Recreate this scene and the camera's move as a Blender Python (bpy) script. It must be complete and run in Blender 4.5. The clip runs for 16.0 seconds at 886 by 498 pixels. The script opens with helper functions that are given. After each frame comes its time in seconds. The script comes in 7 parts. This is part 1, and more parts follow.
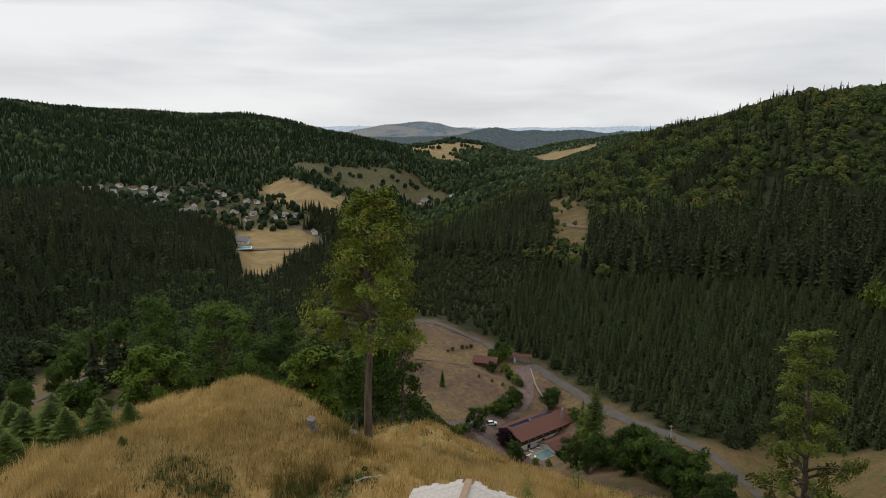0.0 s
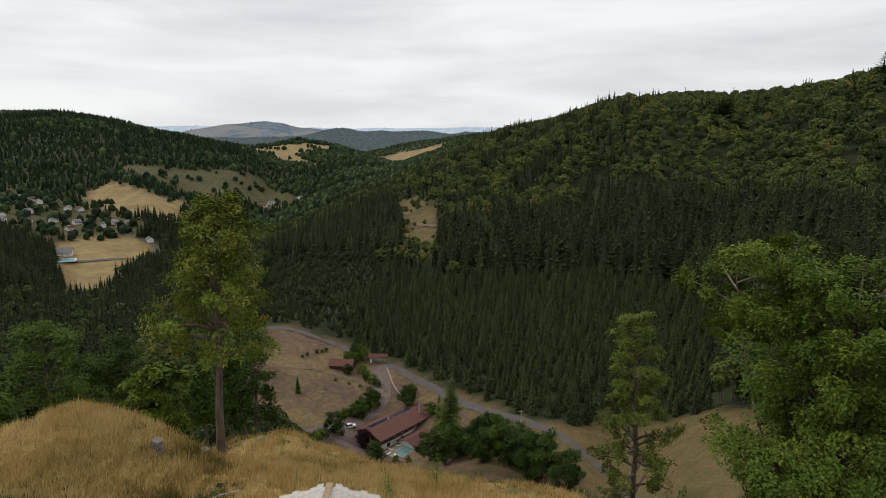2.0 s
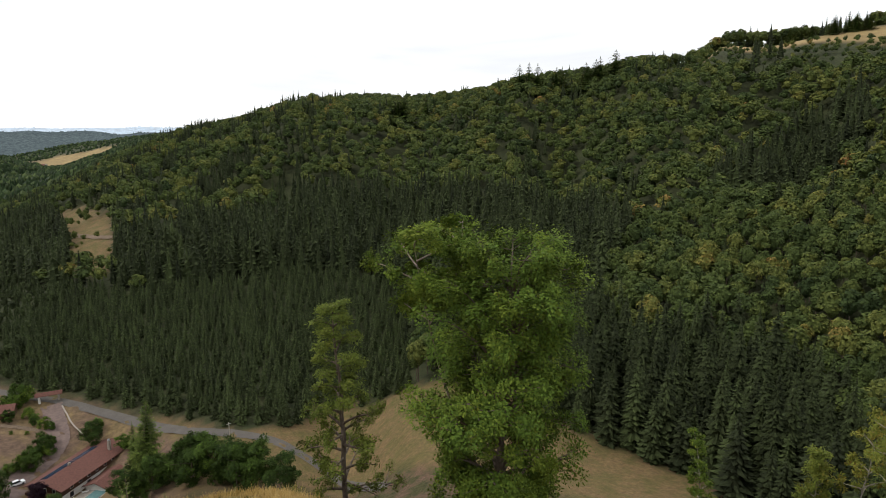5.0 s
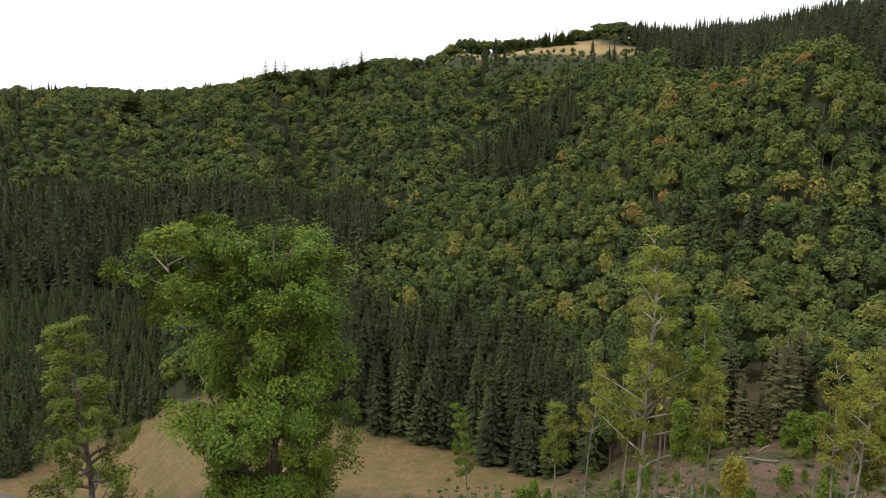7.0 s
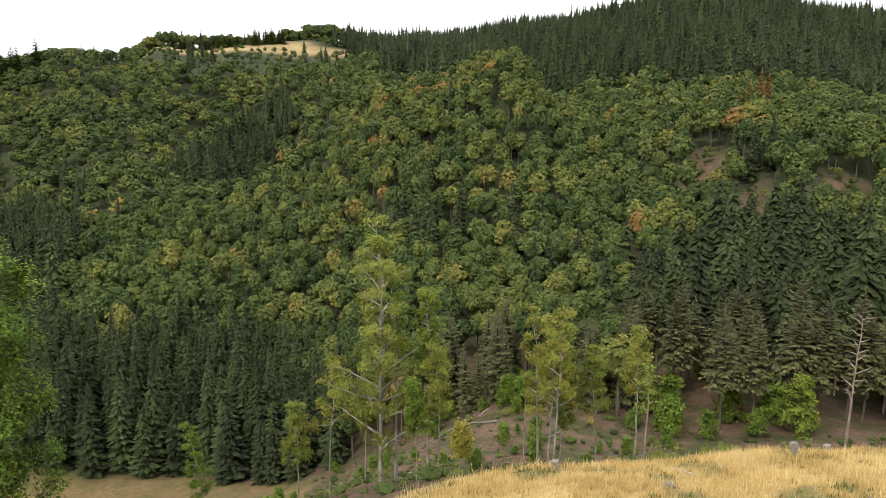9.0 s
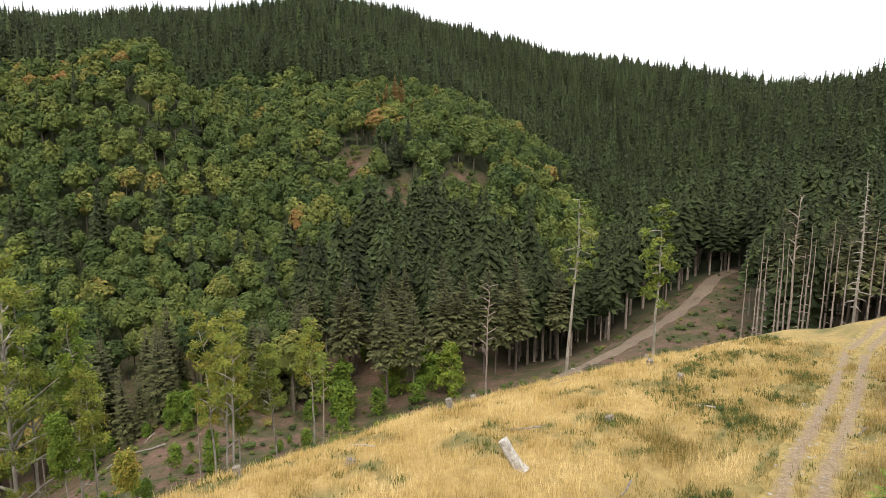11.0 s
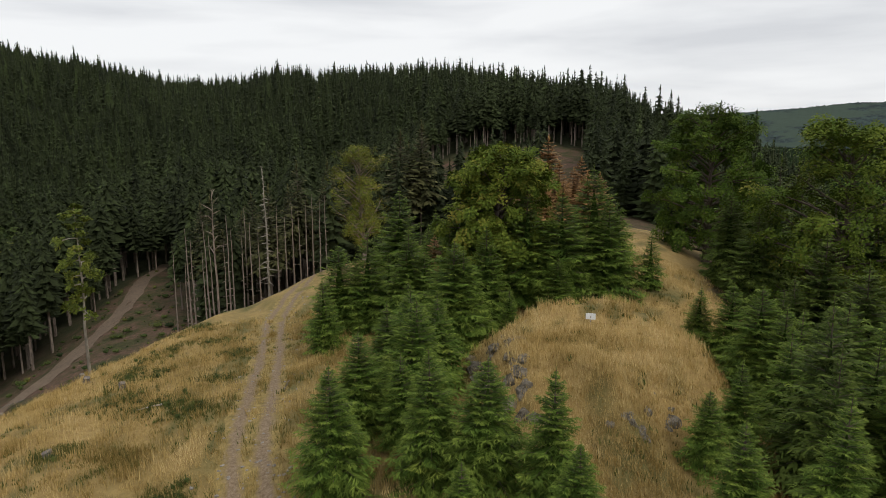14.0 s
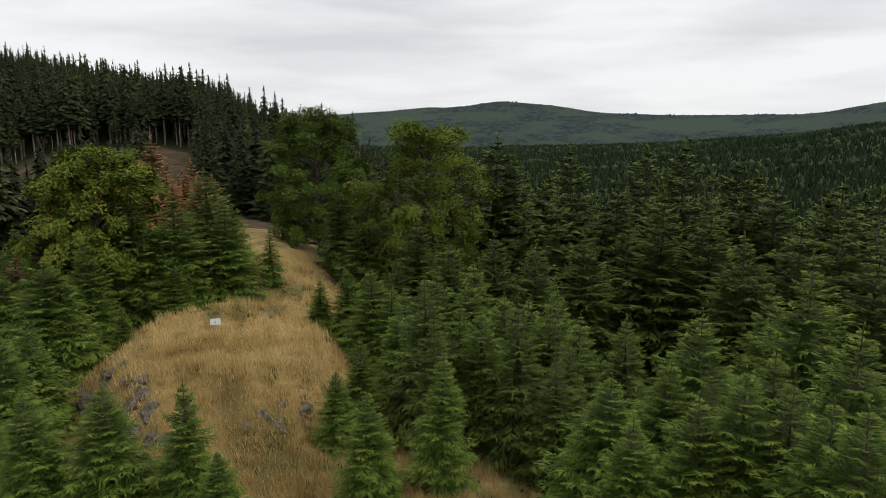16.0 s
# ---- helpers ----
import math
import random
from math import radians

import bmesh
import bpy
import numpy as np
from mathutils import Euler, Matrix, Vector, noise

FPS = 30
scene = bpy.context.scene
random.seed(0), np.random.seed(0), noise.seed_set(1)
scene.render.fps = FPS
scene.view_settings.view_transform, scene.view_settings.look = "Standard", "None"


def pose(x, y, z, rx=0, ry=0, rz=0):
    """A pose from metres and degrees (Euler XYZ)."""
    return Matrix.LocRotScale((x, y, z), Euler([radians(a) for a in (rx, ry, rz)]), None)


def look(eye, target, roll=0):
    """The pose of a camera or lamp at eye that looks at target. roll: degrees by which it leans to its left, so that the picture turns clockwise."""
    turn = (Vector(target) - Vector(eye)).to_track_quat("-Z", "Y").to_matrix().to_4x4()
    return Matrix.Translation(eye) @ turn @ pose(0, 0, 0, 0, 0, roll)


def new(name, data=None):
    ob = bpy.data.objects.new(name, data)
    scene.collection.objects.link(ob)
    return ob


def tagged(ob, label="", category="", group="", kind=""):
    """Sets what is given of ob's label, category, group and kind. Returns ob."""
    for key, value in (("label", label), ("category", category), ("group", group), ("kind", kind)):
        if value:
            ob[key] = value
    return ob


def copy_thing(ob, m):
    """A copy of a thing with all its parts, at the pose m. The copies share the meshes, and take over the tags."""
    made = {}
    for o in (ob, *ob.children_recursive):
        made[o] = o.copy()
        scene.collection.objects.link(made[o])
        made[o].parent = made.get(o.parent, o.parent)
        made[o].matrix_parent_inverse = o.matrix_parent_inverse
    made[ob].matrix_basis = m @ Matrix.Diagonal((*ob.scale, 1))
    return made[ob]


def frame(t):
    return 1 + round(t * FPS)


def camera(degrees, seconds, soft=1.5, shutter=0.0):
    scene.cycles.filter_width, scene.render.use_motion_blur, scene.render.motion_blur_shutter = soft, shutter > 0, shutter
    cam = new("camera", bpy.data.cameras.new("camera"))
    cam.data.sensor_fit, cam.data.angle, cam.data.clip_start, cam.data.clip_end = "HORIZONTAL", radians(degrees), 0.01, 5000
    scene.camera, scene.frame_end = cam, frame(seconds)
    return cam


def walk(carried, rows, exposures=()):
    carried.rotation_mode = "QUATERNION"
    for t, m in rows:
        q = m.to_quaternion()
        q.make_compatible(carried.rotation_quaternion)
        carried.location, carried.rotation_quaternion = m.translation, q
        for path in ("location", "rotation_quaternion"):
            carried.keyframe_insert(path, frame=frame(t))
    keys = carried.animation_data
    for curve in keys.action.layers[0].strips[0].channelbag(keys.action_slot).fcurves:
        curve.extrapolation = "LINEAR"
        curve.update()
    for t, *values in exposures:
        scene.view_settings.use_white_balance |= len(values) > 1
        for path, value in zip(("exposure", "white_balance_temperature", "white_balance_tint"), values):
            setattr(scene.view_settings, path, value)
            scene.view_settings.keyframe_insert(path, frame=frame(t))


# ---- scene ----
# ---- camera: a drone that hovers over a hilltop and turns to the right ----
cam = camera(69.43, 16.0, soft=0.9)
PATH = [
    (0.0, pose(0.00, 0.00, 16.00, 79.76, 0.01, -0.20)),
    (0.5, pose(-0.02, -0.17, 16.07, 79.79, -0.03, -3.17)),
    (1.0, pose(-0.04, -0.29, 16.11, 79.81, -0.11, -6.56)),
    (1.5, pose(-0.04, -0.33, 16.13, 79.82, -0.13, -10.05)),
    (2.0, pose(-0.04, -0.43, 16.16, 79.81, -0.09, -13.61)),
    (2.5, pose(0.00, -0.45, 16.16, 79.78, 0.00, -17.20)),
    (3.0, pose(0.07, -0.66, 16.14, 79.75, 0.13, -21.45)),
    (3.5, pose(0.17, -0.75, 16.22, 79.76, 0.10, -26.02)),
    (6.0, pose(0.53, -0.50, 15.22, 79.86, 0.01, -51.13)),
    (6.5, pose(0.28, -0.55, 15.22, 79.84, -0.04, -56.64)),
    (7.0, pose(0.11, -0.63, 15.23, 79.83, -0.02, -62.26)),
    (7.5, pose(0.19, -0.75, 15.23, 79.81, -0.03, -67.94)),
    (8.0, pose(0.30, -0.85, 15.08, 79.84, 0.08, -73.85)),
    (10.5, pose(0.36, -0.67, 14.30, 79.82, -0.00, -108.70)),
    (11.0, pose(0.41, -0.69, 14.26, 79.83, -0.09, -116.72)),
    (11.5, pose(0.19, -0.66, 14.32, 79.84, -0.02, -124.68)),
    (12.0, pose(0.00, -0.59, 14.35, 79.84, 0.02, -132.80)),
    (12.5, pose(-0.01, -0.55, 14.34, 79.80, 0.01, -141.02)),
    (13.0, pose(-0.08, -0.51, 14.36, 79.77, -0.03, -149.20)),
    (13.5, pose(-0.16, -0.35, 14.38, 79.78, -0.06, -157.39)),
    (14.0, pose(-0.21, -0.33, 14.36, 79.77, -0.03, -165.75)),
    (14.5, pose(-0.25, -0.20, 14.40, 79.76, -0.07, -174.14)),
    (15.0, pose(-0.32, -0.07, 14.42, 79.76, -0.06, -182.42)),
    (15.5, pose(-0.34, 0.03, 14.41, 79.80, -0.03, -190.77)),
    (16.0, pose(-0.37, 0.06, 14.41, 79.79, -0.02, -199.24)),
]
EXPOSURES = [(0.0, -0.38), (2.0, -0.3), (3.5, -0.15), (6.0, 0.38), (7.0, 0.60), (8.0, 0.84), (10.5, 1.16), (11.0, 1.0), (12.0, 0.52), (12.5, 0.26), (13.5, -0.14), (14.0, -0.28), (14.5, -0.30), (16.0, -0.3)]
walk(cam, PATH, EXPOSURES)

# ---- light: an overcast sky with the sun behind thin cloud ----
world = bpy.data.worlds.new("overcast_sky")
scene.world = world
world.use_nodes = True
wn, wl = world.node_tree.nodes, world.node_tree.links
wn.clear()
SUN_AZIMUTH, SUN_ELEVATION = -60.0, 48.0
sky = wn.new("ShaderNodeTexSky")
sky.sky_type, sky.sun_disc = "NISHITA", False
sky.sun_elevation, sky.sun_rotation = radians(SUN_ELEVATION), radians(SUN_AZIMUTH)
coords = wn.new("ShaderNodeTexCoord")
stretch = wn.new("ShaderNodeMapping")
stretch.inputs["Scale"].default_value = (1.0, 1.0, 6.5)
wl.new(coords.outputs["Generated"], stretch.inputs["Vector"])
cloud = wn.new("ShaderNodeTexNoise")
cloud.inputs["Scale"].default_value, cloud.inputs["Detail"].default_value = 2.6, 7.0
cloud.inputs["Roughness"].default_value, cloud.inputs["Distortion"].default_value = 0.5, 0.25
wl.new(stretch.outputs["Vector"], cloud.inputs["Vector"])
tones = wn.new("ShaderNodeValToRGB")
tones.color_ramp.elements[0].position, tones.color_ramp.elements[0].color = 0.30, (0.78, 0.795, 0.825, 1)
tones.color_ramp.elements[1].position, tones.color_ramp.elements[1].color = 0.60, (1.05, 1.06, 1.07, 1)
wl.new(cloud.outputs["Fac"], tones.inputs["Fac"])
clear = wn.new("ShaderNodeBackground")
clear.inputs["Strength"].default_value = 0.08
wl.new(sky.outputs["Color"], clear.inputs["Color"])
deck = wn.new("ShaderNodeBackground")
deck.inputs["Strength"].default_value = 1.12
wl.new(tones.outputs["Color"], deck.inputs["Color"])
blend = wn.new("ShaderNodeMixShader")
blend.inputs["Fac"].default_value = 0.92
wl.new(clear.outputs[0], blend.inputs[1]), wl.new(deck.outputs[0], blend.inputs[2])
wl.new(blend.outputs[0], wn.new("ShaderNodeOutputWorld").inputs["Surface"])

sun_data = bpy.data.lights.new("sun", "SUN")
sun_data.energy, sun_data.angle, sun_data.color = 1.2, radians(14), (1.0, 0.95, 0.87)
sun = new("sun", sun_data)
sun.matrix_world = look((0, 0, 0), (-math.sin(radians(SUN_AZIMUTH)), -math.cos(radians(SUN_AZIMUTH)), -math.tan(radians(SUN_ELEVATION))))



# ---- materials ----
def material(name, rough=0.8):
    m = bpy.data.materials.new(name)
    m.use_nodes = True
    b = m.node_tree.nodes["Principled BSDF"]
    b.inputs["Roughness"].default_value = rough
    b.inputs["Specular IOR Level"].default_value = 0.25
    return m, m.node_tree.nodes, m.node_tree.links, b


def ramp(n, stops):
    r = n.new("ShaderNodeValToRGB")
    while len(r.color_ramp.elements) < len(stops):
        r.color_ramp.elements.new(0.5)
    for e, (p, c) in zip(r.color_ramp.elements, stops):
        e.position, e.color = p, (*c, 1)
    return r


def noise_node(n, l, scale, detail=4.0, rough=0.6, vec=None):
    t = n.new("ShaderNodeTexNoise")
    t.inputs["Scale"].default_value, t.inputs["Detail"].default_value, t.inputs["Roughness"].default_value = scale, detail, rough
    if vec is None:
        vec = n.new("ShaderNodeTexCoord").outputs["Object"]
    l.new(vec, t.inputs["Vector"])
    return t.outputs["Fac"]


def mixed(n, l, fac, a, b, mode="MIX"):
    m = n.new("ShaderNodeMix")
    m.data_type, m.blend_type = "RGBA", mode
    for socket, value in ((m.inputs[0], fac), (m.inputs[6], a), (m.inputs[7], b)):
        if hasattr(value, "is_linked"):
            l.new(value, socket)
        else:
            socket.default_value = value if isinstance(value, (int, float)) else (*value, 1)
    return m.outputs[2]


def sums(n, l, op, a, b):
    m = n.new("ShaderNodeMath")
    m.operation = op
    for socket, value in ((m.inputs[0], a), (m.inputs[1], b)):
        if hasattr(value, "is_linked"):
            l.new(value, socket)
        else:
            socket.default_value = value
    return m.outputs[0]


def bumped(n, l, b, fac, strength, dist):
    k = n.new("ShaderNodeBump")
    k.inputs["Strength"].default_value, k.inputs["Distance"].default_value = strength, dist
    l.new(fac, k.inputs["Height"])
    l.new(k.outputs["Normal"], b.inputs["Normal"])


def foliage(name, stops, spread=0.5, rough=0.62, grainy=True):
    """Leaves: the tone attribute picks a tree's hue and darkens its core, each leaf clump differs a little."""
    m, n, l, b = material(name, rough)
    tone = n.new("ShaderNodeAttribute")
    tone.attribute_name = "tone"
    isle = n.new("ShaderNodeNewGeometry").outputs["Random Per Island"]
    t = sums(n, l, "ADD", tone.outputs["Fac"], sums(n, l, "MULTIPLY", sums(n, l, "SUBTRACT", isle, 0.5), 0.16))
    r = ramp(n, stops)
    l.new(t, r.inputs["Fac"])
    bright = n.new("ShaderNodeMapRange")
    bright.inputs["To Min"].default_value, bright.inputs["To Max"].default_value = 1 - spread, 1 + spread
    l.new(isle, bright.inputs["Value"])
    grey = n.new("ShaderNodeCombineColor")
    for i in range(3):
        l.new(bright.outputs[0], grey.inputs[i])
    if not grainy:
        l.new(mixed(n, l, 1.0, r.outputs["Color"], grey.outputs["Color"], "MULTIPLY"), b.inputs["Base Color"])
        b.inputs["Specular IOR Level"].default_value = 0.08
        return m
    leafy = noise_node(n, l, 1.1, 8, 0.9)
    grain = ramp(n, [(0.32, (0.45, 0.45, 0.45)), (0.68, (1.30, 1.30, 1.30))])
    l.new(leafy, grain.inputs["Fac"])
    c = mixed(n, l, 1.0, r.outputs["Color"], grey.outputs["Color"], "MULTIPLY")
    l.new(mixed(n, l, 1.0, c, grain.outputs["Color"], "MULTIPLY"), b.inputs["Base Color"])
    b.inputs["Specular IOR Level"].default_value = 0.05
    bumped(n, l, b, leafy, 0.7, 0.3)
    return m


M_SPRUCE = foliage("spruce_needles", [(0, (0.025, 0.031, 0.016)), (0.5, (0.040, 0.051, 0.021)), (0.85, (0.058, 0.076, 0.029)), (1, (0.076, 0.096, 0.035))], 0.24)
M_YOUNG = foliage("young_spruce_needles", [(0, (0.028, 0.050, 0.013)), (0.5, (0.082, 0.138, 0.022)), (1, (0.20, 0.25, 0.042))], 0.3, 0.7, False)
M_LEAF = foliage("broad_leaves", [(0, (0.035, 0.054, 0.020)), (0.45, (0.079, 0.106, 0.030)), (0.8, (0.142, 0.152, 0.038)), (0.93, (0.205, 0.166, 0.044)), (1, (0.24, 0.132, 0.050))], 0.24)
M_RUST = foliage("rusty_needles", [(0, (0.13, 0.070, 0.030)), (0.5, (0.31, 0.165, 0.062)), (1, (0.42, 0.26, 0.11))], 0.35, 0.6, False)
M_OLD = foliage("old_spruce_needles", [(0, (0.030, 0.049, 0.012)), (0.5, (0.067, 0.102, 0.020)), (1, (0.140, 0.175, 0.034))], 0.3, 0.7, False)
M_GULLY = foliage("gully_needles", [(0, (0.032, 0.036, 0.018)), (0.5, (0.066, 0.070, 0.029)), (1, (0.122, 0.116, 0.046))], 0.28, 0.75, False)
M_NEARLEAF = foliage("green_leaves", [(0, (0.027, 0.048, 0.011)), (0.45, (0.072, 0.118, 0.017)), (0.8, (0.138, 0.174, 0.023)), (1, (0.215, 0.19, 0.034))], 0.20, 0.7, False)
M_DRYLEAF = foliage("yellowing_leaves", [(0, (0.066, 0.092, 0.019)), (0.45, (0.132, 0.162, 0.028)), (0.75, (0.205, 0.190, 0.034)), (1, (0.31, 0.19, 0.038))], 0.18, 0.7, False)
M_FAR = foliage("far_woods", [(0, (0.014, 0.026, 0.012)), (0.6, (0.032, 0.052, 0.020)), (1, (0.075, 0.10, 0.035))], 0.35)


def bark(name, dark, light, scale=3.0):
    m, n, l, b = material(name, 0.9)
    stretch_up = n.new("ShaderNodeMapping")
    stretch_up.inputs["Scale"].default_value = (1, 1, 0.25)
    l.new(n.new("ShaderNodeTexCoord").outputs["Object"], stretch_up.inputs["Vector"])
    f = noise_node(n, l, scale, 6, 0.7, stretch_up.outputs["Vector"])
    r = ramp(n, [(0.35, dark), (0.65, light)])
    l.new(f, r.inputs["Fac"])
    l.new(r.outputs["Color"], b.inputs["Base Color"])
    bumped(n, l, b, f, 0.6, 0.05)
    return m


M_BARK = bark("spruce_bark", (0.06, 0.045, 0.035), (0.17, 0.135, 0.105))
M_GREYBARK = bark("grey_bark", (0.13, 0.10, 0.08), (0.34, 0.275, 0.225))
M_PALE = bark("pale_bark", (0.13, 0.112, 0.090), (0.36, 0.325, 0.27), 2.0)


def ground_material():
    m, n, l, b = material("hill_ground", 0.95)
    co = n.new("ShaderNodeTexCoord").outputs["Object"]

    def two(a, c, scale, lo=0.35, hi=0.65):
        r = ramp(n, [(lo, a), (hi, c)])
        l.new(noise_node(n, l, scale, 8, 0.68, co), r.inputs["Fac"])
        return r.outputs["Color"]

    def weight(name):
        a = n.new("ShaderNodeAttribute")
        a.attribute_name = name
        return a.outputs["Fac"]

    greenish = ramp(n, [(0.42, (0, 0, 0)), (0.58, (1, 1, 1))])
    l.new(noise_node(n, l, 0.16, 8, 0.7, co), greenish.inputs["Fac"])
    litter = mixed(n, l, greenish.outputs["Color"], two((0.055, 0.033, 0.023), (0.195, 0.115, 0.078), 1.6, 0.30, 0.70), two((0.026, 0.030, 0.010), (0.080, 0.074, 0.026), 1.2, 0.30, 0.70))
    golden = mixed(n, l, noise_node(n, l, 0.35, 3, 0.5, co), two((0.26, 0.172, 0.062), (0.53, 0.375, 0.142), 2.2), (0.36, 0.245, 0.092))
    weeds = two((0.050, 0.070, 0.022), (0.13, 0.125, 0.045), 1.5)
    dry_patches = ramp(n, [(0.44, (0, 0, 0)), (0.60, (1, 1, 1))])
    l.new(noise_node(n, l, 0.05, 6, 0.7, co), dry_patches.inputs["Fac"])
    meadow = mixed(n, l, dry_patches.outputs["Color"], two((0.080, 0.052, 0.036), (0.165, 0.108, 0.072), 0.5), two((0.120, 0.086, 0.040), (0.235, 0.165, 0.078), 0.6))
    pasture = mixed(n, l, greenish.outputs["Color"], two((0.105, 0.068, 0.032), (0.215, 0.145, 0.066), 1.1, 0.30, 0.70), two((0.070, 0.062, 0.020), (0.150, 0.120, 0.043), 0.9, 0.30, 0.70))
    turf = two((0.052, 0.056, 0.022), (0.115, 0.100, 0.042), 0.15)
    straw = two((0.20, 0.140, 0.062), (0.32, 0.235, 0.105), 0.05)
    c = litter
    for key, colour in (("shaded_brush", two((0.022, 0.030, 0.012), (0.050, 0.058, 0.022), 0.3)), ("turf", turf), ("meadow", meadow), ("pasture", pasture), ("straw", straw), ("golden", golden), ("weeds", weeds)):
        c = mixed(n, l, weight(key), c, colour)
    l.new(c, b.inputs["Base Color"])
    bumped(n, l, b, noise_node(n, l, 3.0, 8, 0.75, co), 0.7, 0.25)
    return m


M_GROUND = ground_material()


def speckled(name, dark, light, scale, rough=0.9, strength=0.4, dist=0.02, detail=8):
    m, n, l, b = material(name, rough)
    f = noise_node(n, l, scale, detail, 0.7)
    r = ramp(n, [(0.32, dark), (0.68, light)])
    l.new(f, r.inputs["Fac"])
    wide = noise_node(n, l, scale * 0.07, 3, 0.6)
    g = ramp(n, [(0.3, (0.78, 0.78, 0.78)), (0.7, (1.0, 1.0, 1.0))])
    l.new(wide, g.inputs["Fac"])
    l.new(mixed(n, l, 1.0, r.outputs["Color"], g.outputs["Color"], "MULTIPLY"), b.inputs["Base Color"])
    bumped(n, l, b, f, strength, dist)
    return m


M_ASPHALT = speckled("worn_asphalt", (0.095, 0.085, 0.075), (0.145, 0.130, 0.115), 4.0)
M_EARTH = speckled("bare_earth", (0.12, 0.086, 0.058), (0.235, 0.172, 0.120), 2.0, 0.95, 0.6, 0.06)

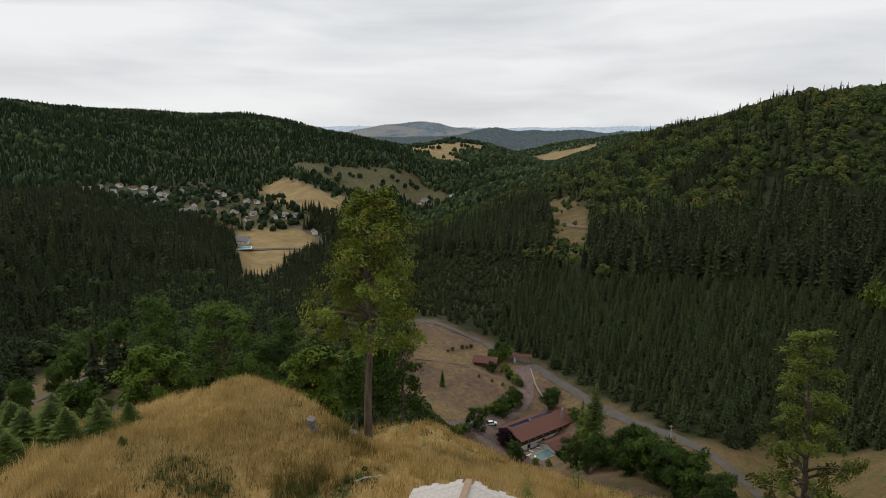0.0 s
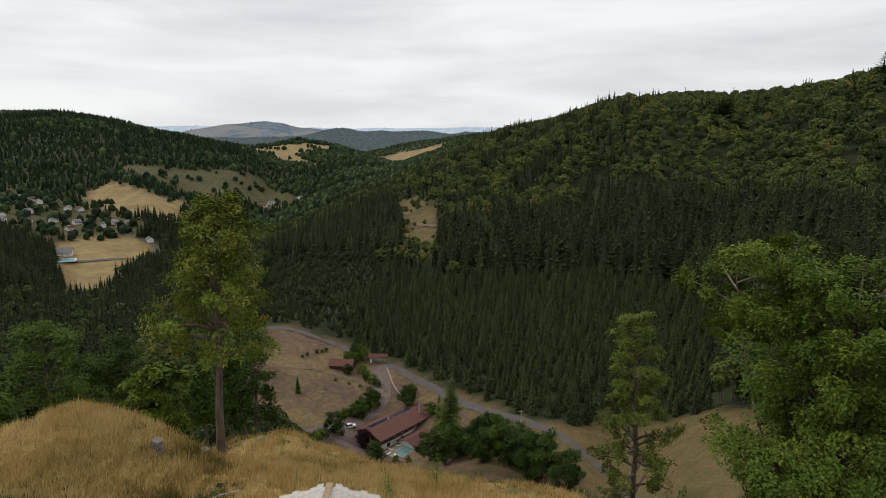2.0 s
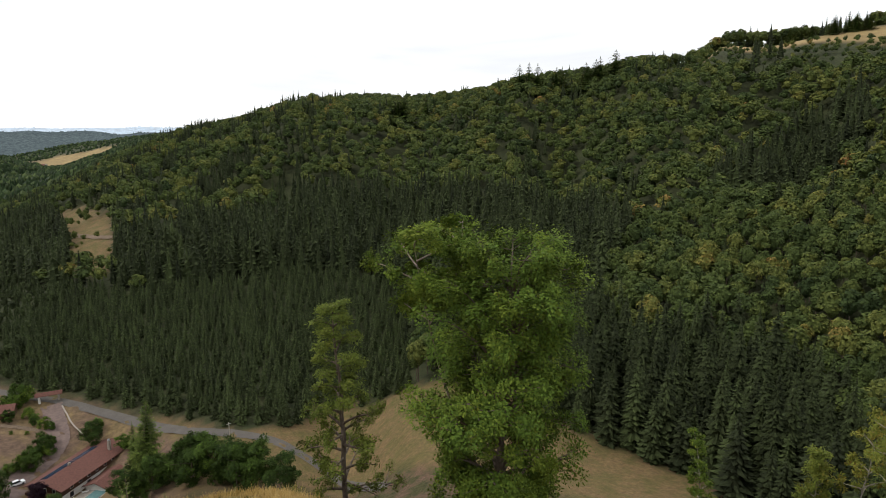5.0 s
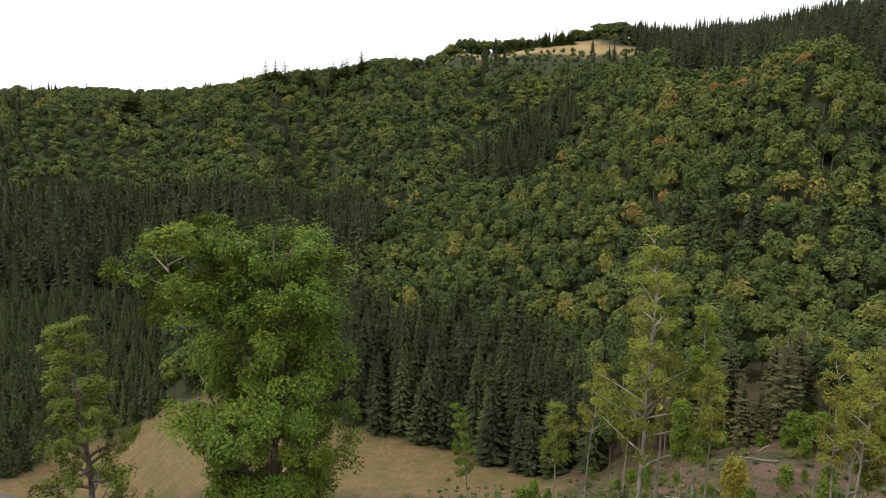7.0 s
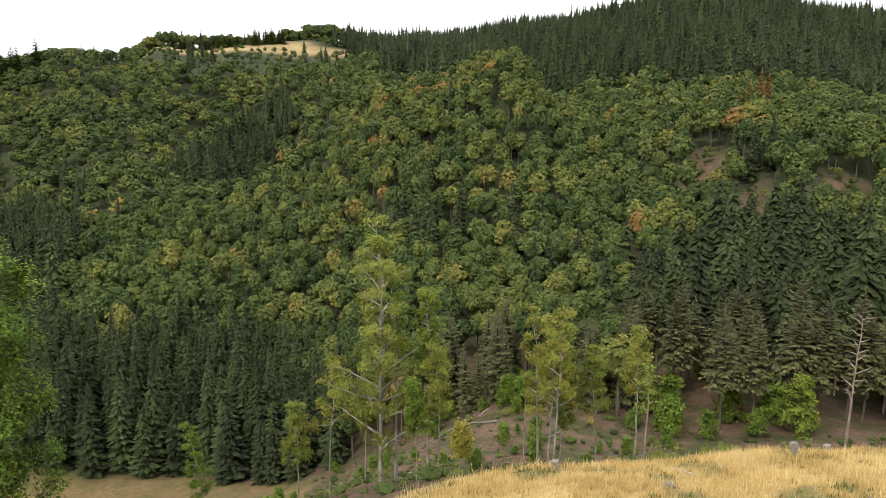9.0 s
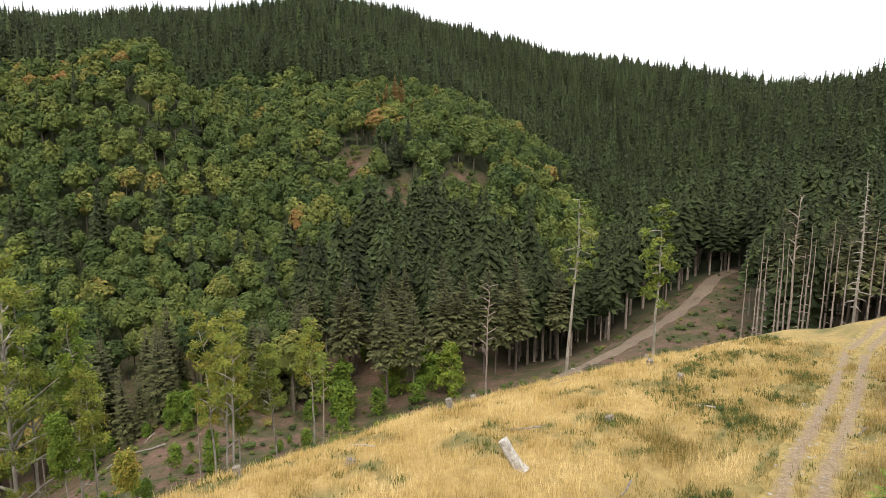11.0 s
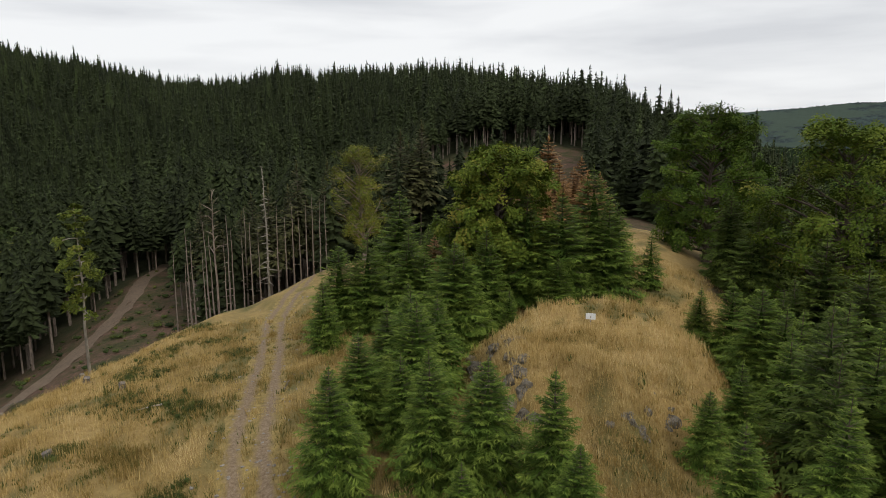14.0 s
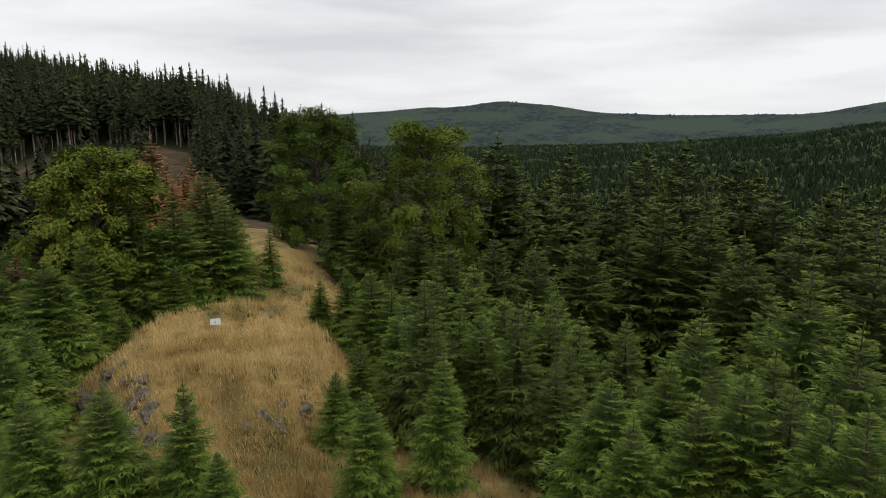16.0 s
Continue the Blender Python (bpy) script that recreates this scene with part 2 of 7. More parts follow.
# ---- the lie of the land: spot heights (x, y, z) by landform ----
LANDFORMS = {
    "hilltop": [(0.0, 0.0, 1.0), (-9.7, 34.7, 1.3), (-3.5, 25.8, 0.2), (-18.2, 33.3, 0.3), (-17.1, 24.7, 1.2), (-8.0, 26.8, -0.4), 
        (-26.1, 36.6, -3.3), (-26.0, 15.0, -3.0), (-29.5, -5.2, -4.0), (-29.5, -5.2, -4.0)],
    "grass_spur": [(-5.5, 41.6, -5.2), (-2.6, 45.9, -6.5), (2.8, 42.9, -6.8), (8.3, 39.1, -7.0), (17.3, 33.2, -6.8), 
        (14.1, 14.1, -3.0), (28.2, 10.3, -7.0), (28.8, 27.8, -15.0)],
    "east_slope": [(36.4, -2.1, -5.7), (43.2, -20.1, -7.6), (47.6, -37.7, -9.3), (42.2, -51.8, -6.1), (39.1, -58.6, -4.9), (37.4, -71.2, -4.6), (22.6, -15.2, -0.5), 
        (41.5, -86.0, -6.9), (30.8, -54.3, -3.6), (14.5, -23.3, -1.8), (64.0, -11.3, -22.0), (67.4, -32.9, -22.0), 
        (67.0, -52.3, -21.0), (63.6, -70.6, -19.0), (55.6, -89.0, -18.0), (49, -115, -14), (59.1, 10.4, -20.0)],
    "mound": [(-6.2, -59.9, 2.2), (-4.5, -80.1, 2.7), (14.5, -22.8, 0.2), (0.0, -40.0, 0.2), (0.0, -25.0, 0.4), 
        (10.3, -28.2, -0.2), (10.9, -43.7, -0.4), (-9.9, -34.6, -1.5), (-10.6, -22.7, -0.3), (-20.5, -56.4, -7.0), 
        (-34.4, -49.1, -11.0), (-46.0, -38.6, -14.0), (-19.1, -108.3, -5.0), (8.7, -99.6, -0.5), (-20.1, -28.7, -3.5), 
        (-21.7, -12.5, -2.0)],
    "spur_foot": [(-8.7, 99.6, -44.0), (17.4, 98.5, -44.0), (40.1, 86.1, -46.0), (57.5, 55.6, -40.0), (81.6, 38.0, -42.0), 
        (89.7, 7.8, -34.0), (-30.8, 84.6, -34.0), (-57.9, 68.9, -32.0), (-6.5, 74.7, -27.0), (12.5, 70.9, -26.0)],
    "lodge_meadow": [(-12, 215, -76), (23, 202, -85), (34, 248, -78), (-5, 285, -72), (-11, 295, -73), (59, 196, -77), 
        (36, 192, -85), (86, 140, -79), (117, 167, -74)],
    "valley_meadow": [(113, 146, -67), (134, 87, -65), (120, 34, -56), (120, -2, -38), (150, -6, -40)],
    "gully": [(120, -1, -37), (109.8, -36.2, -36.4), (116, -61, -35), (99, -78, -31), (95, -97, -26), (117, -138, -24)],
    "west_hill": [(-946, 1412, 78), (-707, 1546, 56), (-377, 1555, 39), (-500, 1575, 53), (-207, 1486, -3), (-74, 1398, -58), (-447, 1060, -61), 
        (-281, 1064, -69), (-620, 909, -41)],
    "village_vale": [(-321, 841, -82), (-437, 900, -65), (-228, 725, -114), (-170, 627, -120), (-178, 562, -119), (-207, 978, -72), 
        (-174, 1238, -62), (-46, 1299, -106), (-155, 785, -114)],
    "west_spur": [(-369, 535, -54), (-284, 551, -78), (-181, 530, -106), (-227, 365, -105), (-177, 243, -85), (-123, 217, -69), 
        (-140, 299, -82), (-146, 372, -92)],
    "north_flank": [(-118, 434, -100), (-117, 589, -121), (-54, 748, -120), (53, 848, -90), (92, 471, -52), (80, 423, -60), 
        (131, 346, -56), (47, 230, -79), (86, 175, -73)],
    "north_ridge": [(161, 835, -41), (215, 771, -8), (264, 648, 13), (292, 547, 27), (348, 512, 32), (445, 402, 49), 
        (522, 333, 66), (156, 307, -58), (214, 237, -56), (217, 428, -34), (270, 360, -35), (347, 285, -32)],
    "east_hill": [(444, 404, 51), (524, 331, 71), (571, 290, 86), (593, 240, 92), (589, 274, 92), (610, 224, 97), (575, 303, 83), (612, 345, 80), (632, 300, 99), (672, 262, 101), (624, 140, 93), (683, 155, 112), (747, -74, 119), 
        (298, 266, -28), (254, 159, -45), (325, 130, -25), (189, 65, -64), (245, 51, -35)],
    "shoulder": [(359, 24, 39), (345, 62, 20), (394, 146, -17), (329, -22, 32), (240, -3, -8), (190, 8, -34), (339, -26, 31), 
        (324, -104, 28), (252, -146, 10), (222, -93, 1), (185, -77, -16), (199, -28, -25), (139, -99, -42)],
    "south_east_mountain": [(721, -208, 136), (621, -324, 107), (485, -434, 65), (349, -489, 39), (683, -272, 128), 
        (584, -370, 94), (539, -408, 78), (415, -468, 51), (290, -262, -11), (210, -242, -23), (194, -243, -18), (414, -263, 31)],
    "south_ridge": [(319, -461, 36), (605, -333, 102), (516, -396, 73), (410, -439, 51), (267, -447, 37), (211, -421, 40), 
        (188, -409, 36), (140, -397, 35), (78, -393, 33), (124, -285, -11), (102, -387, 34), (33, -379, 25), (1, -360, 19), 
        (-25, -299, 2), (-39, -247, -3), (-62, -262, -9), (42, -267, 8), (9, -250, 6)],
    "south_west_hills": [(-522, -2342, -36), (-1015, -2175, -36), (-1308, -1892, -25), (-1445, -1525, -6), (-1324, -1067, 21), 
        (-1286, -952, 28), (-992, -1126, -15), (-760, -929, -37), (-549, -1503, -58), (-860, -686, -36), (-55, -150, -29), 
        (-86, -123, -44), (-123, -103, -49), (-211, -453, -84), (-354, -354, -89)],
    "far_north": [(-108, 1897, -25), (35, 2000, -8), (149, 1894, -25), (346, 1970, -75), (-403, 2569, -40), (-51, 2900, -57), 
        (282, 2685, -70), (547, 2848, -26), (752, 2697, 8), (930, 2428, 21)],
    "unseen_west": [(-75.2, -27.4, -19.0), (-75.2, 27.4, -22.0), (-51.6, 73.7, -29.0), (-282, -103, -74), (-282, 103, -84), 
        (-940, -342, -44), (-940, 342, -44), (-2500, -0, 16)],
    "back_country": [(883, 469, 56), (1083, 191, 86), (1063, -285, 96), (728, -611, 76), (450, -779, 26), (0, -700, -4), 
        (550, 953, 36), (362, 1352, -24), (-156, -886, -44), (4300, 0, 6), (3041, -3041, 6), (0, -4300, -64), (-1471, -4041, -64), 
        (-3041, -3041, -64), (-4041, -1471, -64), (-4300, -0, -64), (-747, 4235, -74), (1471, 4041, -74), (3041, 3041, -24), 
        (-3041, 3041, -24)],
}
SPOTS = np.array([p for line in LANDFORMS.values() for p in line], float)


def squash(x, y):
    """Draws far country together, so that the near ground is modelled more finely."""
    r = np.hypot(x, y) + 1e-6
    s = np.log1p(r / 30.0) / r
    return x * s, y * s


SU, SV = squash(SPOTS[:, 0], SPOTS[:, 1])


def bend(du, dv):
    return np.sqrt(du * du + dv * dv + 0.0064)


n_spots = len(SPOTS)
system = np.ones((n_spots + 1, n_spots + 1))
system[:n_spots, :n_spots] = bend(SU[:, None] - SU, SV[:, None] - SV) + 0.004 * np.eye(n_spots)
system[n_spots, n_spots] = 0.0
WEIGHTS = np.linalg.solve(system, np.append(SPOTS[:, 2], 0.0))


def ripple(x, y, wave, seed):
    """Gentle irregular waves between about -1 and 1."""
    rng = np.random.RandomState(seed)
    total = 0.0
    for k in range(7):
        a, f, p = rng.uniform(0, 6.283), 6.283 / wave * rng.uniform(0.6, 1.6), rng.uniform(0, 6.283)
        total = total + np.sin((x * np.cos(a) + y * np.sin(a)) * f + p)
    return total / 3.2


def height(x, y):
    """The ground's height in metres over the point (x, y); arrays too."""
    x, y = np.asarray(x, float), np.asarray(y, float)
    u, v = squash(x, y)
    flat_u, flat_v = u.ravel(), v.ravel()
    z = np.empty(flat_u.shape)
    for k in range(0, len(z), 20000):
        s = slice(k, k + 20000)
        z[s] = bend(flat_u[s, None] - SU, flat_v[s, None] - SV) @ WEIGHTS[:n_spots] + WEIGHTS[n_spots]
    z = z.reshape(x.shape)
    r = np.hypot(x, y)
    far = np.clip((r - 120) / 600, 0, 1)
    knob = np.hypot((x + 0.3) / 7.6, (y + 35.5) / 10.5) + 0.07 * ripple(x, y, 5.0, 9)
    z = z + 3.4 * np.clip((1.18 - knob) / 0.55, 0, 1) ** 1.3
    z = z + 0.16 * ripple(x, y, 6.0, 3) * np.clip(r / 12, 0, 1) + 3.0 * far * ripple(x, y, 110.0, 5)
    return z



# ---- plan: open land and stands of trees, as outlines (x, y) ----
OPEN = {
    "lodge_grounds": [(-16, 189), (-21, 277), (-10, 298), (18, 274), (38, 250), (49, 227), (61, 197), (68, 180), (77, 169), (58, 144), (35, 164), (0, 165)],
    "valley_meadow": [(55, 217), (70, 177), (85, 172), (108, 181), (125, 165), (121, 140), (103, 118), (79, 131), (62, 158)],
    "east_meadow": [(96, 182), (125, 165), (137, 137), (135, 105), (136, 86), (135, 68), (129, 50), (121, 33), (104, 29), (91, 119)],
    "felled_slope": [(85, 6), (139, 7), (149, 1), (152, -9), (118, -10), (120, -19), (98, -16)],
    "upper_clearing": [(102, 658), (117, 647), (116, 493), (104, 444), (87, 385), (69, 417), (84, 473)],
    "village_meadow": [(-254, 789), (-232, 838), (-160, 811), (-138, 766), (-158, 675), (-155, 601), (-149, 470), (-161, 466), (-198, 627), (-219, 667)],
    "village_field": [(-293, 1012), (-271, 1102), (-197, 1014), (-153, 1050), (-146, 913), (-187, 879), (-242, 940)],
    "hill_field": [(-273, 1174), (-199, 1261), (-49, 1391), (63, 1186), (-44, 1236), (-141, 1137), (-214, 1103)],
    "brown_hill": [(-113, 1845), (-53, 2044), (34, 1939), (170, 1941), (105, 1716), (29, 1639), (75, 1480), (13, 1540), (-66, 1669)],
    "north_fields": [(287, 2189), (424, 2429), (545, 2229), (473, 2004), (406, 2106), (309, 2076)],
    "road_cutting": [(86, -66), (98, -98), (123, -145), (118, -144), (104, -125), (86, -92), (82, -72)],
    "bare_shoulder": [(214, -68), (250, -77), (256, -87), (245, -93), (212, -80)],
    "shoulder_scar": [(173, -68), (212, -85), (219, -94), (211, -96), (171, -77)],
    "beech_glade": [(197, -101), (224, -116), (220, -131), (193, -117)],
    "village": [(-462, 850), (-460, 890), (-414, 1045), (-312, 980), (-167, 852), (-178, 820), (-262, 800), (-319, 747), (-414, 790)],
    "track_clearing": [(201, -249), (188, -246), (170, -227), (171, -218)],
    "south_felling": [(53, -178), (75, -253), (38, -271), (6, -264), (3, -130), (8, -130), (19, -185)],
    "south_gap": [(193, -384), (230, -430), (205, -440), (165, -395)],
    "ridge_pasture": [(550, 311), (564, 263), (581, 211), (595, 159), (607, 107), (645, 114), (641, 172), (662, 241), (610, 272), (578, 308)],
    "avenue_verge": [(-172, 236), (-192, 314), (-167, 313), (-154, 322), (-155, 376), (-127, 288), (-115, 230), (-105, 171), (-125, 169)],
    "spur_slope": [(-16, 60), (0, 46), (22, 34), (30, 15), (40, -8), (60, -30), (92, -70), (104, -45), (118, 0), (120, 35), (104, 118), (60, 150), (35, 165), (0, 165), (-16, 120)],
    "gully_floor": [(60, -30), (92, -70), (112, -110), (122, -150), (112, -150), (86, -112), (60, -96), (50, -72)],
    "west_slope": [(-10, 46), (-40, 40), (-70, 50), (-110, 100), (-125, 169), (-105, 171), (-105, 200), (-60, 190), (-40, 150), (-16, 130)],
    "south_thicket": [(46, -80), (36, -125), (10, -135), (-30, -120), (-90, -60), (-70, -20), (-30, -10), (0, -30)],
}
STANDS = {
    "pasture_fringe": [(480, 288), (591, 355), (603, 335), (578, 308), (610, 272), (662, 241), (677, 246), (656, 104), (538, 85), (512, 186)],
    "hollow_spruce": [(333, 166), (387, 172), (456, 166), (485, 141), (428, 123), (376, 137), (337, 143)],
    "felling_edge": [(72, -252), (78, -290), (42, -302), (8, -296), (7, -262), (38, -269)],
    "young_plantation": [(22, 288), (34, 334), (60, 387), (86, 332), (164, 302), (184, 282), (186, 232), (118, 153), (104, 175), (67, 169), (54, 213), (33, 252)],
    "young_broadleaf": [(-22, 294), (-26, 632), (51, 473), (58, 377), (28, 257), (5, 263)],
    "tall_spruce_band": [(81, 359), (105, 427), (161, 402), (234, 375), (264, 322), (181, 217), (174, 267), (155, 286), (93, 312)],
    "valley_spruce": [(153, 301), (222, 425), (277, 367), (289, 266), (329, 238), (282, 179), (213, 155), (191, 119), (198, 89), (195, 57), (149, 37), (137, 50), (138, 72), (139, 95), (114, 89), (153, 164)],
    "clearing_spruce": [(-44, 748), (46, 747), (105, 662), (82, 449), (63, 376), (48, 443), (-17, 615)],
    "west_spur_wood": [(-350, 506), (-291, 564), (-187, 575), (-185, 480), (-204, 425), (-275, 449), (-307, 438)],
    "mountain_conifers": [(318, -118), (352, -104), (372, -86), (375, -50), (352, -20), (350, 20), (400, 60), (480, 72), (610, 125), (640, 150), (900, 130), (900, -300), (500, -720), (-40, -720), (-75, -330), (-30, -205), (60, -200), (125, -165), (210, -165), (262, -205), (296, -180)],
    "gully_spruce": [(100, -42), (150, -30), (185, -85), (150, -125), (215, -240), (120, -220), (112, -150), (104, -100)],
    "spur_spruce": [(52, -98), (100, -112), (112, -150), (115, -200), (60, -200), (36, -128)],
}

HILLTOP = [(-34, 44), (-16, 44), (-9, 50), (-2, 56), (6, 50), (13, 44), (22, 36), (27, 20), (34, 5), (40, -6), (48, -20), (55, -38), (52, -56), (48, -74), (46, -92), (38, -100), (28, -96), (10, -100), (-12, -96), (-10, -60), (-24, -34), (-34, -10), (-40, 20)]
KEEP_CLEAR = [([(-30, 320), (-10, 298), (18, 274), (38, 250), (49, 227), (61, 197), (86, 141), (100, 100)], 4.0)]

VILLAGE_HOUSES = [(-445, 869), (-442, 919), (-437, 946), (-429, 961), (-414, 992), (-395, 970), (-408, 929), (-376, 834), (-389, 890),
    (-323, 828), (-329, 851), (-328, 814), (-355, 985), (-334, 958), (-321, 947), (-315, 890), (-302, 849), (-284, 876), (-260, 852),
    (-263, 788), (-259, 879), (-286, 941), (-273, 945), (-459, 833), (-458, 859), (-456, 910), (-398, 928), (-423, 912)]
MEADOW_HOUSES = [(-258, 848), (-224, 860), (-211, 863), (-203, 852), (-196, 856), (-162, 810)]
FAR_HOUSES = [(-46, 1233), (-32, 1270), (22, 1249), (325, 2086), (285, 1691), (311, 1687), (236, 1221), (228, 1405)]
FOREST_ROAD = [(86, -66), (89, -80), (97, -101), (106, -122), (117, -140)]
TRACK = [(13.6, -22.1), (15.3, -24.6), (18.1, -30.5), (22.5, -39.5), (30.5, -54.5), (33.2, -63.3), (36.8, -75.5)]
CLEARING_ROAD = [(89, 502), (93, 476), (97, 452), (102, 440)]



def inside(x, y, outline):
    """Which of the points lie within the outline."""
    hit = np.zeros(np.shape(x), bool)
    for (ax, ay), (bx, by) in zip(outline, outline[1:] + outline[:1]):
        cross = (ay > y) != (by > y)
        hit ^= cross & (x < (bx - ax) * (y - ay) / ((by - ay) or 1e-9) + ax)
    return hit


def clearance(x, y, outline):
    """The distance in metres to the outline's edge, positive inside."""
    best = np.full(np.shape(x), 1e9)
    for (ax, ay), (bx, by) in zip(outline, outline[1:] + outline[:1]):
        ex, ey = bx - ax, by - ay
        k = np.clip(((x - ax) * ex + (y - ay) * ey) / (ex * ex + ey * ey + 1e-9), 0, 1)
        best = np.minimum(best, np.hypot(x - ax - k * ex, y - ay - k * ey))
    return np.where(inside(x, y, outline), best, -best)


def hilltop(x, y):
    """How far inside the open grass of the hilltop a point lies, in metres."""
    return clearance(x, y, HILLTOP)


def make_mesh(name, verts, faces, materials, tone=None, smooth=False, index=None):
    """A mesh from arrays: faces is an array of triangles or quads."""
    me = bpy.data.meshes.new(name)
    verts, faces = np.asarray(verts, np.float32), np.asarray(faces, np.int32)
    k = faces.shape[1]
    me.vertices.add(len(verts))
    me.vertices.foreach_set("co", verts.ravel())
    me.loops.add(faces.size)
    me.loops.foreach_set("vertex_index", faces.ravel())
    me.polygons.add(len(faces))
    me.polygons.foreach_set("loop_start", np.arange(0, faces.size, k, dtype=np.int32))
    for m in materials:
        me.materials.append(m)
    if index is not None:
        me.polygons.foreach_set("material_index", np.asarray(index, np.int32))
    me.polygons.foreach_set("use_smooth", np.full(len(faces), smooth))
    me.update(calc_edges=True)
    if tone is not None:
        a = me.attributes.new("tone", "FLOAT", "POINT")
        a.data.foreach_set("value", np.asarray(tone, np.float32))
    return me


# ---- the ground: one sheet to the horizon ----
RINGS, SPOKES = 210, 432
ring_r = 30.0 * np.expm1(np.linspace(0.012, math.log1p(4600 / 30.0), RINGS))
spoke_a = np.linspace(0, 2 * np.pi, SPOKES, endpoint=False)
gx = (ring_r[:, None] * np.sin(spoke_a)).ravel()
gy = (ring_r[:, None] * np.cos(spoke_a)).ravel()
gz = height(gx, gy)
i, j = np.meshgrid(np.arange(RINGS - 1), np.arange(SPOKES), indexing="ij")
a, b = i * SPOKES + j, i * SPOKES + (j + 1) % SPOKES
quads = np.stack([a, a + SPOKES, b + SPOKES, b], -1).reshape(-1, 4)
ground_mesh = make_mesh("ground", np.stack([gx, gy, gz], 1), quads, [M_GROUND], smooth=True)
edge_noise = ripple(gx, gy, 14.0, 21)


def soft(d, width):
    return np.clip(d / width + 0.5, 0, 1)


weights = {k: np.zeros(len(gx)) for k in ("shaded_brush", "turf", "meadow", "pasture", "straw", "golden", "weeds")}
SURFACE = {"lodge_grounds": "meadow", "valley_meadow": "pasture", "east_meadow": "pasture", "upper_clearing": "pasture", "village_meadow": "straw",
           "village_field": "straw", "hill_field": "turf", "brown_hill": "straw", "north_fields": "straw", "ridge_pasture": "straw",
           "avenue_verge": "pasture", "south_gap": "meadow", "village": "turf"}
for place, key in SURFACE.items():
    far = np.hypot(*np.mean(OPEN[place], axis=0))
    weights[key] = np.maximum(weights[key], soft(clearance(gx, gy, OPEN[place]) + edge_noise * 0.006 * far, 2 + far * 0.01))
# low growth under the woods, coloured very dark to stand in for canopy shade
weights["shaded_brush"] = np.clip((np.hypot(gx, gy) - 125) / 60, 0, 0.95)
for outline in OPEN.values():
    weights["shaded_brush"] *= 1 - soft(clearance(gx, gy, outline) + edge_noise, 6)
top = hilltop(gx, gy) + 1.5 * edge_noise
weights["golden"] = soft(top, 4)
patch = ripple(gx, gy, 7.0, 31) + 0.7 * ripple(gx, gy, 2.6, 33)


def near_track(x, y):
    """Greener, trodden ground along the hilltop track: 1 beside it, 0 some metres off."""
    p = np.array(TRACK, float)
    k = np.linspace(0, len(p) - 1, 60)
    d = np.min(np.hypot(x[:, None] - np.interp(k, np.arange(len(p)), p[:, 0]), y[:, None] - np.interp(k, np.arange(len(p)), p[:, 1])), axis=1)
    return np.exp(-(d / 8.0) ** 2) * np.clip(0.6 + 0.5 * ripple(x, y, 5.0, 39), 0, 1.2)


weights["weeds"] = np.clip((patch - 0.45) * 1.6, 0, 0.8) * soft(top, 3)
beside = np.hypot(gx, gy) < 110
weights["weeds"][beside] = np.maximum(weights["weeds"][beside], 0.6 * near_track(gx[beside], gy[beside]) * soft(top[beside], 3))
for k, w in weights.items():
    ground_mesh.attributes.new(k, "FLOAT", "POINT").data.foreach_set("value", w.astype(np.float32))
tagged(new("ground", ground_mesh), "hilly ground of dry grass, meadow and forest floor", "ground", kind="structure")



# ---- trees: shapes as arrays of triangles, of unit height ----
def rnd(seed):
    return np.random.RandomState(seed)


def cone_trunk(h, r0, r1, sides=5, lean=0.0, rings=2):
    """A tapered trunk up to the height h."""
    v, f = [], []
    for k in range(rings + 1):
        u = k / rings
        for s in range(sides):
            a = 2 * np.pi * s / sides
            r = r0 + (r1 - r0) * u
            v.append((r * np.cos(a) + lean * u * u, r * np.sin(a), h * u))
    for k in range(rings):
        for s in range(sides):
            p, q = k * sides + s, k * sides + (s + 1) % sides
            f += [(p, q, q + sides), (p, q + sides, p + sides)]
    return np.array(v), np.array(f)


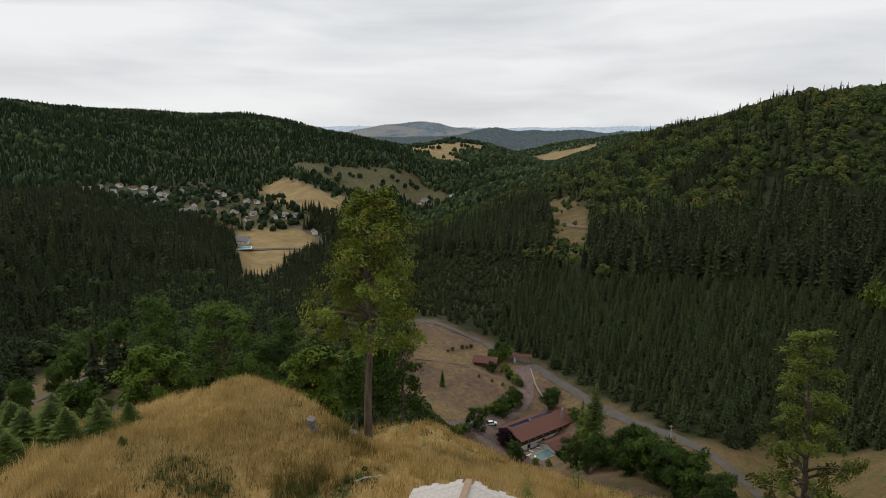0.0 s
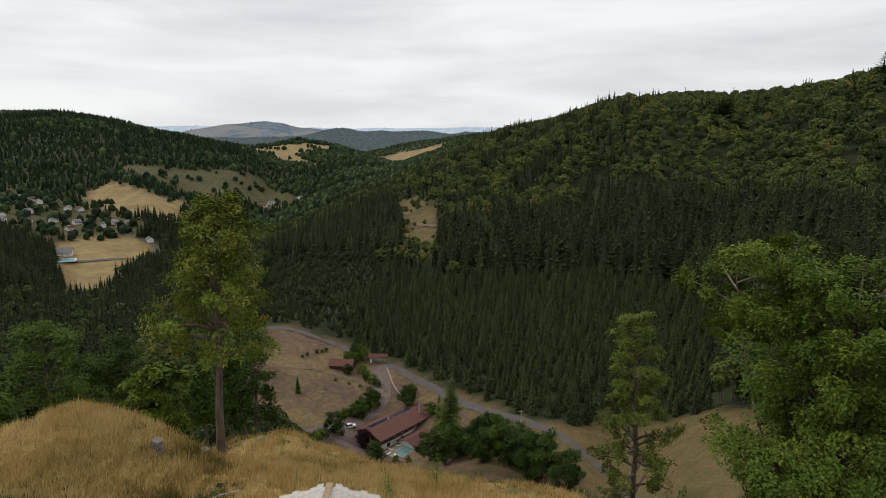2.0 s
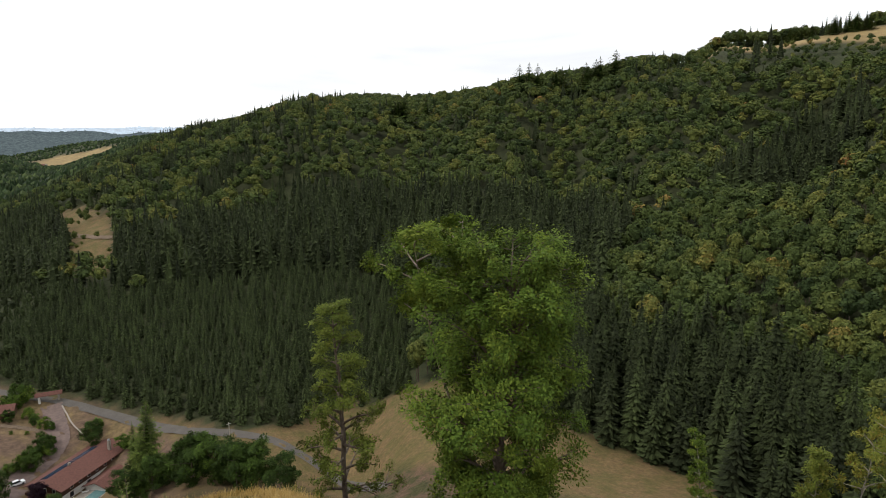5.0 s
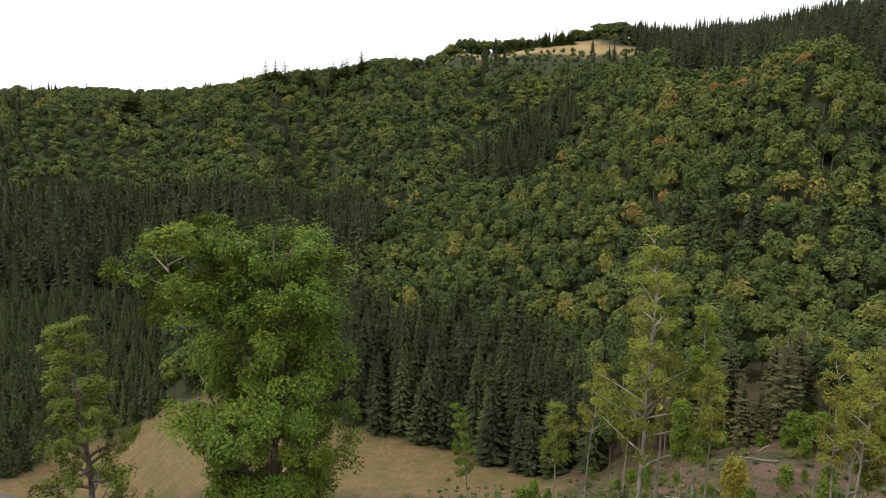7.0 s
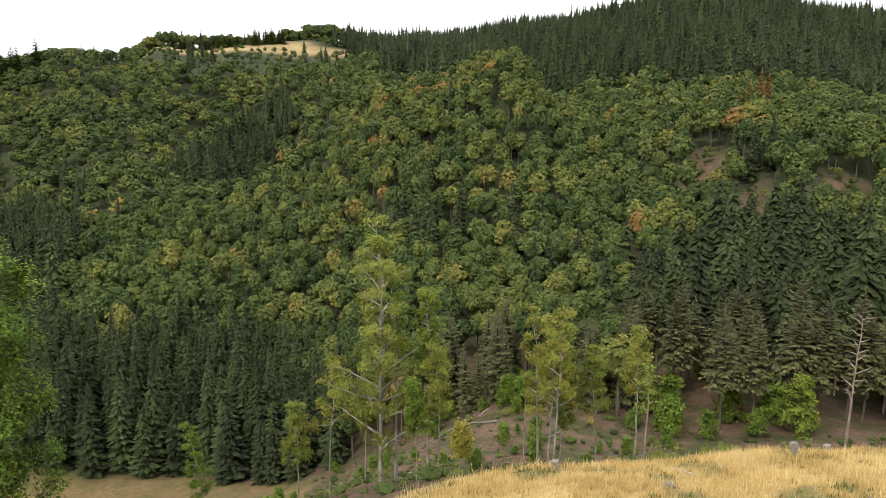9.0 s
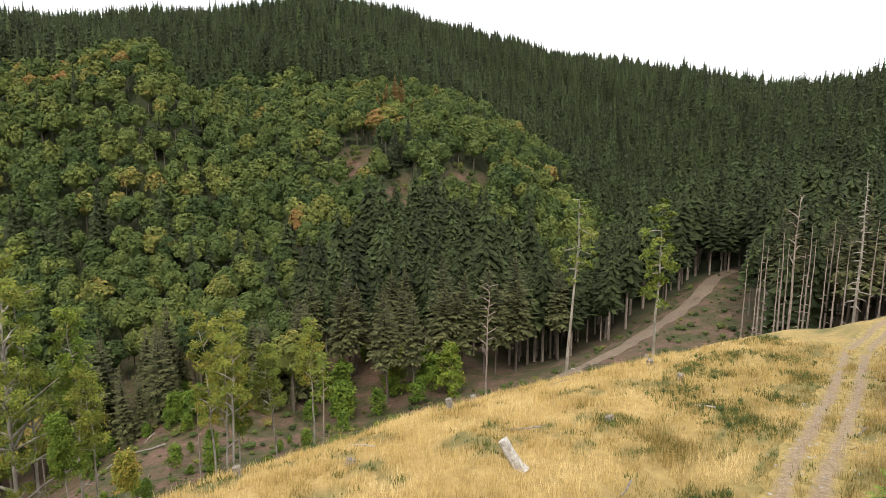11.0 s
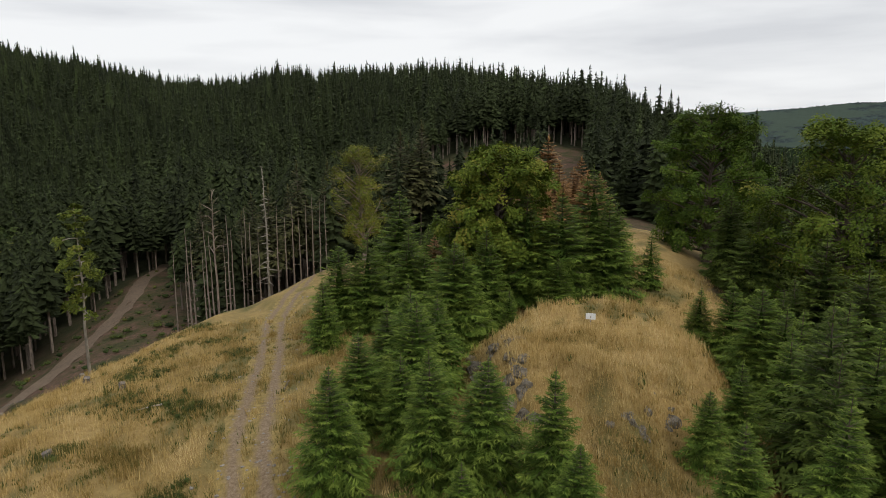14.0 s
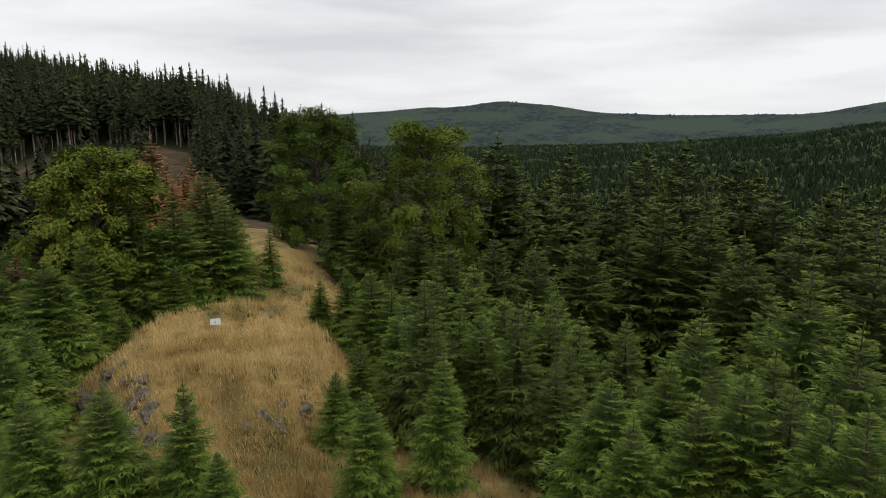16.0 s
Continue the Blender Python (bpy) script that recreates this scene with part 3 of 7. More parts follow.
def spruce_shape(seed, whorls, boughs, wide, start, blunt=0.8, fine=True, core=0.5):
    """A spruce crown of unit height: whorls of drooping boughs, each a small ragged roof of twigs."""
    g = rnd(seed)
    v, f, shade = [], [], []
    for k in range(whorls):
        u = (k + g.uniform(0.1, 0.8)) / whorls
        floor = start + (0.955 - start) * u ** 0.94
        reach = wide * ((1 - u) ** blunt * (0.72 + 0.28 * min(1, u * 5 + 0.2)) + 0.026)
        count = max(4, round(boughs * (1 - 0.45 * u)))
        turn = g.uniform(0, 6.283)
        for q in range(count):
            a = turn + (q + g.uniform(-0.35, 0.35)) * 6.283 / count
            r = reach * g.uniform(0.66, 1.20)
            c, s = np.cos(a), np.sin(a)
            fall = (0.40 + 0.40 * u) * g.uniform(0.4, 1.5)
            w = r * g.uniform(0.15, 0.27) + 0.003
            e = g.uniform(0.46, 0.72)
            z = floor + g.uniform(-0.6, 0.6) * (0.955 - start) / whorls
            o = len(v)
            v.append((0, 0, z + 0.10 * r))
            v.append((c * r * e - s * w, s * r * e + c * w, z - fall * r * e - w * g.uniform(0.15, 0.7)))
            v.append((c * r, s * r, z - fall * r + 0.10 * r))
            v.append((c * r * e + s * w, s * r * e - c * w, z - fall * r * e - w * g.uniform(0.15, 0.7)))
            # bough root toned darker like the shaded crown inside, paler new growth at the tip
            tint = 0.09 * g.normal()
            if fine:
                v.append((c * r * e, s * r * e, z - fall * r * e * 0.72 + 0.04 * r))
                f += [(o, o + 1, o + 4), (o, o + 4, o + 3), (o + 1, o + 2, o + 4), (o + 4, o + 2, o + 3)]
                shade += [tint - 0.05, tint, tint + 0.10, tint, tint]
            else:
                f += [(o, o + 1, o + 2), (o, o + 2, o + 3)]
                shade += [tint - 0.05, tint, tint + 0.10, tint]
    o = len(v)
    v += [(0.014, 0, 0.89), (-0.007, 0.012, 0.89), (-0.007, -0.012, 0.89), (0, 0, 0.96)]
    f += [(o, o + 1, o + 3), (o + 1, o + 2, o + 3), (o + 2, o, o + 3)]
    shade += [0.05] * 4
    # inner cone toned down: shade within the crown put into its colour
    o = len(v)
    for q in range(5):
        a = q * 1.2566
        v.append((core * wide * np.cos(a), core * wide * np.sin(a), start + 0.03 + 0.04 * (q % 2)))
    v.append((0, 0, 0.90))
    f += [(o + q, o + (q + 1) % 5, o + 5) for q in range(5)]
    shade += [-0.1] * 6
    return np.array(v), np.array(f), np.array(shade)


def ball(level):
    bm = bmesh.new()
    bmesh.ops.create_icosphere(bm, subdivisions=level, radius=1.0)
    v = np.array([p.co[:] for p in bm.verts])
    f = np.array([[p.index for p in q.verts] for q in bm.faces])
    bm.free()
    return v, f


def crown_shape(seed, tufts, size, rx=0.27, low=0.30, lobes=13):
    """A broadleaf crown of unit height: rounded boughs of foliage, each covered with leafy tufts."""
    g = rnd(seed)
    half = np.array([rx, rx, (1 - low) / 2])
    mid = np.array([0, 0, (1 + low) / 2])
    d = g.normal(size=(lobes, 3))
    d[:, 2] = np.abs(d[:, 2]) * 1.1 - 0.35
    d /= np.linalg.norm(d, axis=1)[:, None]
    heart = mid + d * half * g.uniform(0.42, 0.66, (lobes, 1))
    heart[0] = mid + half * (0.05, 0, 0.60)
    bulk = rx * g.uniform(1.25, 1.9, lobes) / lobes ** 0.5
    bv, bf = ball(1)
    # core slightly darker than the tufts, painted for the shade inside the crown
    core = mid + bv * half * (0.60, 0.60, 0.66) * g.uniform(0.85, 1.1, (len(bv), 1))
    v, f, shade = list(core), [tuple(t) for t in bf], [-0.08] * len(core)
    lean = g.normal(0, 0.05, lobes)
    made = 0
    while made < tufts:
        k = g.randint(lobes)
        n = g.normal(size=3)
        n[2] = n[2] + 0.35
        n /= np.linalg.norm(n)
        p = heart[k] + n * bulk[k] * g.uniform(0.86, 1.12) * (1, 1, 0.85)
        gap = np.linalg.norm(p - heart, axis=1) / bulk
        gap[k] = 2
        if n[2] < -0.55 or gap.min() < 0.80:
            made += 0.2
            continue
        made += 1
        n = n + g.normal(size=3) * 0.30 + (0, 0, 0.22)
        n /= np.linalg.norm(n)
        t = np.cross(n, g.normal(size=3))
        t /= np.linalg.norm(t)
        s = np.cross(n, t)
        w = size * g.uniform(0.6, 1.3, 3)
        o = len(v)
        v += [p + t * w[0], p - t * w[1] * 0.5 + s * w[1] * 0.87 - n * size * 0.25, p - t * w[2] * 0.5 - s * w[2] * 0.87 - n * size * 0.25]
        f.append((o, o + 1, o + 2))
        shade += [lean[k]] * 3
    return np.array(v), np.array(f), np.array(shade)


def dot_shape(seed, rings, rough):
    """A tree too far off for boughs to show: a rough four-sided crown."""
    g = rnd(seed)
    v = [(r * np.cos(a) * g.uniform(1 - rough, 1 + rough), r * np.sin(a) * g.uniform(1 - rough, 1 + rough), z * g.uniform(0.9, 1.1)) for z, r in rings for a in np.arange(4) * 1.5708 + g.uniform(0, 1.5)]
    v.append((g.normal(0, 0.02), g.normal(0, 0.02), 1.0))
    f = [t for k in range(4) for t in ((k, (k + 1) % 4, (k + 1) % 4 + 4), (k, (k + 1) % 4 + 4, k + 4), (k + 4, (k + 1) % 4 + 4, 8))]
    return np.array(v), np.array(f)


def planted(name, shapes, x, y, h, girth, tone, mat, label, sink=0.2, seed=5):
    """Many trees of a kind as one mesh: each spot takes a shape, turned and scaled."""
    g = rnd(seed)
    pick = g.randint(len(shapes), size=len(x))
    z = height(x, y) - sink
    vs, fs, ts, base = [], [], [], 0
    for k, (sv, sf, *more) in enumerate(shapes):
        m = pick == k
        n = int(m.sum())
        if not n:
            continue
        a = g.uniform(0, 6.283, n)
        c, s = np.cos(a)[:, None], np.sin(a)[:, None]
        w = (h[m] * girth[m])[:, None]
        px = (sv[:, 0] * c - sv[:, 1] * s) * w + x[m][:, None]
        py = (sv[:, 0] * s + sv[:, 1] * c) * w + y[m][:, None]
        pz = sv[:, 2] * h[m][:, None] + z[m][:, None]
        vs.append(np.stack([px, py, pz], -1).reshape(-1, 3))
        fs.append((sf[None] + (np.arange(n) * len(sv))[:, None, None]).reshape(-1, 3) + base)
        ts.append((tone[m][:, None] + (more[0] if more else np.zeros(len(sv)))).clip(0, 0.88 if mat == M_SPRUCE else 1).ravel())
        base += n * len(sv)
    if not vs:
        return None
    me = make_mesh(name, np.concatenate(vs), np.concatenate(fs), [mat], np.concatenate(ts), smooth=False)
    return tagged(new(name, me), label, "trees", kind="stuff")


# ---- forest: spots on a jittered grid ----
def spots(spacing, x0, x1, y0, y1, seed):
    g = rnd(seed)
    x, y = np.meshgrid(np.arange(x0, x1, spacing), np.arange(y0, y1, spacing))
    x = x.ravel() + g.uniform(-0.42, 0.42, x.size) * spacing
    y = y.ravel() + g.uniform(-0.42, 0.42, y.size) * spacing
    return x, y


def wooded(x, y):
    """Where the forest may stand: not on open land, roads or the hilltop."""
    ok = hilltop(x, y) < -6
    for outline in OPEN.values():
        ok &= ~inside(x, y, outline)
    for hx, hy in VILLAGE_HOUSES + MEADOW_HOUSES + FAR_HOUSES:
        ok &= np.hypot(x - hx * 0.99, y - hy * 0.99) > 16
    for line, half in KEEP_CLEAR:
        for (ax, ay), (bx, by) in zip(line, line[1:]):
            ex, ey = bx - ax, by - ay
            k = np.clip(((x - ax) * ex + (y - ay) * ey) / (ex * ex + ey * ey), 0, 1)
            ok &= np.hypot(x - ax - k * ex, y - ay - k * ey) > half
    return ok


ridge_line = np.maximum.accumulate((gz.reshape(RINGS, SPOKES) - 16) / ring_r[:, None], axis=0)


def facing(x, y, tall=16.0):
    """Slopes that face the hilltop; dead ground behind the crests gets no dense wood."""
    r = np.hypot(x, y)
    ring = np.clip(np.searchsorted(ring_r, r) - 2, 0, RINGS - 1)
    spoke = np.round(np.arctan2(x, y) / (2 * np.pi) * SPOKES).astype(int) % SPOKES
    az = np.degrees(np.arctan2(x, y))
    unseen = (az > -122) & (az < -42)
    return ((height(x, y) + tall - 16) / r > ridge_line[ring, spoke] - 0.004) & ~unseen


CONIFER_STANDS = ("tall_spruce_band", "valley_spruce", "clearing_spruce", "mountain_conifers", "gully_spruce", "spur_spruce", "west_spur_wood", "hollow_spruce", "felling_edge")
SPRUCE_FINE = [spruce_shape(s, 30, 12, 0.165, 0.04, 0.80) for s in (15, 16, 17, 18, 19)]
SPRUCE_MID = [spruce_shape(s, 20, 11, 0.170, 0.05, 0.72, False) for s in (1, 2, 3, 4, 5)]
SPRUCE_SMALL = [spruce_shape(s, 14, 9, 0.24, 0.03, 0.9, False) for s in (6, 7, 8, 9)]
SPRUCE_HIGH = [spruce_shape(s, 18, 9, 0.155, 0.38, 0.6) for s in (11, 12, 13)]
SPRUCE_FAR = [spruce_shape(s, 11, 7, 0.180, 0.06, 0.66, False, 0.6) for s in (21, 22, 23, 24)]
SPRUCE_DOT = [dot_shape(s, ((0.05, 0.17), (0.45, 0.11)), 0.25) for s in (26, 27, 28)]
LEAF_NEAR = [crown_shape(s, 1000, 0.030, lobes=19) for s in (36, 37, 38, 39)]
LEAF_MID = [crown_shape(s, 560, 0.038, lobes=17) for s in (31, 32, 33, 34, 35)]
LEAF_FAR = [crown_shape(s, 230, 0.056, lobes=10) for s in (41, 42, 43, 44)]
LEAF_DOT = [dot_shape(s, ((0.15, 0.40), (0.70, 0.33)), 0.3) for s in (51, 52, 53, 54)]
TRUNK = [cone_trunk(0.55, 0.013, 0.009, 4, 0, 1)]


def tones(n, g, mean, spread):
    return np.clip(g.normal(mean, spread, n), 0, 1)


# young plantation
g = rnd(101)
x, y = spots(4.1, 0, 200, 140, 400, 102)
m = inside(x, y, STANDS["young_plantation"]) & wooded(x, y)
x, y = x[m], y[m]
planted("young_spruce_plantation", SPRUCE_SMALL, x, y, g.uniform(7.5, 12.0, len(x)), g.uniform(0.85, 1.1, len(x)), tones(len(x), g, 0.66, 0.16), M_SPRUCE, "dense plantation of young dark green spruces on a valley slope")

# conifer stands
x, y = spots(5.0, -450, 920, -740, 780, 103)
r = np.hypot(x, y)
m = np.zeros(len(x), bool)
for k in CONIFER_STANDS:
    m |= inside(x, y, STANDS[k])
m &= wooded(x, y) & ~inside(x, y, STANDS["young_plantation"]) & (r > 95) & facing(x, y, 24)
m &= ~((inside(x, y, STANDS["gully_spruce"]) | inside(x, y, STANDS["spur_spruce"])) & (r < 138))
x, y, r = x[m], y[m], r[m]
keep = (r < 330) | (g.uniform(size=len(x)) < np.where(r < 460, 0.75, 0.42))
x, y, r = x[keep], y[keep], r[keep]
near, bare = r < 330, inside(x, y, STANDS["gully_spruce"]) | inside(x, y, STANDS["spur_spruce"]) | inside(x, y, STANDS["felling_edge"])
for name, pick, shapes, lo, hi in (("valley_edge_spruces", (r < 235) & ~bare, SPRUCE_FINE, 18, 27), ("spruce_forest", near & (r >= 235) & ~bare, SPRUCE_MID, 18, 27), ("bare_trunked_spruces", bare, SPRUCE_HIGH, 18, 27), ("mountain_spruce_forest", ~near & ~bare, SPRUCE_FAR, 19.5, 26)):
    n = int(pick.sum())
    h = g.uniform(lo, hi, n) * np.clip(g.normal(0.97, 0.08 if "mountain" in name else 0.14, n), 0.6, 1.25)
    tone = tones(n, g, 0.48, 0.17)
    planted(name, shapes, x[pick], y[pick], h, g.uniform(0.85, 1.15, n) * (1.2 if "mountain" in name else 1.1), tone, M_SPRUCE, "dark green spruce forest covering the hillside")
    if name != "mountain_spruce_forest":
        planted("forest_trunks", TRUNK, x[pick], y[pick], h, np.full(n, 1.0), tone, M_GREYBARK if name == "bare_trunked_spruces" else M_BARK, "grey-brown spruce trunks in the forest")

# broadleaf woods
x, y = spots(5.9, -450, 920, -500, 900, 104)
r = np.hypot(x, y)
az = np.degrees(np.arctan2(x, y))
m = wooded(x, y) & (r > 110) & (r < 900) & facing(x, y) & ~((az > 105) & (az < 138) & (r < 180))
for k in CONIFER_STANDS + ("young_plantation", "young_broadleaf"):
    m &= ~inside(x, y, STANDS[k])
x, y, r = x[m], y[m], r[m]
keep = (r < 340) | (g.uniform(size=len(x)) < np.where(x < -60, 0.95, 0.58))
x, y, r = x[keep], y[keep], r[keep]
az = np.degrees(np.arctan2(x, y))
conifer = (ripple(x, y, 60, 61) + 0.5 * g.normal(size=len(x))) > np.where((az < 31) & (r > 330), 0.25, 1.15)
conifer |= (x < -60) & (r > 170) & (g.uniform(size=len(x)) < np.where((r < 430) & (ripple(x, y, 90, 63) > -0.1), 0.35, 0.86))
conifer |= (az > 138) | (az < -100) | ((r < 165) & (az < 78) & (az > 30))
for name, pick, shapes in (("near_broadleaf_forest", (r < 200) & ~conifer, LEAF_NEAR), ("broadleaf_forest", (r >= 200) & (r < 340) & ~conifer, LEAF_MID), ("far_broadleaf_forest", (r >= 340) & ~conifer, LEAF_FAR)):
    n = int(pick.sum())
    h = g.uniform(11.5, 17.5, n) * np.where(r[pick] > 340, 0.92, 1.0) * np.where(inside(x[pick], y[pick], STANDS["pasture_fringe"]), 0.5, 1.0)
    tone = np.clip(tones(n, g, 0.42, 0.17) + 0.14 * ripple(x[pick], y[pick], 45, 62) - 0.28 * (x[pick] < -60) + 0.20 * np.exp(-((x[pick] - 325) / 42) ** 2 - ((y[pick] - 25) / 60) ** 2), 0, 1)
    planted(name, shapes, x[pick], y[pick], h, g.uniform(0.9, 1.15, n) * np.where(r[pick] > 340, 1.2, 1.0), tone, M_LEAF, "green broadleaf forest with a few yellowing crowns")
    if "far" not in name:
        planted("forest_trunks", TRUNK, x[pick], y[pick], h, np.full(n, 1.1), tone, M_BARK, "grey trunks under the broadleaf crowns")
n = int(conifer.sum())
close = conifer & (r < 330) & ((r < 240) | (x < -60))
k = int(close.sum())
planted("scattered_spruces", SPRUCE_MID, x[close], y[close], g.uniform(14, 22, k), g.uniform(1.1, 1.4, k), tones(k, g, 0.42, 0.15), M_SPRUCE, "dark spruces scattered among broadleaf trees")
conifer &= ~close
n = int(conifer.sum())
planted("scattered_spruces", SPRUCE_FAR, x[conifer], y[conifer], g.uniform(14, 22, n), g.uniform(0.95, 1.3, n), tones(n, g, 0.42, 0.15), M_SPRUCE, "dark spruces scattered among broadleaf trees")
x, y = spots(4.2, -60, 80, 240, 660, 105)
m = inside(x, y, STANDS["young_broadleaf"]) & wooded(x, y)
m2 = spots(7.0, 60, 130, 380, 660, 110)
in_clearing = inside(*m2, OPEN["upper_clearing"]) & (ripple(*m2, 34, 64) > 0.12) & (np.hypot(m2[0] - 95, (m2[1] - 470) * 0.5) > 9)
x, y = x[m], y[m]
planted("clearing_trees", LEAF_FAR, m2[0][in_clearing], m2[1][in_clearing], rnd(111).uniform(4, 10, int(in_clearing.sum())), rnd(112).uniform(0.9, 1.3, int(in_clearing.sum())), tones(int(in_clearing.sum()), rnd(113), 0.5, 0.12), M_LEAF, "low green trees scattered over the clearing")
planted("young_mixed_wood", SPRUCE_SMALL + SPRUCE_SMALL[:2] + LEAF_FAR[:2], x, y, g.uniform(5, 9, len(x)), g.uniform(0.9, 1.1, len(x)), tones(len(x), g, 0.62, 0.14), M_SPRUCE, "young green mixed wood on the slope")

# hedges and single trees on the far fields
x, y = spots(15.0, -470, 190, 740, 2080, 121)
m = (ripple(x, y, 70, 122) > 0.55) & (inside(x, y, OPEN["village_field"]) | inside(x, y, OPEN["hill_field"]) | inside(x, y, OPEN["brown_hill"]))
m |= inside(x, y, OPEN["village"]) & (np.min(np.hypot(x[:, None] - np.array(VILLAGE_HOUSES)[:, 0] * 0.99, y[:, None] - np.array(VILLAGE_HOUSES)[:, 1] * 0.99), axis=1) > 11)
m |= inside(x, y, OPEN["brown_hill"]) & (y > 1880) & (ripple(x, y, 40, 123) > -0.3)
x, y = x[m], y[m]
planted("field_trees", LEAF_DOT, x, y, g.uniform(6, 13, len(x)), g.uniform(1.1, 1.6, len(x)), tones(len(x), g, 0.3, 0.12), M_FAR, "dark bushes and trees scattered over dry fields")

# far woods
x, y = spots(9.0, -1300, 1250, 400, 2100, 106)
x2, y2 = spots(9.5, -1500, 60, -1500, -120, 107)
x4, y4 = spots(15.0, -1700, 900, -2600, -500, 109)
far_off = np.hypot(x4, y4) > 1500
x2, y2 = np.append(x2, x4[far_off]), np.append(y2, y4[far_off])
x3, y3 = spots(20.0, -900, 1600, 2000, 3600, 108)
x, y = np.concatenate([x, x2, x3]), np.concatenate([y, y2, y3])
r = np.hypot(x, y)
az = np.degrees(np.arctan2(x, y))
m = wooded(x, y) & facing(x, y, 18) & ((r > 900) | ((x < -420) & (r > 350)) | (y < -480) & (x < 0) | (y < -700)) & ((az < 45) | (az > 160) | (az < -120)) & ~inside(x, y, STANDS["mountain_conifers"])
x, y, r = x[m], y[m], r[m]
con = (ripple(x, y, 240, 71) + 0.6 * g.normal(size=len(x))) > np.where(x < -60, -1.1, 0.0)
for name, pick, shapes, girth in (("far_conifer_woods", con, SPRUCE_DOT, 1.3), ("far_broadleaf_woods", ~con, LEAF_DOT, 1.0)):
    n = int(pick.sum())
    planted(name, shapes, x[pick], y[pick], g.uniform(11, 17, n) * np.where(r[pick] > 2000, 0.75, 1.0), girth * np.clip(r[pick] / 1600, 1, 1.4), tones(n, g, 0.35 if girth > 1.28 else 0.62, 0.18), M_FAR, "distant dark green mixed woods on the hills", 3.5)



# ---- single trees, each a thing with trunk and crown ----
def part(name, me, parent, label=""):
    """Links a mesh as a part under a thing or a part."""
    ob = new(name, me)
    ob.parent = parent
    if label:
        ob["label"] = label
    return ob


def thing(name, label, category, group="", at=None):
    ob = new(name)
    ob.empty_display_size = 0.2
    tagged(ob, label, category, group)
    if at is not None:
        ob.matrix_basis = at
    return ob


def tube(points, radii, sides=5):
    """A tapering tube along points, as vertices and triangles."""
    p = np.asarray(points, float)
    d = np.gradient(p, axis=0)
    d /= np.linalg.norm(d, axis=1)[:, None] + 1e-9
    ref = np.where(np.abs(d[:, 2:3]) > 0.9, [[1.0, 0, 0]], [[0, 0, 1.0]])
    u = np.cross(d, ref)
    u /= np.linalg.norm(u, axis=1)[:, None]
    w = np.cross(d, u)
    a = np.arange(sides) * 2 * np.pi / sides
    v = p[:, None] + np.asarray(radii)[:, None, None] * (np.cos(a)[None, :, None] * u[:, None] + np.sin(a)[None, :, None] * w[:, None])
    f = []
    for k in range(len(p) - 1):
        for s in range(sides):
            q, t = k * sides + s, k * sides + (s + 1) % sides
            f += [(q, t, t + sides), (q, t + sides, q + sides)]
    return v.reshape(-1, 3), np.array(f)


def joined(pieces):
    """Several (vertices, triangles) as one."""
    vs, fs, o = [], [], 0
    for v, f in pieces:
        vs.append(v), fs.append(f + o)
        o += len(v)
    return np.concatenate(vs), np.concatenate(fs)


def leaves(g, centres, per, blob, flat, size, lift=0.6):
    """Leaf sprays at the branch ends: flat, tilted fans of leaves with a clear edge."""
    m, n = len(centres), len(centres) * per
    out = centres - centres.mean(axis=0)
    out /= np.linalg.norm(out, axis=1)[:, None] + 1e-9
    up = g.normal(size=(m, 3)) * 0.42 + out * 0.65 + np.array([0, 0, lift])
    up /= np.linalg.norm(up, axis=1)[:, None]
    e1 = np.cross(up, g.normal(size=(m, 3)))
    e1 /= np.linalg.norm(e1, axis=1)[:, None] + 1e-9
    e2 = np.cross(up, e1)
    reach = blob * g.uniform(0.9, 1.9, (m, 1))
    a, r = g.uniform(0, 6.283, (m, per)), np.sqrt(g.uniform(0, 1, (m, per)))
    d1, d2 = np.cos(a) * r * reach * 1.15, np.sin(a) * r * reach * 0.85
    d3 = g.normal(0, 0.42, (m, per)) * flat * reach - 0.30 * r * r * reach
    p = (centres[:, None] + d1[..., None] * e1[:, None] + d2[..., None] * e2[:, None] + d3[..., None] * up[:, None]).reshape(-1, 3)
    fan = np.repeat(up, per, axis=0)
    nrm = g.normal(size=(n, 3)) * 0.30 + fan + np.array([0, 0, 0.15])
    nrm /= np.linalg.norm(nrm, axis=1)[:, None]
    away = p - np.repeat(centres, per, axis=0) + g.normal(size=(n, 3)) * blob * 0.5
    s = np.cross(nrm, away)
    s /= np.linalg.norm(s, axis=1)[:, None] + 1e-9
    t = np.cross(s, nrm)
    w = size * g.uniform(0.6, 1.3, (n, 1))
    q = np.stack([p - t * w * 0.9, p + s * w * 0.55, p + t * w * 1.15 - nrm * w * 0.35, p - s * w * 0.55], 1)
    o = np.arange(n)[:, None] * 4
    f = np.concatenate([o + [0, 1, 2], o + [0, 2, 3]])
    tone = np.repeat(np.repeat(g.normal(0, 0.10, m), per) + g.normal(0, 0.04, n), 4)
    return q.reshape(-1, 3), f, tone


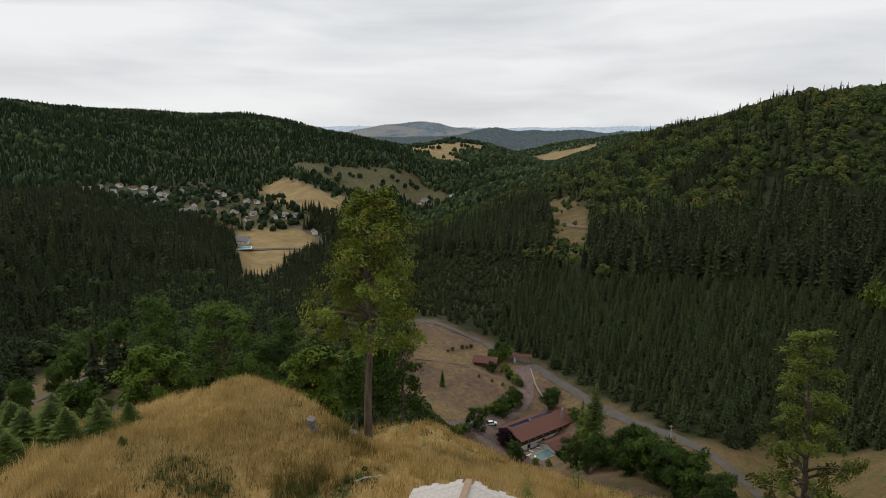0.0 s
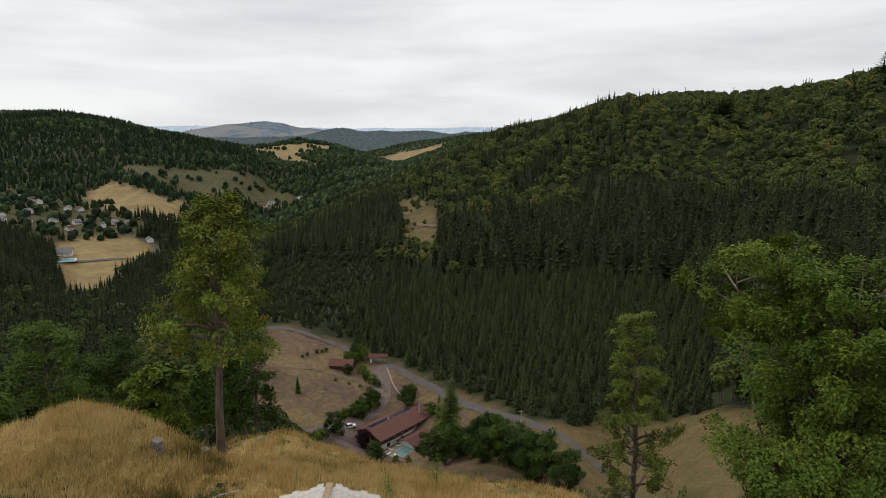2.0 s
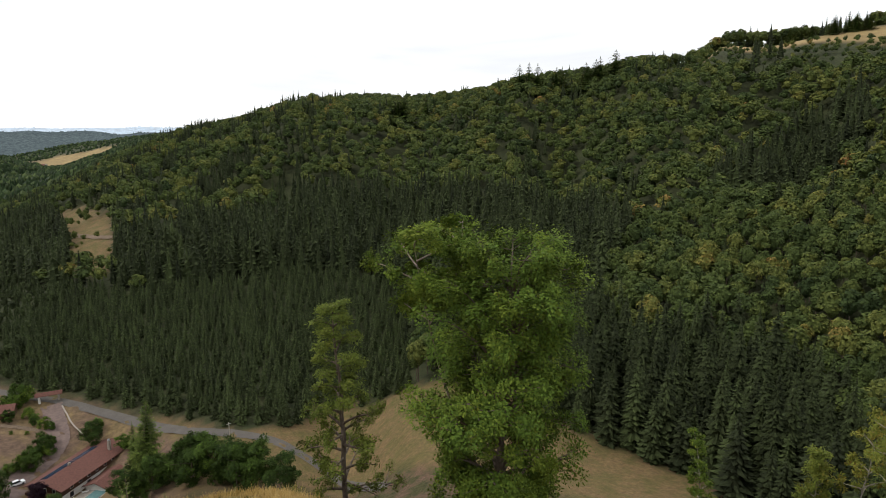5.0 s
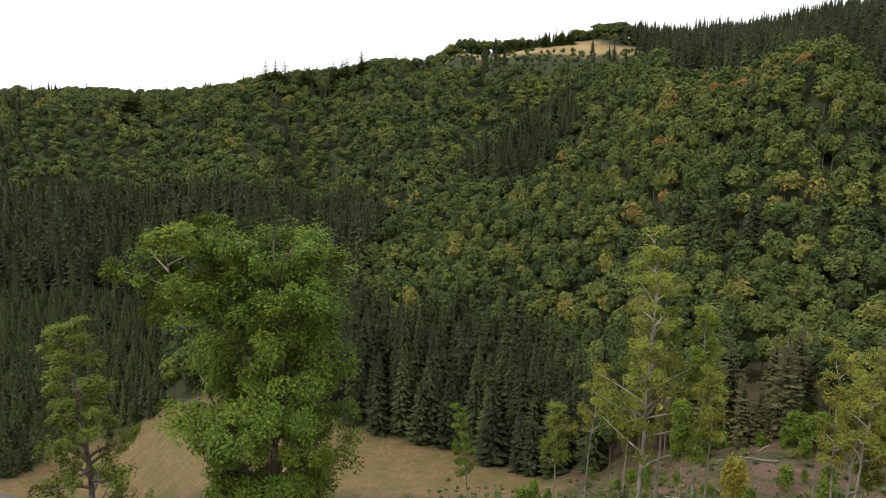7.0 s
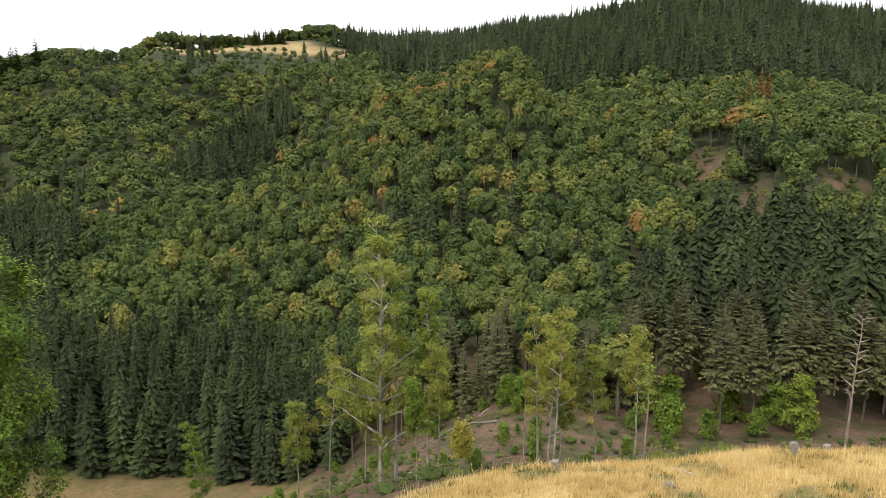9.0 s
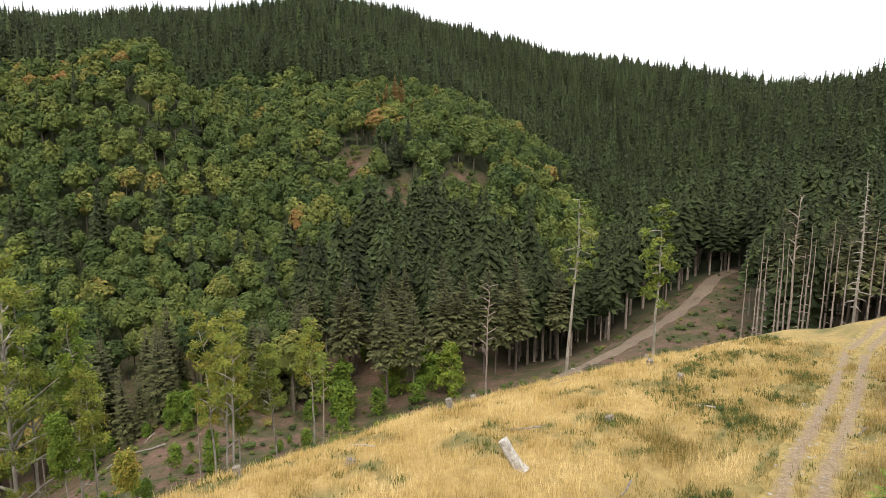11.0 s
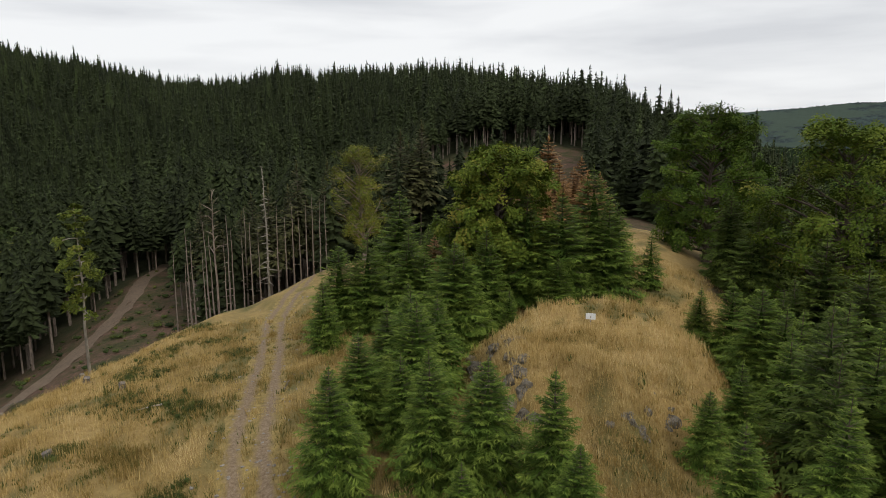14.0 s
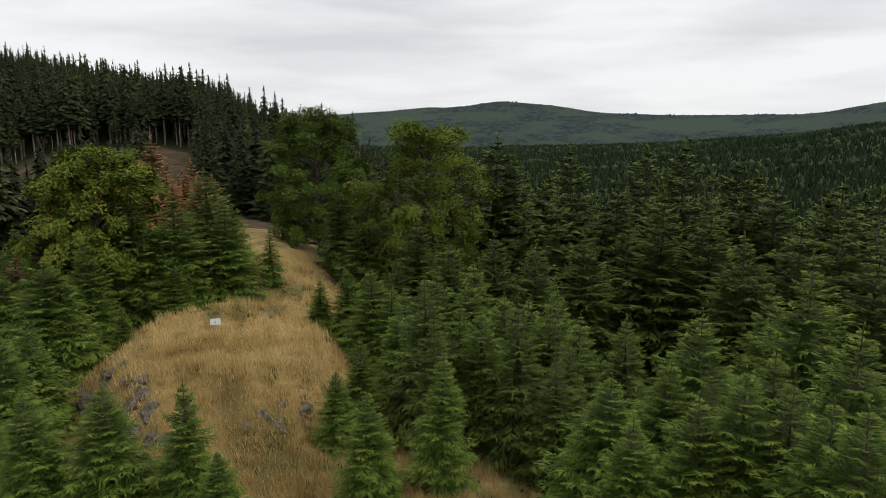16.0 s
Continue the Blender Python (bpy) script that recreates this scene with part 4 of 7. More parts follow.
def broad_tree(name, seed, h, bare, girth, limbs, reach, rise, per, blob, size, tone, leaf, wood, label, category="tree", lean=0.0, subs=4, flat=0.55, group="", fork=0.0, wild=0.28, bend=0.012):
    """A broadleaf tree: trunk, limbs, side branches and sprays of leaves. reach and rise are functions of the height along the trunk."""
    g = rnd(seed)
    bits, ends, tips = [], [], []
    n = 9
    wander = np.cumsum(g.normal(0, bend * h, (n + 1, 2)), axis=0) * np.linspace(0, 1, n + 1)[:, None]
    u = np.linspace(0, 0.95, n + 1)
    spine = np.column_stack([wander[:, 0] + lean * h * u ** 1.5, wander[:, 1], u * h])
    bits.append(tube(spine, girth * ((1 - u) ** 0.8 + 0.06) * np.where(u < 0.03, 1.35, 1), 7))
    stems = [spine]
    if fork:
        k = int(fork * n)
        away = g.uniform(0, 6.28)
        side = spine[k] + np.linspace(0, 1, 6)[:, None] * (spine[-1] - spine[k]) * [1, 1, 0.93] + np.sin(np.linspace(0, 1.3, 6))[:, None] * np.array([np.cos(away), np.sin(away), 0]) * h * 0.16
        bits.append(tube(side, girth * 0.6 * np.linspace(1, 0.2, 6), 6))
        stems.append(side)
    for k in range(limbs):
        stem = stems[k % len(stems)]
        q = bare + (0.97 - bare) * ((k + g.uniform(0, 1)) / limbs)
        z = q * h
        i = np.clip(np.searchsorted(stem[:, 2], z), 1, len(stem) - 1)
        w = np.clip((z - stem[i - 1, 2]) / (stem[i, 2] - stem[i - 1, 2] + 1e-9), 0, 1)
        root = stem[i - 1] * (1 - w) + stem[i] * w
        a = k * 2.39996 + g.uniform(-0.5, 0.5)
        length = reach(q) * h * g.uniform(1 - wild, 1.18)
        e = rise(q) + g.uniform(-0.22, 0.22)
        t = np.linspace(0, 1, 6)
        out = t * length * np.cos(e)
        up = t * length * np.sin(e) - 0.10 * length * t * t + 0.12 * length * np.sin(t * 3.0) * g.uniform(-0.5, 0.8)
        bow = a + 0.35 * g.uniform(-1, 1) * t
        line = root + np.column_stack([out * np.cos(bow), out * np.sin(bow), up])
        thick = girth * 0.42 * (1 - q) ** 0.6 + 0.012 * h ** 0.5
        bits.append(tube(line, thick * np.linspace(1, 0.15, 6), 5))
        ends.append(line[-1])
        for m in range(subs):
            v = g.uniform(0.35, 0.98)
            p = line[int(v * 5)]
            b = a + g.choice([-1, 1]) * g.uniform(0.4, 1.2)
            sl = length * g.uniform(0.22, 0.42)
            tip = p + np.array([np.cos(b), np.sin(b), g.uniform(-0.15, 0.5)]) * sl
            mid = (p + tip) / 2 + g.normal(0, 0.05 * sl, 3)
            bits.append(tube([p, mid, tip], thick * np.array([0.35, 0.22, 0.08]), 3))
            ends += [tip, (mid + tip) / 2]
    ends.append(spine[-1])
    tv, tf = joined(bits)
    ob = thing(name, label, category, group)
    part("trunk", make_mesh("trunk", tv, tf, [wood], smooth=True), ob)
    if per:
        lv, lf, lt = leaves(g, np.array(ends), per, blob, flat, size)
        part("crown", make_mesh("crown", lv, lf, [leaf], np.clip(lt + tone, 0, 1)), ob)
    return ob


def stand(ob, x, y, sink=0.25, turn=0.0):
    ob.matrix_basis = pose(x, y, float(height(x, y)) - sink, 0, 0, turn)
    return ob


def near_spruce(seed, tiers, boughs, wide, start, twigs, stout, mat, label, name="young_spruce", group="", thin=1.0, core=0.22, feathers=2, blunt=0.85):
    """A spruce of unit height: whorls of boughs, each an axis feathered with fine hanging twigs."""
    g = rnd(seed)
    wood = [tube([(0, 0, 0), (0.004, 0, 0.5), (0, 0, 0.97)], np.array([0.8, 0.42, 0.09]) * stout, 6)]
    vs, tone = [], []
    for k in range(tiers):
        u = min(max((k + g.uniform(-0.2, 0.2)) / (tiers - 1), 0), 1)
        z = start + (0.945 - start) * u ** 0.93
        reach = wide * ((1 - u) ** blunt * (0.82 + 0.18 * min(1.0, u * 5)) + 0.022)
        count = max(4, round(boughs * (1 - 0.45 * u)))
        turn = g.uniform(0, 6.283)
        for q in range(count):
            a = turn + (q + g.uniform(-0.4, 0.4)) * 6.283 / count
            r = reach * g.uniform(0.62, 1.18)
            c, s = np.cos(a), np.sin(a)
            rise = 0.75 * u - 0.12 + g.uniform(-0.16, 0.16)
            sag = (0.34 - 0.30 * u) * g.uniform(0.7, 1.3)
            shade = g.normal(0, 0.07)
            wood.append(tube([(0, 0, z), (c * r * 0.5, s * r * 0.5, z + (rise * 0.5 - sag * 0.25) * r), (c * r * 0.9, s * r * 0.9, z + (rise * 0.9 - sag * 0.81 + 0.10) * r)], np.array([0.13, 0.08, 0.03]) * stout, 3))
            n = twigs
            e = (np.arange(n) + g.uniform(0.0, 0.9, n)) / n * 0.86 + 0.14
            e = np.concatenate([e, e + g.uniform(-0.03, 0.03, n), [0.93]])
            side = np.concatenate([np.ones(n), -np.ones(n), [0.0]])
            ang = a + side * g.uniform(0.55, 1.05, len(e))
            ln = r * (0.50 - 0.34 * e) * g.uniform(0.6, 1.3, len(e)) + 0.008
            root = np.column_stack([c * r * e, s * r * e, z + rise * r * e - sag * r * e * e + 0.12 * r * e ** 4])
            hang = np.where(side == 0, rise - sag * 0.6, rise * 0.6 - 0.30 + 0.3 * u + g.uniform(-0.30, 0.22, len(e)))
            d = np.column_stack([np.cos(ang), np.sin(ang), hang])
            sd = np.column_stack([-np.sin(ang), np.cos(ang), g.uniform(-0.35, 0.35, len(e))])
            w = ((ln * 0.085 + 0.0016) * thin)[:, None]
            L = ln[:, None]
            dip = np.array([0, 0, 1.0]) * 0.10 * L
            vs.append(np.stack([root, root + d * L * 0.45 + sd * w - dip * 0.4, root + d * L - dip, root + d * L * 0.45 - sd * w - dip * 0.4], 1))
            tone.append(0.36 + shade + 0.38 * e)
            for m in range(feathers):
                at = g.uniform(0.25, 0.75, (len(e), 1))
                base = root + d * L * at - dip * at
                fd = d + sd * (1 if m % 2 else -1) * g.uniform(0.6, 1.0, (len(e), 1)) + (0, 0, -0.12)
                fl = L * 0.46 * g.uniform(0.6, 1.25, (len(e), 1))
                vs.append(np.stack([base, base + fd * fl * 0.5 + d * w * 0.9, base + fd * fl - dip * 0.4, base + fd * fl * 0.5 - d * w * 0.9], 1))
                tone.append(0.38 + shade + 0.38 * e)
    for m in range(7):
        b, a = 0.93 + 0.0105 * m, m * 2.4
        d, ln = np.array([np.cos(a) * 0.8, np.sin(a) * 0.8, 0.8]), 0.026 - 0.0022 * m
        root, sd = np.array([0, 0, b]), np.array([-np.sin(a), np.cos(a), 0]) * 0.0026 * thin
        vs.append(np.stack([root, root + d * ln * 0.5 + sd, root + d * ln, root + d * ln * 0.5 - sd])[None])
        tone.append(np.array([0.75]))
    for a in (0.0, 1.57):
        sd = np.array([np.cos(a), np.sin(a), 0]) * 0.0030 * thin
        vs.append(np.stack([np.array([0, 0, 0.90]), np.array([0, 0, 0.95]) + sd, np.array([0, 0, 1.0]), np.array([0, 0, 0.95]) - sd])[None])
        tone.append(np.array([0.75]))
    q = np.concatenate(vs)
    v = q.reshape(-1, 3)
    o = np.arange(len(q))[:, None] * 4
    f = np.concatenate([o + [0, 1, 2], o + [0, 2, 3]])
    t = np.repeat(np.concatenate(tone), 4)
    # low-toned cone fills the crown: its dark is painted interior shade
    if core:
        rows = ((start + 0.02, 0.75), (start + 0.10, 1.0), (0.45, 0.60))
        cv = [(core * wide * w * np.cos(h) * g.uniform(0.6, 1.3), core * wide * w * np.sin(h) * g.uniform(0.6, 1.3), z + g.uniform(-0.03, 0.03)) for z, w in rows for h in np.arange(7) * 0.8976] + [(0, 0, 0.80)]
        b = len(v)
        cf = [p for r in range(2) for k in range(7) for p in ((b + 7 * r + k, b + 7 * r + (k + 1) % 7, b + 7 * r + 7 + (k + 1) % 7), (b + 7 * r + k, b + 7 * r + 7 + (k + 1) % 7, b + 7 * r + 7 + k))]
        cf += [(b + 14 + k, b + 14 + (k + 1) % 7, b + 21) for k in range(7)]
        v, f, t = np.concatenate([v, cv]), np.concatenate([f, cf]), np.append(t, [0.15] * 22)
    ob = thing(name, label, "tree", group)
    wv, wf = joined(wood)
    part("trunk", make_mesh("trunk", wv, wf, [M_BARK]), ob)
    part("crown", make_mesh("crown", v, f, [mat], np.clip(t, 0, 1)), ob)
    return ob


PLACED = set()


def put(ob, m, size):
    """Sets the original at the pose m, or a copy of it once it stands somewhere; size: its scale."""
    if ob.name in PLACED:
        copy_thing(ob, m).scale = size
    else:
        ob.matrix_basis = m @ Matrix.Diagonal((*size, 1))
        PLACED.add(ob.name)


def plant(kinds, places, seed, girth=(0.9, 1.15), sink=0.1):
    """Sets out trees of unit height at (x, y, height), the first of each kind being the original."""
    g = rnd(seed)
    for k, (x, y, h) in enumerate(places):
        ob = kinds[g.randint(len(kinds))] if k >= len(kinds) else kinds[k]
        w = h * g.uniform(*girth)
        m = pose(x, y, float(height(x, y)) - sink, g.uniform(-2, 2), g.uniform(-2, 2), g.uniform(0, 360))
        put(ob, m, (w, w, h))


SPRUCES_BY_TRACK = [(10.1, -22.9, 6.0), (11.0, -28.0, 5.3), (11.4, -33.2, 5.8), (8.6, -29.9, 6.7), (6.3, -24.3, 6.1), (9.5, -41.0, 6.4),
    (3.9, -23.8, 5.6), (1.3, -22.6, 5.8), (4.1, -19.7, 3.5), (0.2, -20.2, 4.2), (14.0, -46.1, 6.5), (17.8, -46.8, 6.7),
    (20.5, -47.9, 6.0), (7.9, -45.5, 6.5), (5.5, -49.9, 7.9), (2.8, -50.1, 7.1), (0.5, -55.2, 7.8), (-0.5, -51.2, 6.4),
    (11.1, -50.9, 7.8), (17.7, -55.3, 8.5), (18.8, -41.0, 4.5), (8.4, -26.8, 4.9), (5.7, -41.8, 2.8), (3.0, -47.1, 3.8)]
SPRUCES_BY_MOUND = [(-4.7, -26.8, 3.3), (-6.4, -29.6, 4.5), (-5.2, -22.2, 4.8), (-8.7, -45.4, 5.9), (-6.9, -46.7, 4.2),
    (-9.8, -41.1, 7.3), (-10.7, -36.7, 7.2), (-8.2, -22.8, 6.1), (-12.5, -36.2, 8.5), (-15.5, -37.2, 10.0), (-11.8, -30.1, 7.4),
    (-14.5, -30.0, 8.4), (-12.3, -27.7, 7.6), (-14.5, -35.2, 9.0), (-16.1, -31.2, 8.5), (-17.0, -27.3, 8.3), (-13.3, -19.0, 6.4),
    (-19.0, -20.8, 9.5), (-12.5, -15.9, 5.9), (-26.3, -21.9, 13.6), (-20.5, -14.8, 10.3), (-20.1, -34.7, 9.4), (-28.4, -25.6, 12.1),
    (-10.3, -38.7, 6.8), (-16.2, -15.2, 8.2), (-16.2, -12.2, 8.0), (-14.6, -15.4, 7.0), (-16.9, -20.0, 7.2), (-20.4, -18.0, 8.8),
    (-16.0, -10.8, 8.4)]
TALL_SPRUCES = [(-28.3, -64.1, 26.0), (-31.9, -64.6, 25.2), (-35.7, -58.0, 27.4), (-42.0, -56.2, 29.4), (-40.0, -47.6, 27.9),
    (-45.6, -48.0, 28.4), (-51.8, -50.3, 29.9), (-47.4, -43.3, 26.2), (-45.2, -36.7, 25.1), (-48.2, -36.1, 24.7), (-35.6, -66.1, 24.9),
    (-34.2, -49.5, 22.1), (-32.4, -40.9, 19.7), (-36.4, -31.6, 18.6), (-33.9, -37.0, 18.3), (-25.9, -40.6, 14.7), (-21.7, -40.7, 12.8),
    (-20.0, -43.7, 13.3), (-16.1, -43.1, 11.0), (-33.0, -32.3, 16.6), (-35.7, -26.2, 16.5), (-16.2, -51.6, 12.2), (-13.2, -60.6, 9.9),
    (-11.8, -64.9, 9.5), (-52.0, -44.2, 26.4), (-31.7, -44.0, 17.3), (-41.2, -32.1, 19.9)]
SPRUCES_WEST = [(-18.5, 29.5, 3.4), (-17.2, 30.2, 3.0), (-16.2, 31.2, 2.2), (-19.8, 30.6, 4.0), (-21.5, 31.0, 4.6), (-23.2, 30.5, 5.0),
    (-22.0, 27.5, 3.2), (-20.5, 28.2, 3.2), (-24.0, 33.5, 5.0), (-26.0, 36.0, 6.0), (-22.0, 34.0, 4.5), (-18.0, 31.6, 3.2), (-15.2, 28.4, 1.0)]
SAPLINGS = [(4.2, 28.2, 1.4), (7.9, 35.1, 1.8), (-3.1, 41.9, 0.8), (-1.2, 40.5, 0.8), (-0.2, 29.0, 0.8), (-0.0, 28.5, 0.8),
    (1.3, 38.0, 0.8), (-2.7, 35.9, 0.8), (4.2, 29.5, 1.1), (7.8, 33.4, 2.4), (0.8, 35.2, 0.8), (-3.3, 44.1, 0.8), (-1.1, 40.7, 0.8),
    (9.8, 33.9, 1.4)]
TALL_BEECH = [(-5.1, 41.7, 18.3)]
MAPLE = [(28.7, 27.3, 22.8)]
YELLOW_TREE = [(29.0, 46.5, 23.4)]
BROKEN_TREE = [(29.5, 30.7, 26.2)]
BIRCHES = [(54.4, 8.2, 25.4)]
THIN_TREES = [(67.9, 31.4, 16.8), (57.5, 17.0, 12.4), (60.2, 14.5, 15.4), (53.9, 3.8, 18.6), (59.8, -6.7, 18.8), (55.7, -7.7, 17.3),
    (49.9, 4.4, 9.7), (55.1, 9.8, 10.7), (60.0, -7.7, 18.3), (61.8, -9.2, 13.5), (61.2, -12.7, 16.1), (62.4, -16.8, 17.4),
    (55.9, 7.0, 21.7), (52.3, 2.7, 12.9), (46.4, 0.7, 4.7)]
BARE_POLES = [(55.4, -44.0, 22.8), (51.4, -53.0, 20.1), (69.1, -41.6, 19.0), (55.0, -81.7, 24.8), (46.7, -82.1, 22.1),
    (60.2, -5.3, 10.2), (48.2, -13.9, 9.2)]
BEECHES_SOUTH = [(8.4, -51.5, 12.4), (-11.3, -75.1, 16.2), (-19.9, -60.9, 22.0), (31.9, -82.6, 15.1)]
DYING_SPRUCES = [(3.5, -105.1, 11.4), (9.9, -114.8, 15.9), (5.6, -95.0, 7.4), (10.7, -99.6, 9.8), (0.7, -100.2, 8.4),
    (14.4, -54.2, 6.0), (268.4, -107.3, 21.0),
    (270.7, -111.9, 24.0), (271.9, -116.0, 22.0), (265.8, -103.0, 18.0), (283.0, -139.3, 17.0), (262.0, -118.0, 16.0)]
WEST_TREES = [(-34.7, 77.6, 25.8), (-23.7, 68.0, 20.8), (-24.7, 84.5, 23.6), (-21.1, 82.3, 24.5)]
KNOLL_TREES = [(-10.3, 48.9, 7.8), (-31.7, 53.3, 8.8), (-24.0, 50.6, 9.3)]
PINES = [(-5.5, 67.8, 18.9), (-4.5, 71.9, 20.0), (-6.8, 65.7, 15.1), (-8.3, 59.4, 11.3), (-7.3, 63.6, 13.7)]
LODGE_SPRUCES = [(45.0, 177.4, 25.3), (43.7, 184.9, 17.8), (0.6, 226.0, 7.2)]
LODGE_BUSHES = [(38.4, 174.8, 9.0), (43.5, 168.5, 10.0), (48.0, 170.4, 7.8), (52.0, 164.0, 11.0), (51.2, 159.5, 13.0), (54.6, 153.6, 13.0),
    (58.3, 149.5, 11.4), (57.0, 144.5, 11.6), (60.8, 141.8, 12.0), (64.4, 134.2, 10.8), (62.0, 150.0, 9.0), (-2.7, 188.0, 6.7), (1.6, 180.0, 6.5),
    (12.1, 199.6, 7.9), (-6.8, 179.9, 6.0), (23.0, 183.6, 6.0), (20.3, 244.2, 4.3), (24.6, 254.8, 8.1), (26.6, 238.5, 2.8),
    (26.7, 220.4, 6.7), (22.0, 213.9, 7.0), (39.4, 216.4, 7.8)]
BRIGHT_BEECH = [(99.7, -52.6, 12.7), (109.6, -45.5, 11.0)]
POLE_SITES = [(60.9, -79.8, 16.8), (58.0, -78.3, 15.0), (60.0, -83.0, 19.1), (57.0, -81.5, 16.5), (58.9, -86.3, 19.4),
    (54.0, -82.3, 16.5), (55.8, -87.1, 19.4), (52.4, -84.5, 16.3), (53.9, -89.5, 19.1), (49.3, -84.1, 15.1), (48.4, -88.1, 16.9),
    (49.2, -92.2, 15.6), (45.8, -88.3, 15.4), (46.7, -92.3, 14.4), (47.2, -95.5, 16.5), (44.5, -92.3, 15.5), (46.1, -98.2, 15.2),
    (46.8, -102.3, 17.1), (66.4, -90.7, 21.9), (65.7, -94.9, 22.2), (63.4, -97.7, 22.9), (61.9, -101.0, 22.8)]
RIDGE_TREES = [(440.8, 406.6, 22.0), (446.6, 400.2, 22.0), (452.0, 394.1, 22.0), (466.3, 384.9, 22.0), (469.4, 381.2, 22.0),
    (486.4, 367.7, 22.0), (492.6, 362.6, 22.0), (495.7, 358.5, 22.0), (505.5, 349.8, 21.7), (358.2, 480.8, 22.0), (363.2, 477.1, 22.0),
    (378.5, 465.0, 22.0), (627.4, 204.6, 22.0), (629.1, 199.3, 20.9), (631.5, 191.5, 18.0), (619.3, 213.0, 20.9), (603.2, 241.7, 17.5),
    (609.1, 226.5, 15.5), (313.5, 534.3, 15.3), (300.4, 541.8, 15.4)]

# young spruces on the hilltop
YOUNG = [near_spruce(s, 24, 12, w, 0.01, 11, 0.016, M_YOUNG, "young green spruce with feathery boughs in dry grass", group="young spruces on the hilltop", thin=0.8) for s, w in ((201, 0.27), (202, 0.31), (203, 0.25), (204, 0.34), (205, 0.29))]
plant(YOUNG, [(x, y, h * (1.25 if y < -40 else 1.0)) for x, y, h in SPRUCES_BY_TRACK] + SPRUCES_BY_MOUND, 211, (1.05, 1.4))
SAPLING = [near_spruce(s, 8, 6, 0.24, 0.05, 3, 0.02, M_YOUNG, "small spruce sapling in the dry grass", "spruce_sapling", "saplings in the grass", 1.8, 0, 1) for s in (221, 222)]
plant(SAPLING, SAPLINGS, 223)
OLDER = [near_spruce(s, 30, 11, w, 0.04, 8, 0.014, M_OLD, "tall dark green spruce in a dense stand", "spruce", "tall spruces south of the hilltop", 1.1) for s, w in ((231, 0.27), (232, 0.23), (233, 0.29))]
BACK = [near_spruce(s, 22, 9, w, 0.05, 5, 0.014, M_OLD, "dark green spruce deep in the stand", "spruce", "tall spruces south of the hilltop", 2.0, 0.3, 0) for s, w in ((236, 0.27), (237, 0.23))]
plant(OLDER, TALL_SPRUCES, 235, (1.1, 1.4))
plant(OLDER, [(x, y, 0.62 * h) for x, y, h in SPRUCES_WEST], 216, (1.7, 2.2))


def within(outline, spacing, seed, lo, hi):
    """Spots with heights inside an outline."""
    q = rnd(seed)
    xs, ys = zip(*outline)
    x, y = spots(spacing, min(xs), max(xs), min(ys), max(ys), seed)
    m = inside(x, y, outline)
    return [(float(a), float(b), float(h)) for a, b, h in zip(x[m], y[m], q.uniform(lo, hi, int(m.sum())))]


q = rnd(239)
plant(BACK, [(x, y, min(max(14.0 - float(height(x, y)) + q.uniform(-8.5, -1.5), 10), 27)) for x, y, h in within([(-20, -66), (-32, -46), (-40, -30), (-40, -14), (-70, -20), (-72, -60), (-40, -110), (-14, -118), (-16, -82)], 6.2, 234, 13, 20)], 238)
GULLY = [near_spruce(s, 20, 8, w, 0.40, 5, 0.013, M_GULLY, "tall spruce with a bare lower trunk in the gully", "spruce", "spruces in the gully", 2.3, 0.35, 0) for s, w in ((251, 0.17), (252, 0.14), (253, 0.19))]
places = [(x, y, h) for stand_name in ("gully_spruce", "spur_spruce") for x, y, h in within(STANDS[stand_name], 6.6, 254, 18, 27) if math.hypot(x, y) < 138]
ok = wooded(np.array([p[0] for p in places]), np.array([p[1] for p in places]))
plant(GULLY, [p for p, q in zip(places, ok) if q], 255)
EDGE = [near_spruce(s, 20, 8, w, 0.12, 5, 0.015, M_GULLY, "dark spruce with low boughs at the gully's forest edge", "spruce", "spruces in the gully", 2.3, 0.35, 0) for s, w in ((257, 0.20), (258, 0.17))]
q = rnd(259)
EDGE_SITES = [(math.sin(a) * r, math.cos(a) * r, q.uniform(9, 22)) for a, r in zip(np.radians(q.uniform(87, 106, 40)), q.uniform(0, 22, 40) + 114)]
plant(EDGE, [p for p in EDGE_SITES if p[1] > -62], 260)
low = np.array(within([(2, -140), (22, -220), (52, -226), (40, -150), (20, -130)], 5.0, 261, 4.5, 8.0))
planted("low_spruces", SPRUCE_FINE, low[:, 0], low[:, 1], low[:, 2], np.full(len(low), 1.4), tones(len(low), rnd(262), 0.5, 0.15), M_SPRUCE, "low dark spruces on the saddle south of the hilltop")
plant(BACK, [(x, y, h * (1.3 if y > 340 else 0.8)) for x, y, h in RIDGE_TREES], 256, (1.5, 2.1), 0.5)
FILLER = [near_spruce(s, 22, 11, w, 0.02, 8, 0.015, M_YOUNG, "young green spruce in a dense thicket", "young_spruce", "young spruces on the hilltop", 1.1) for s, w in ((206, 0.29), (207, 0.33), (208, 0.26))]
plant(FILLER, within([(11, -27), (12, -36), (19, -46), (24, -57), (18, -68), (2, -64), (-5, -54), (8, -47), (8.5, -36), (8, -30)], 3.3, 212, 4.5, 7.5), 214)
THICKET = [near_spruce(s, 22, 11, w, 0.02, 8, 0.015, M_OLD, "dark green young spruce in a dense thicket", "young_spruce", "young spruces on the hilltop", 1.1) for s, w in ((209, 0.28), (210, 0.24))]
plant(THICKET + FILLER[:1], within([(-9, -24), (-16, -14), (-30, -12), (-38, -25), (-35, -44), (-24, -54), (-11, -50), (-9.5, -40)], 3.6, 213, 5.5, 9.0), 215)
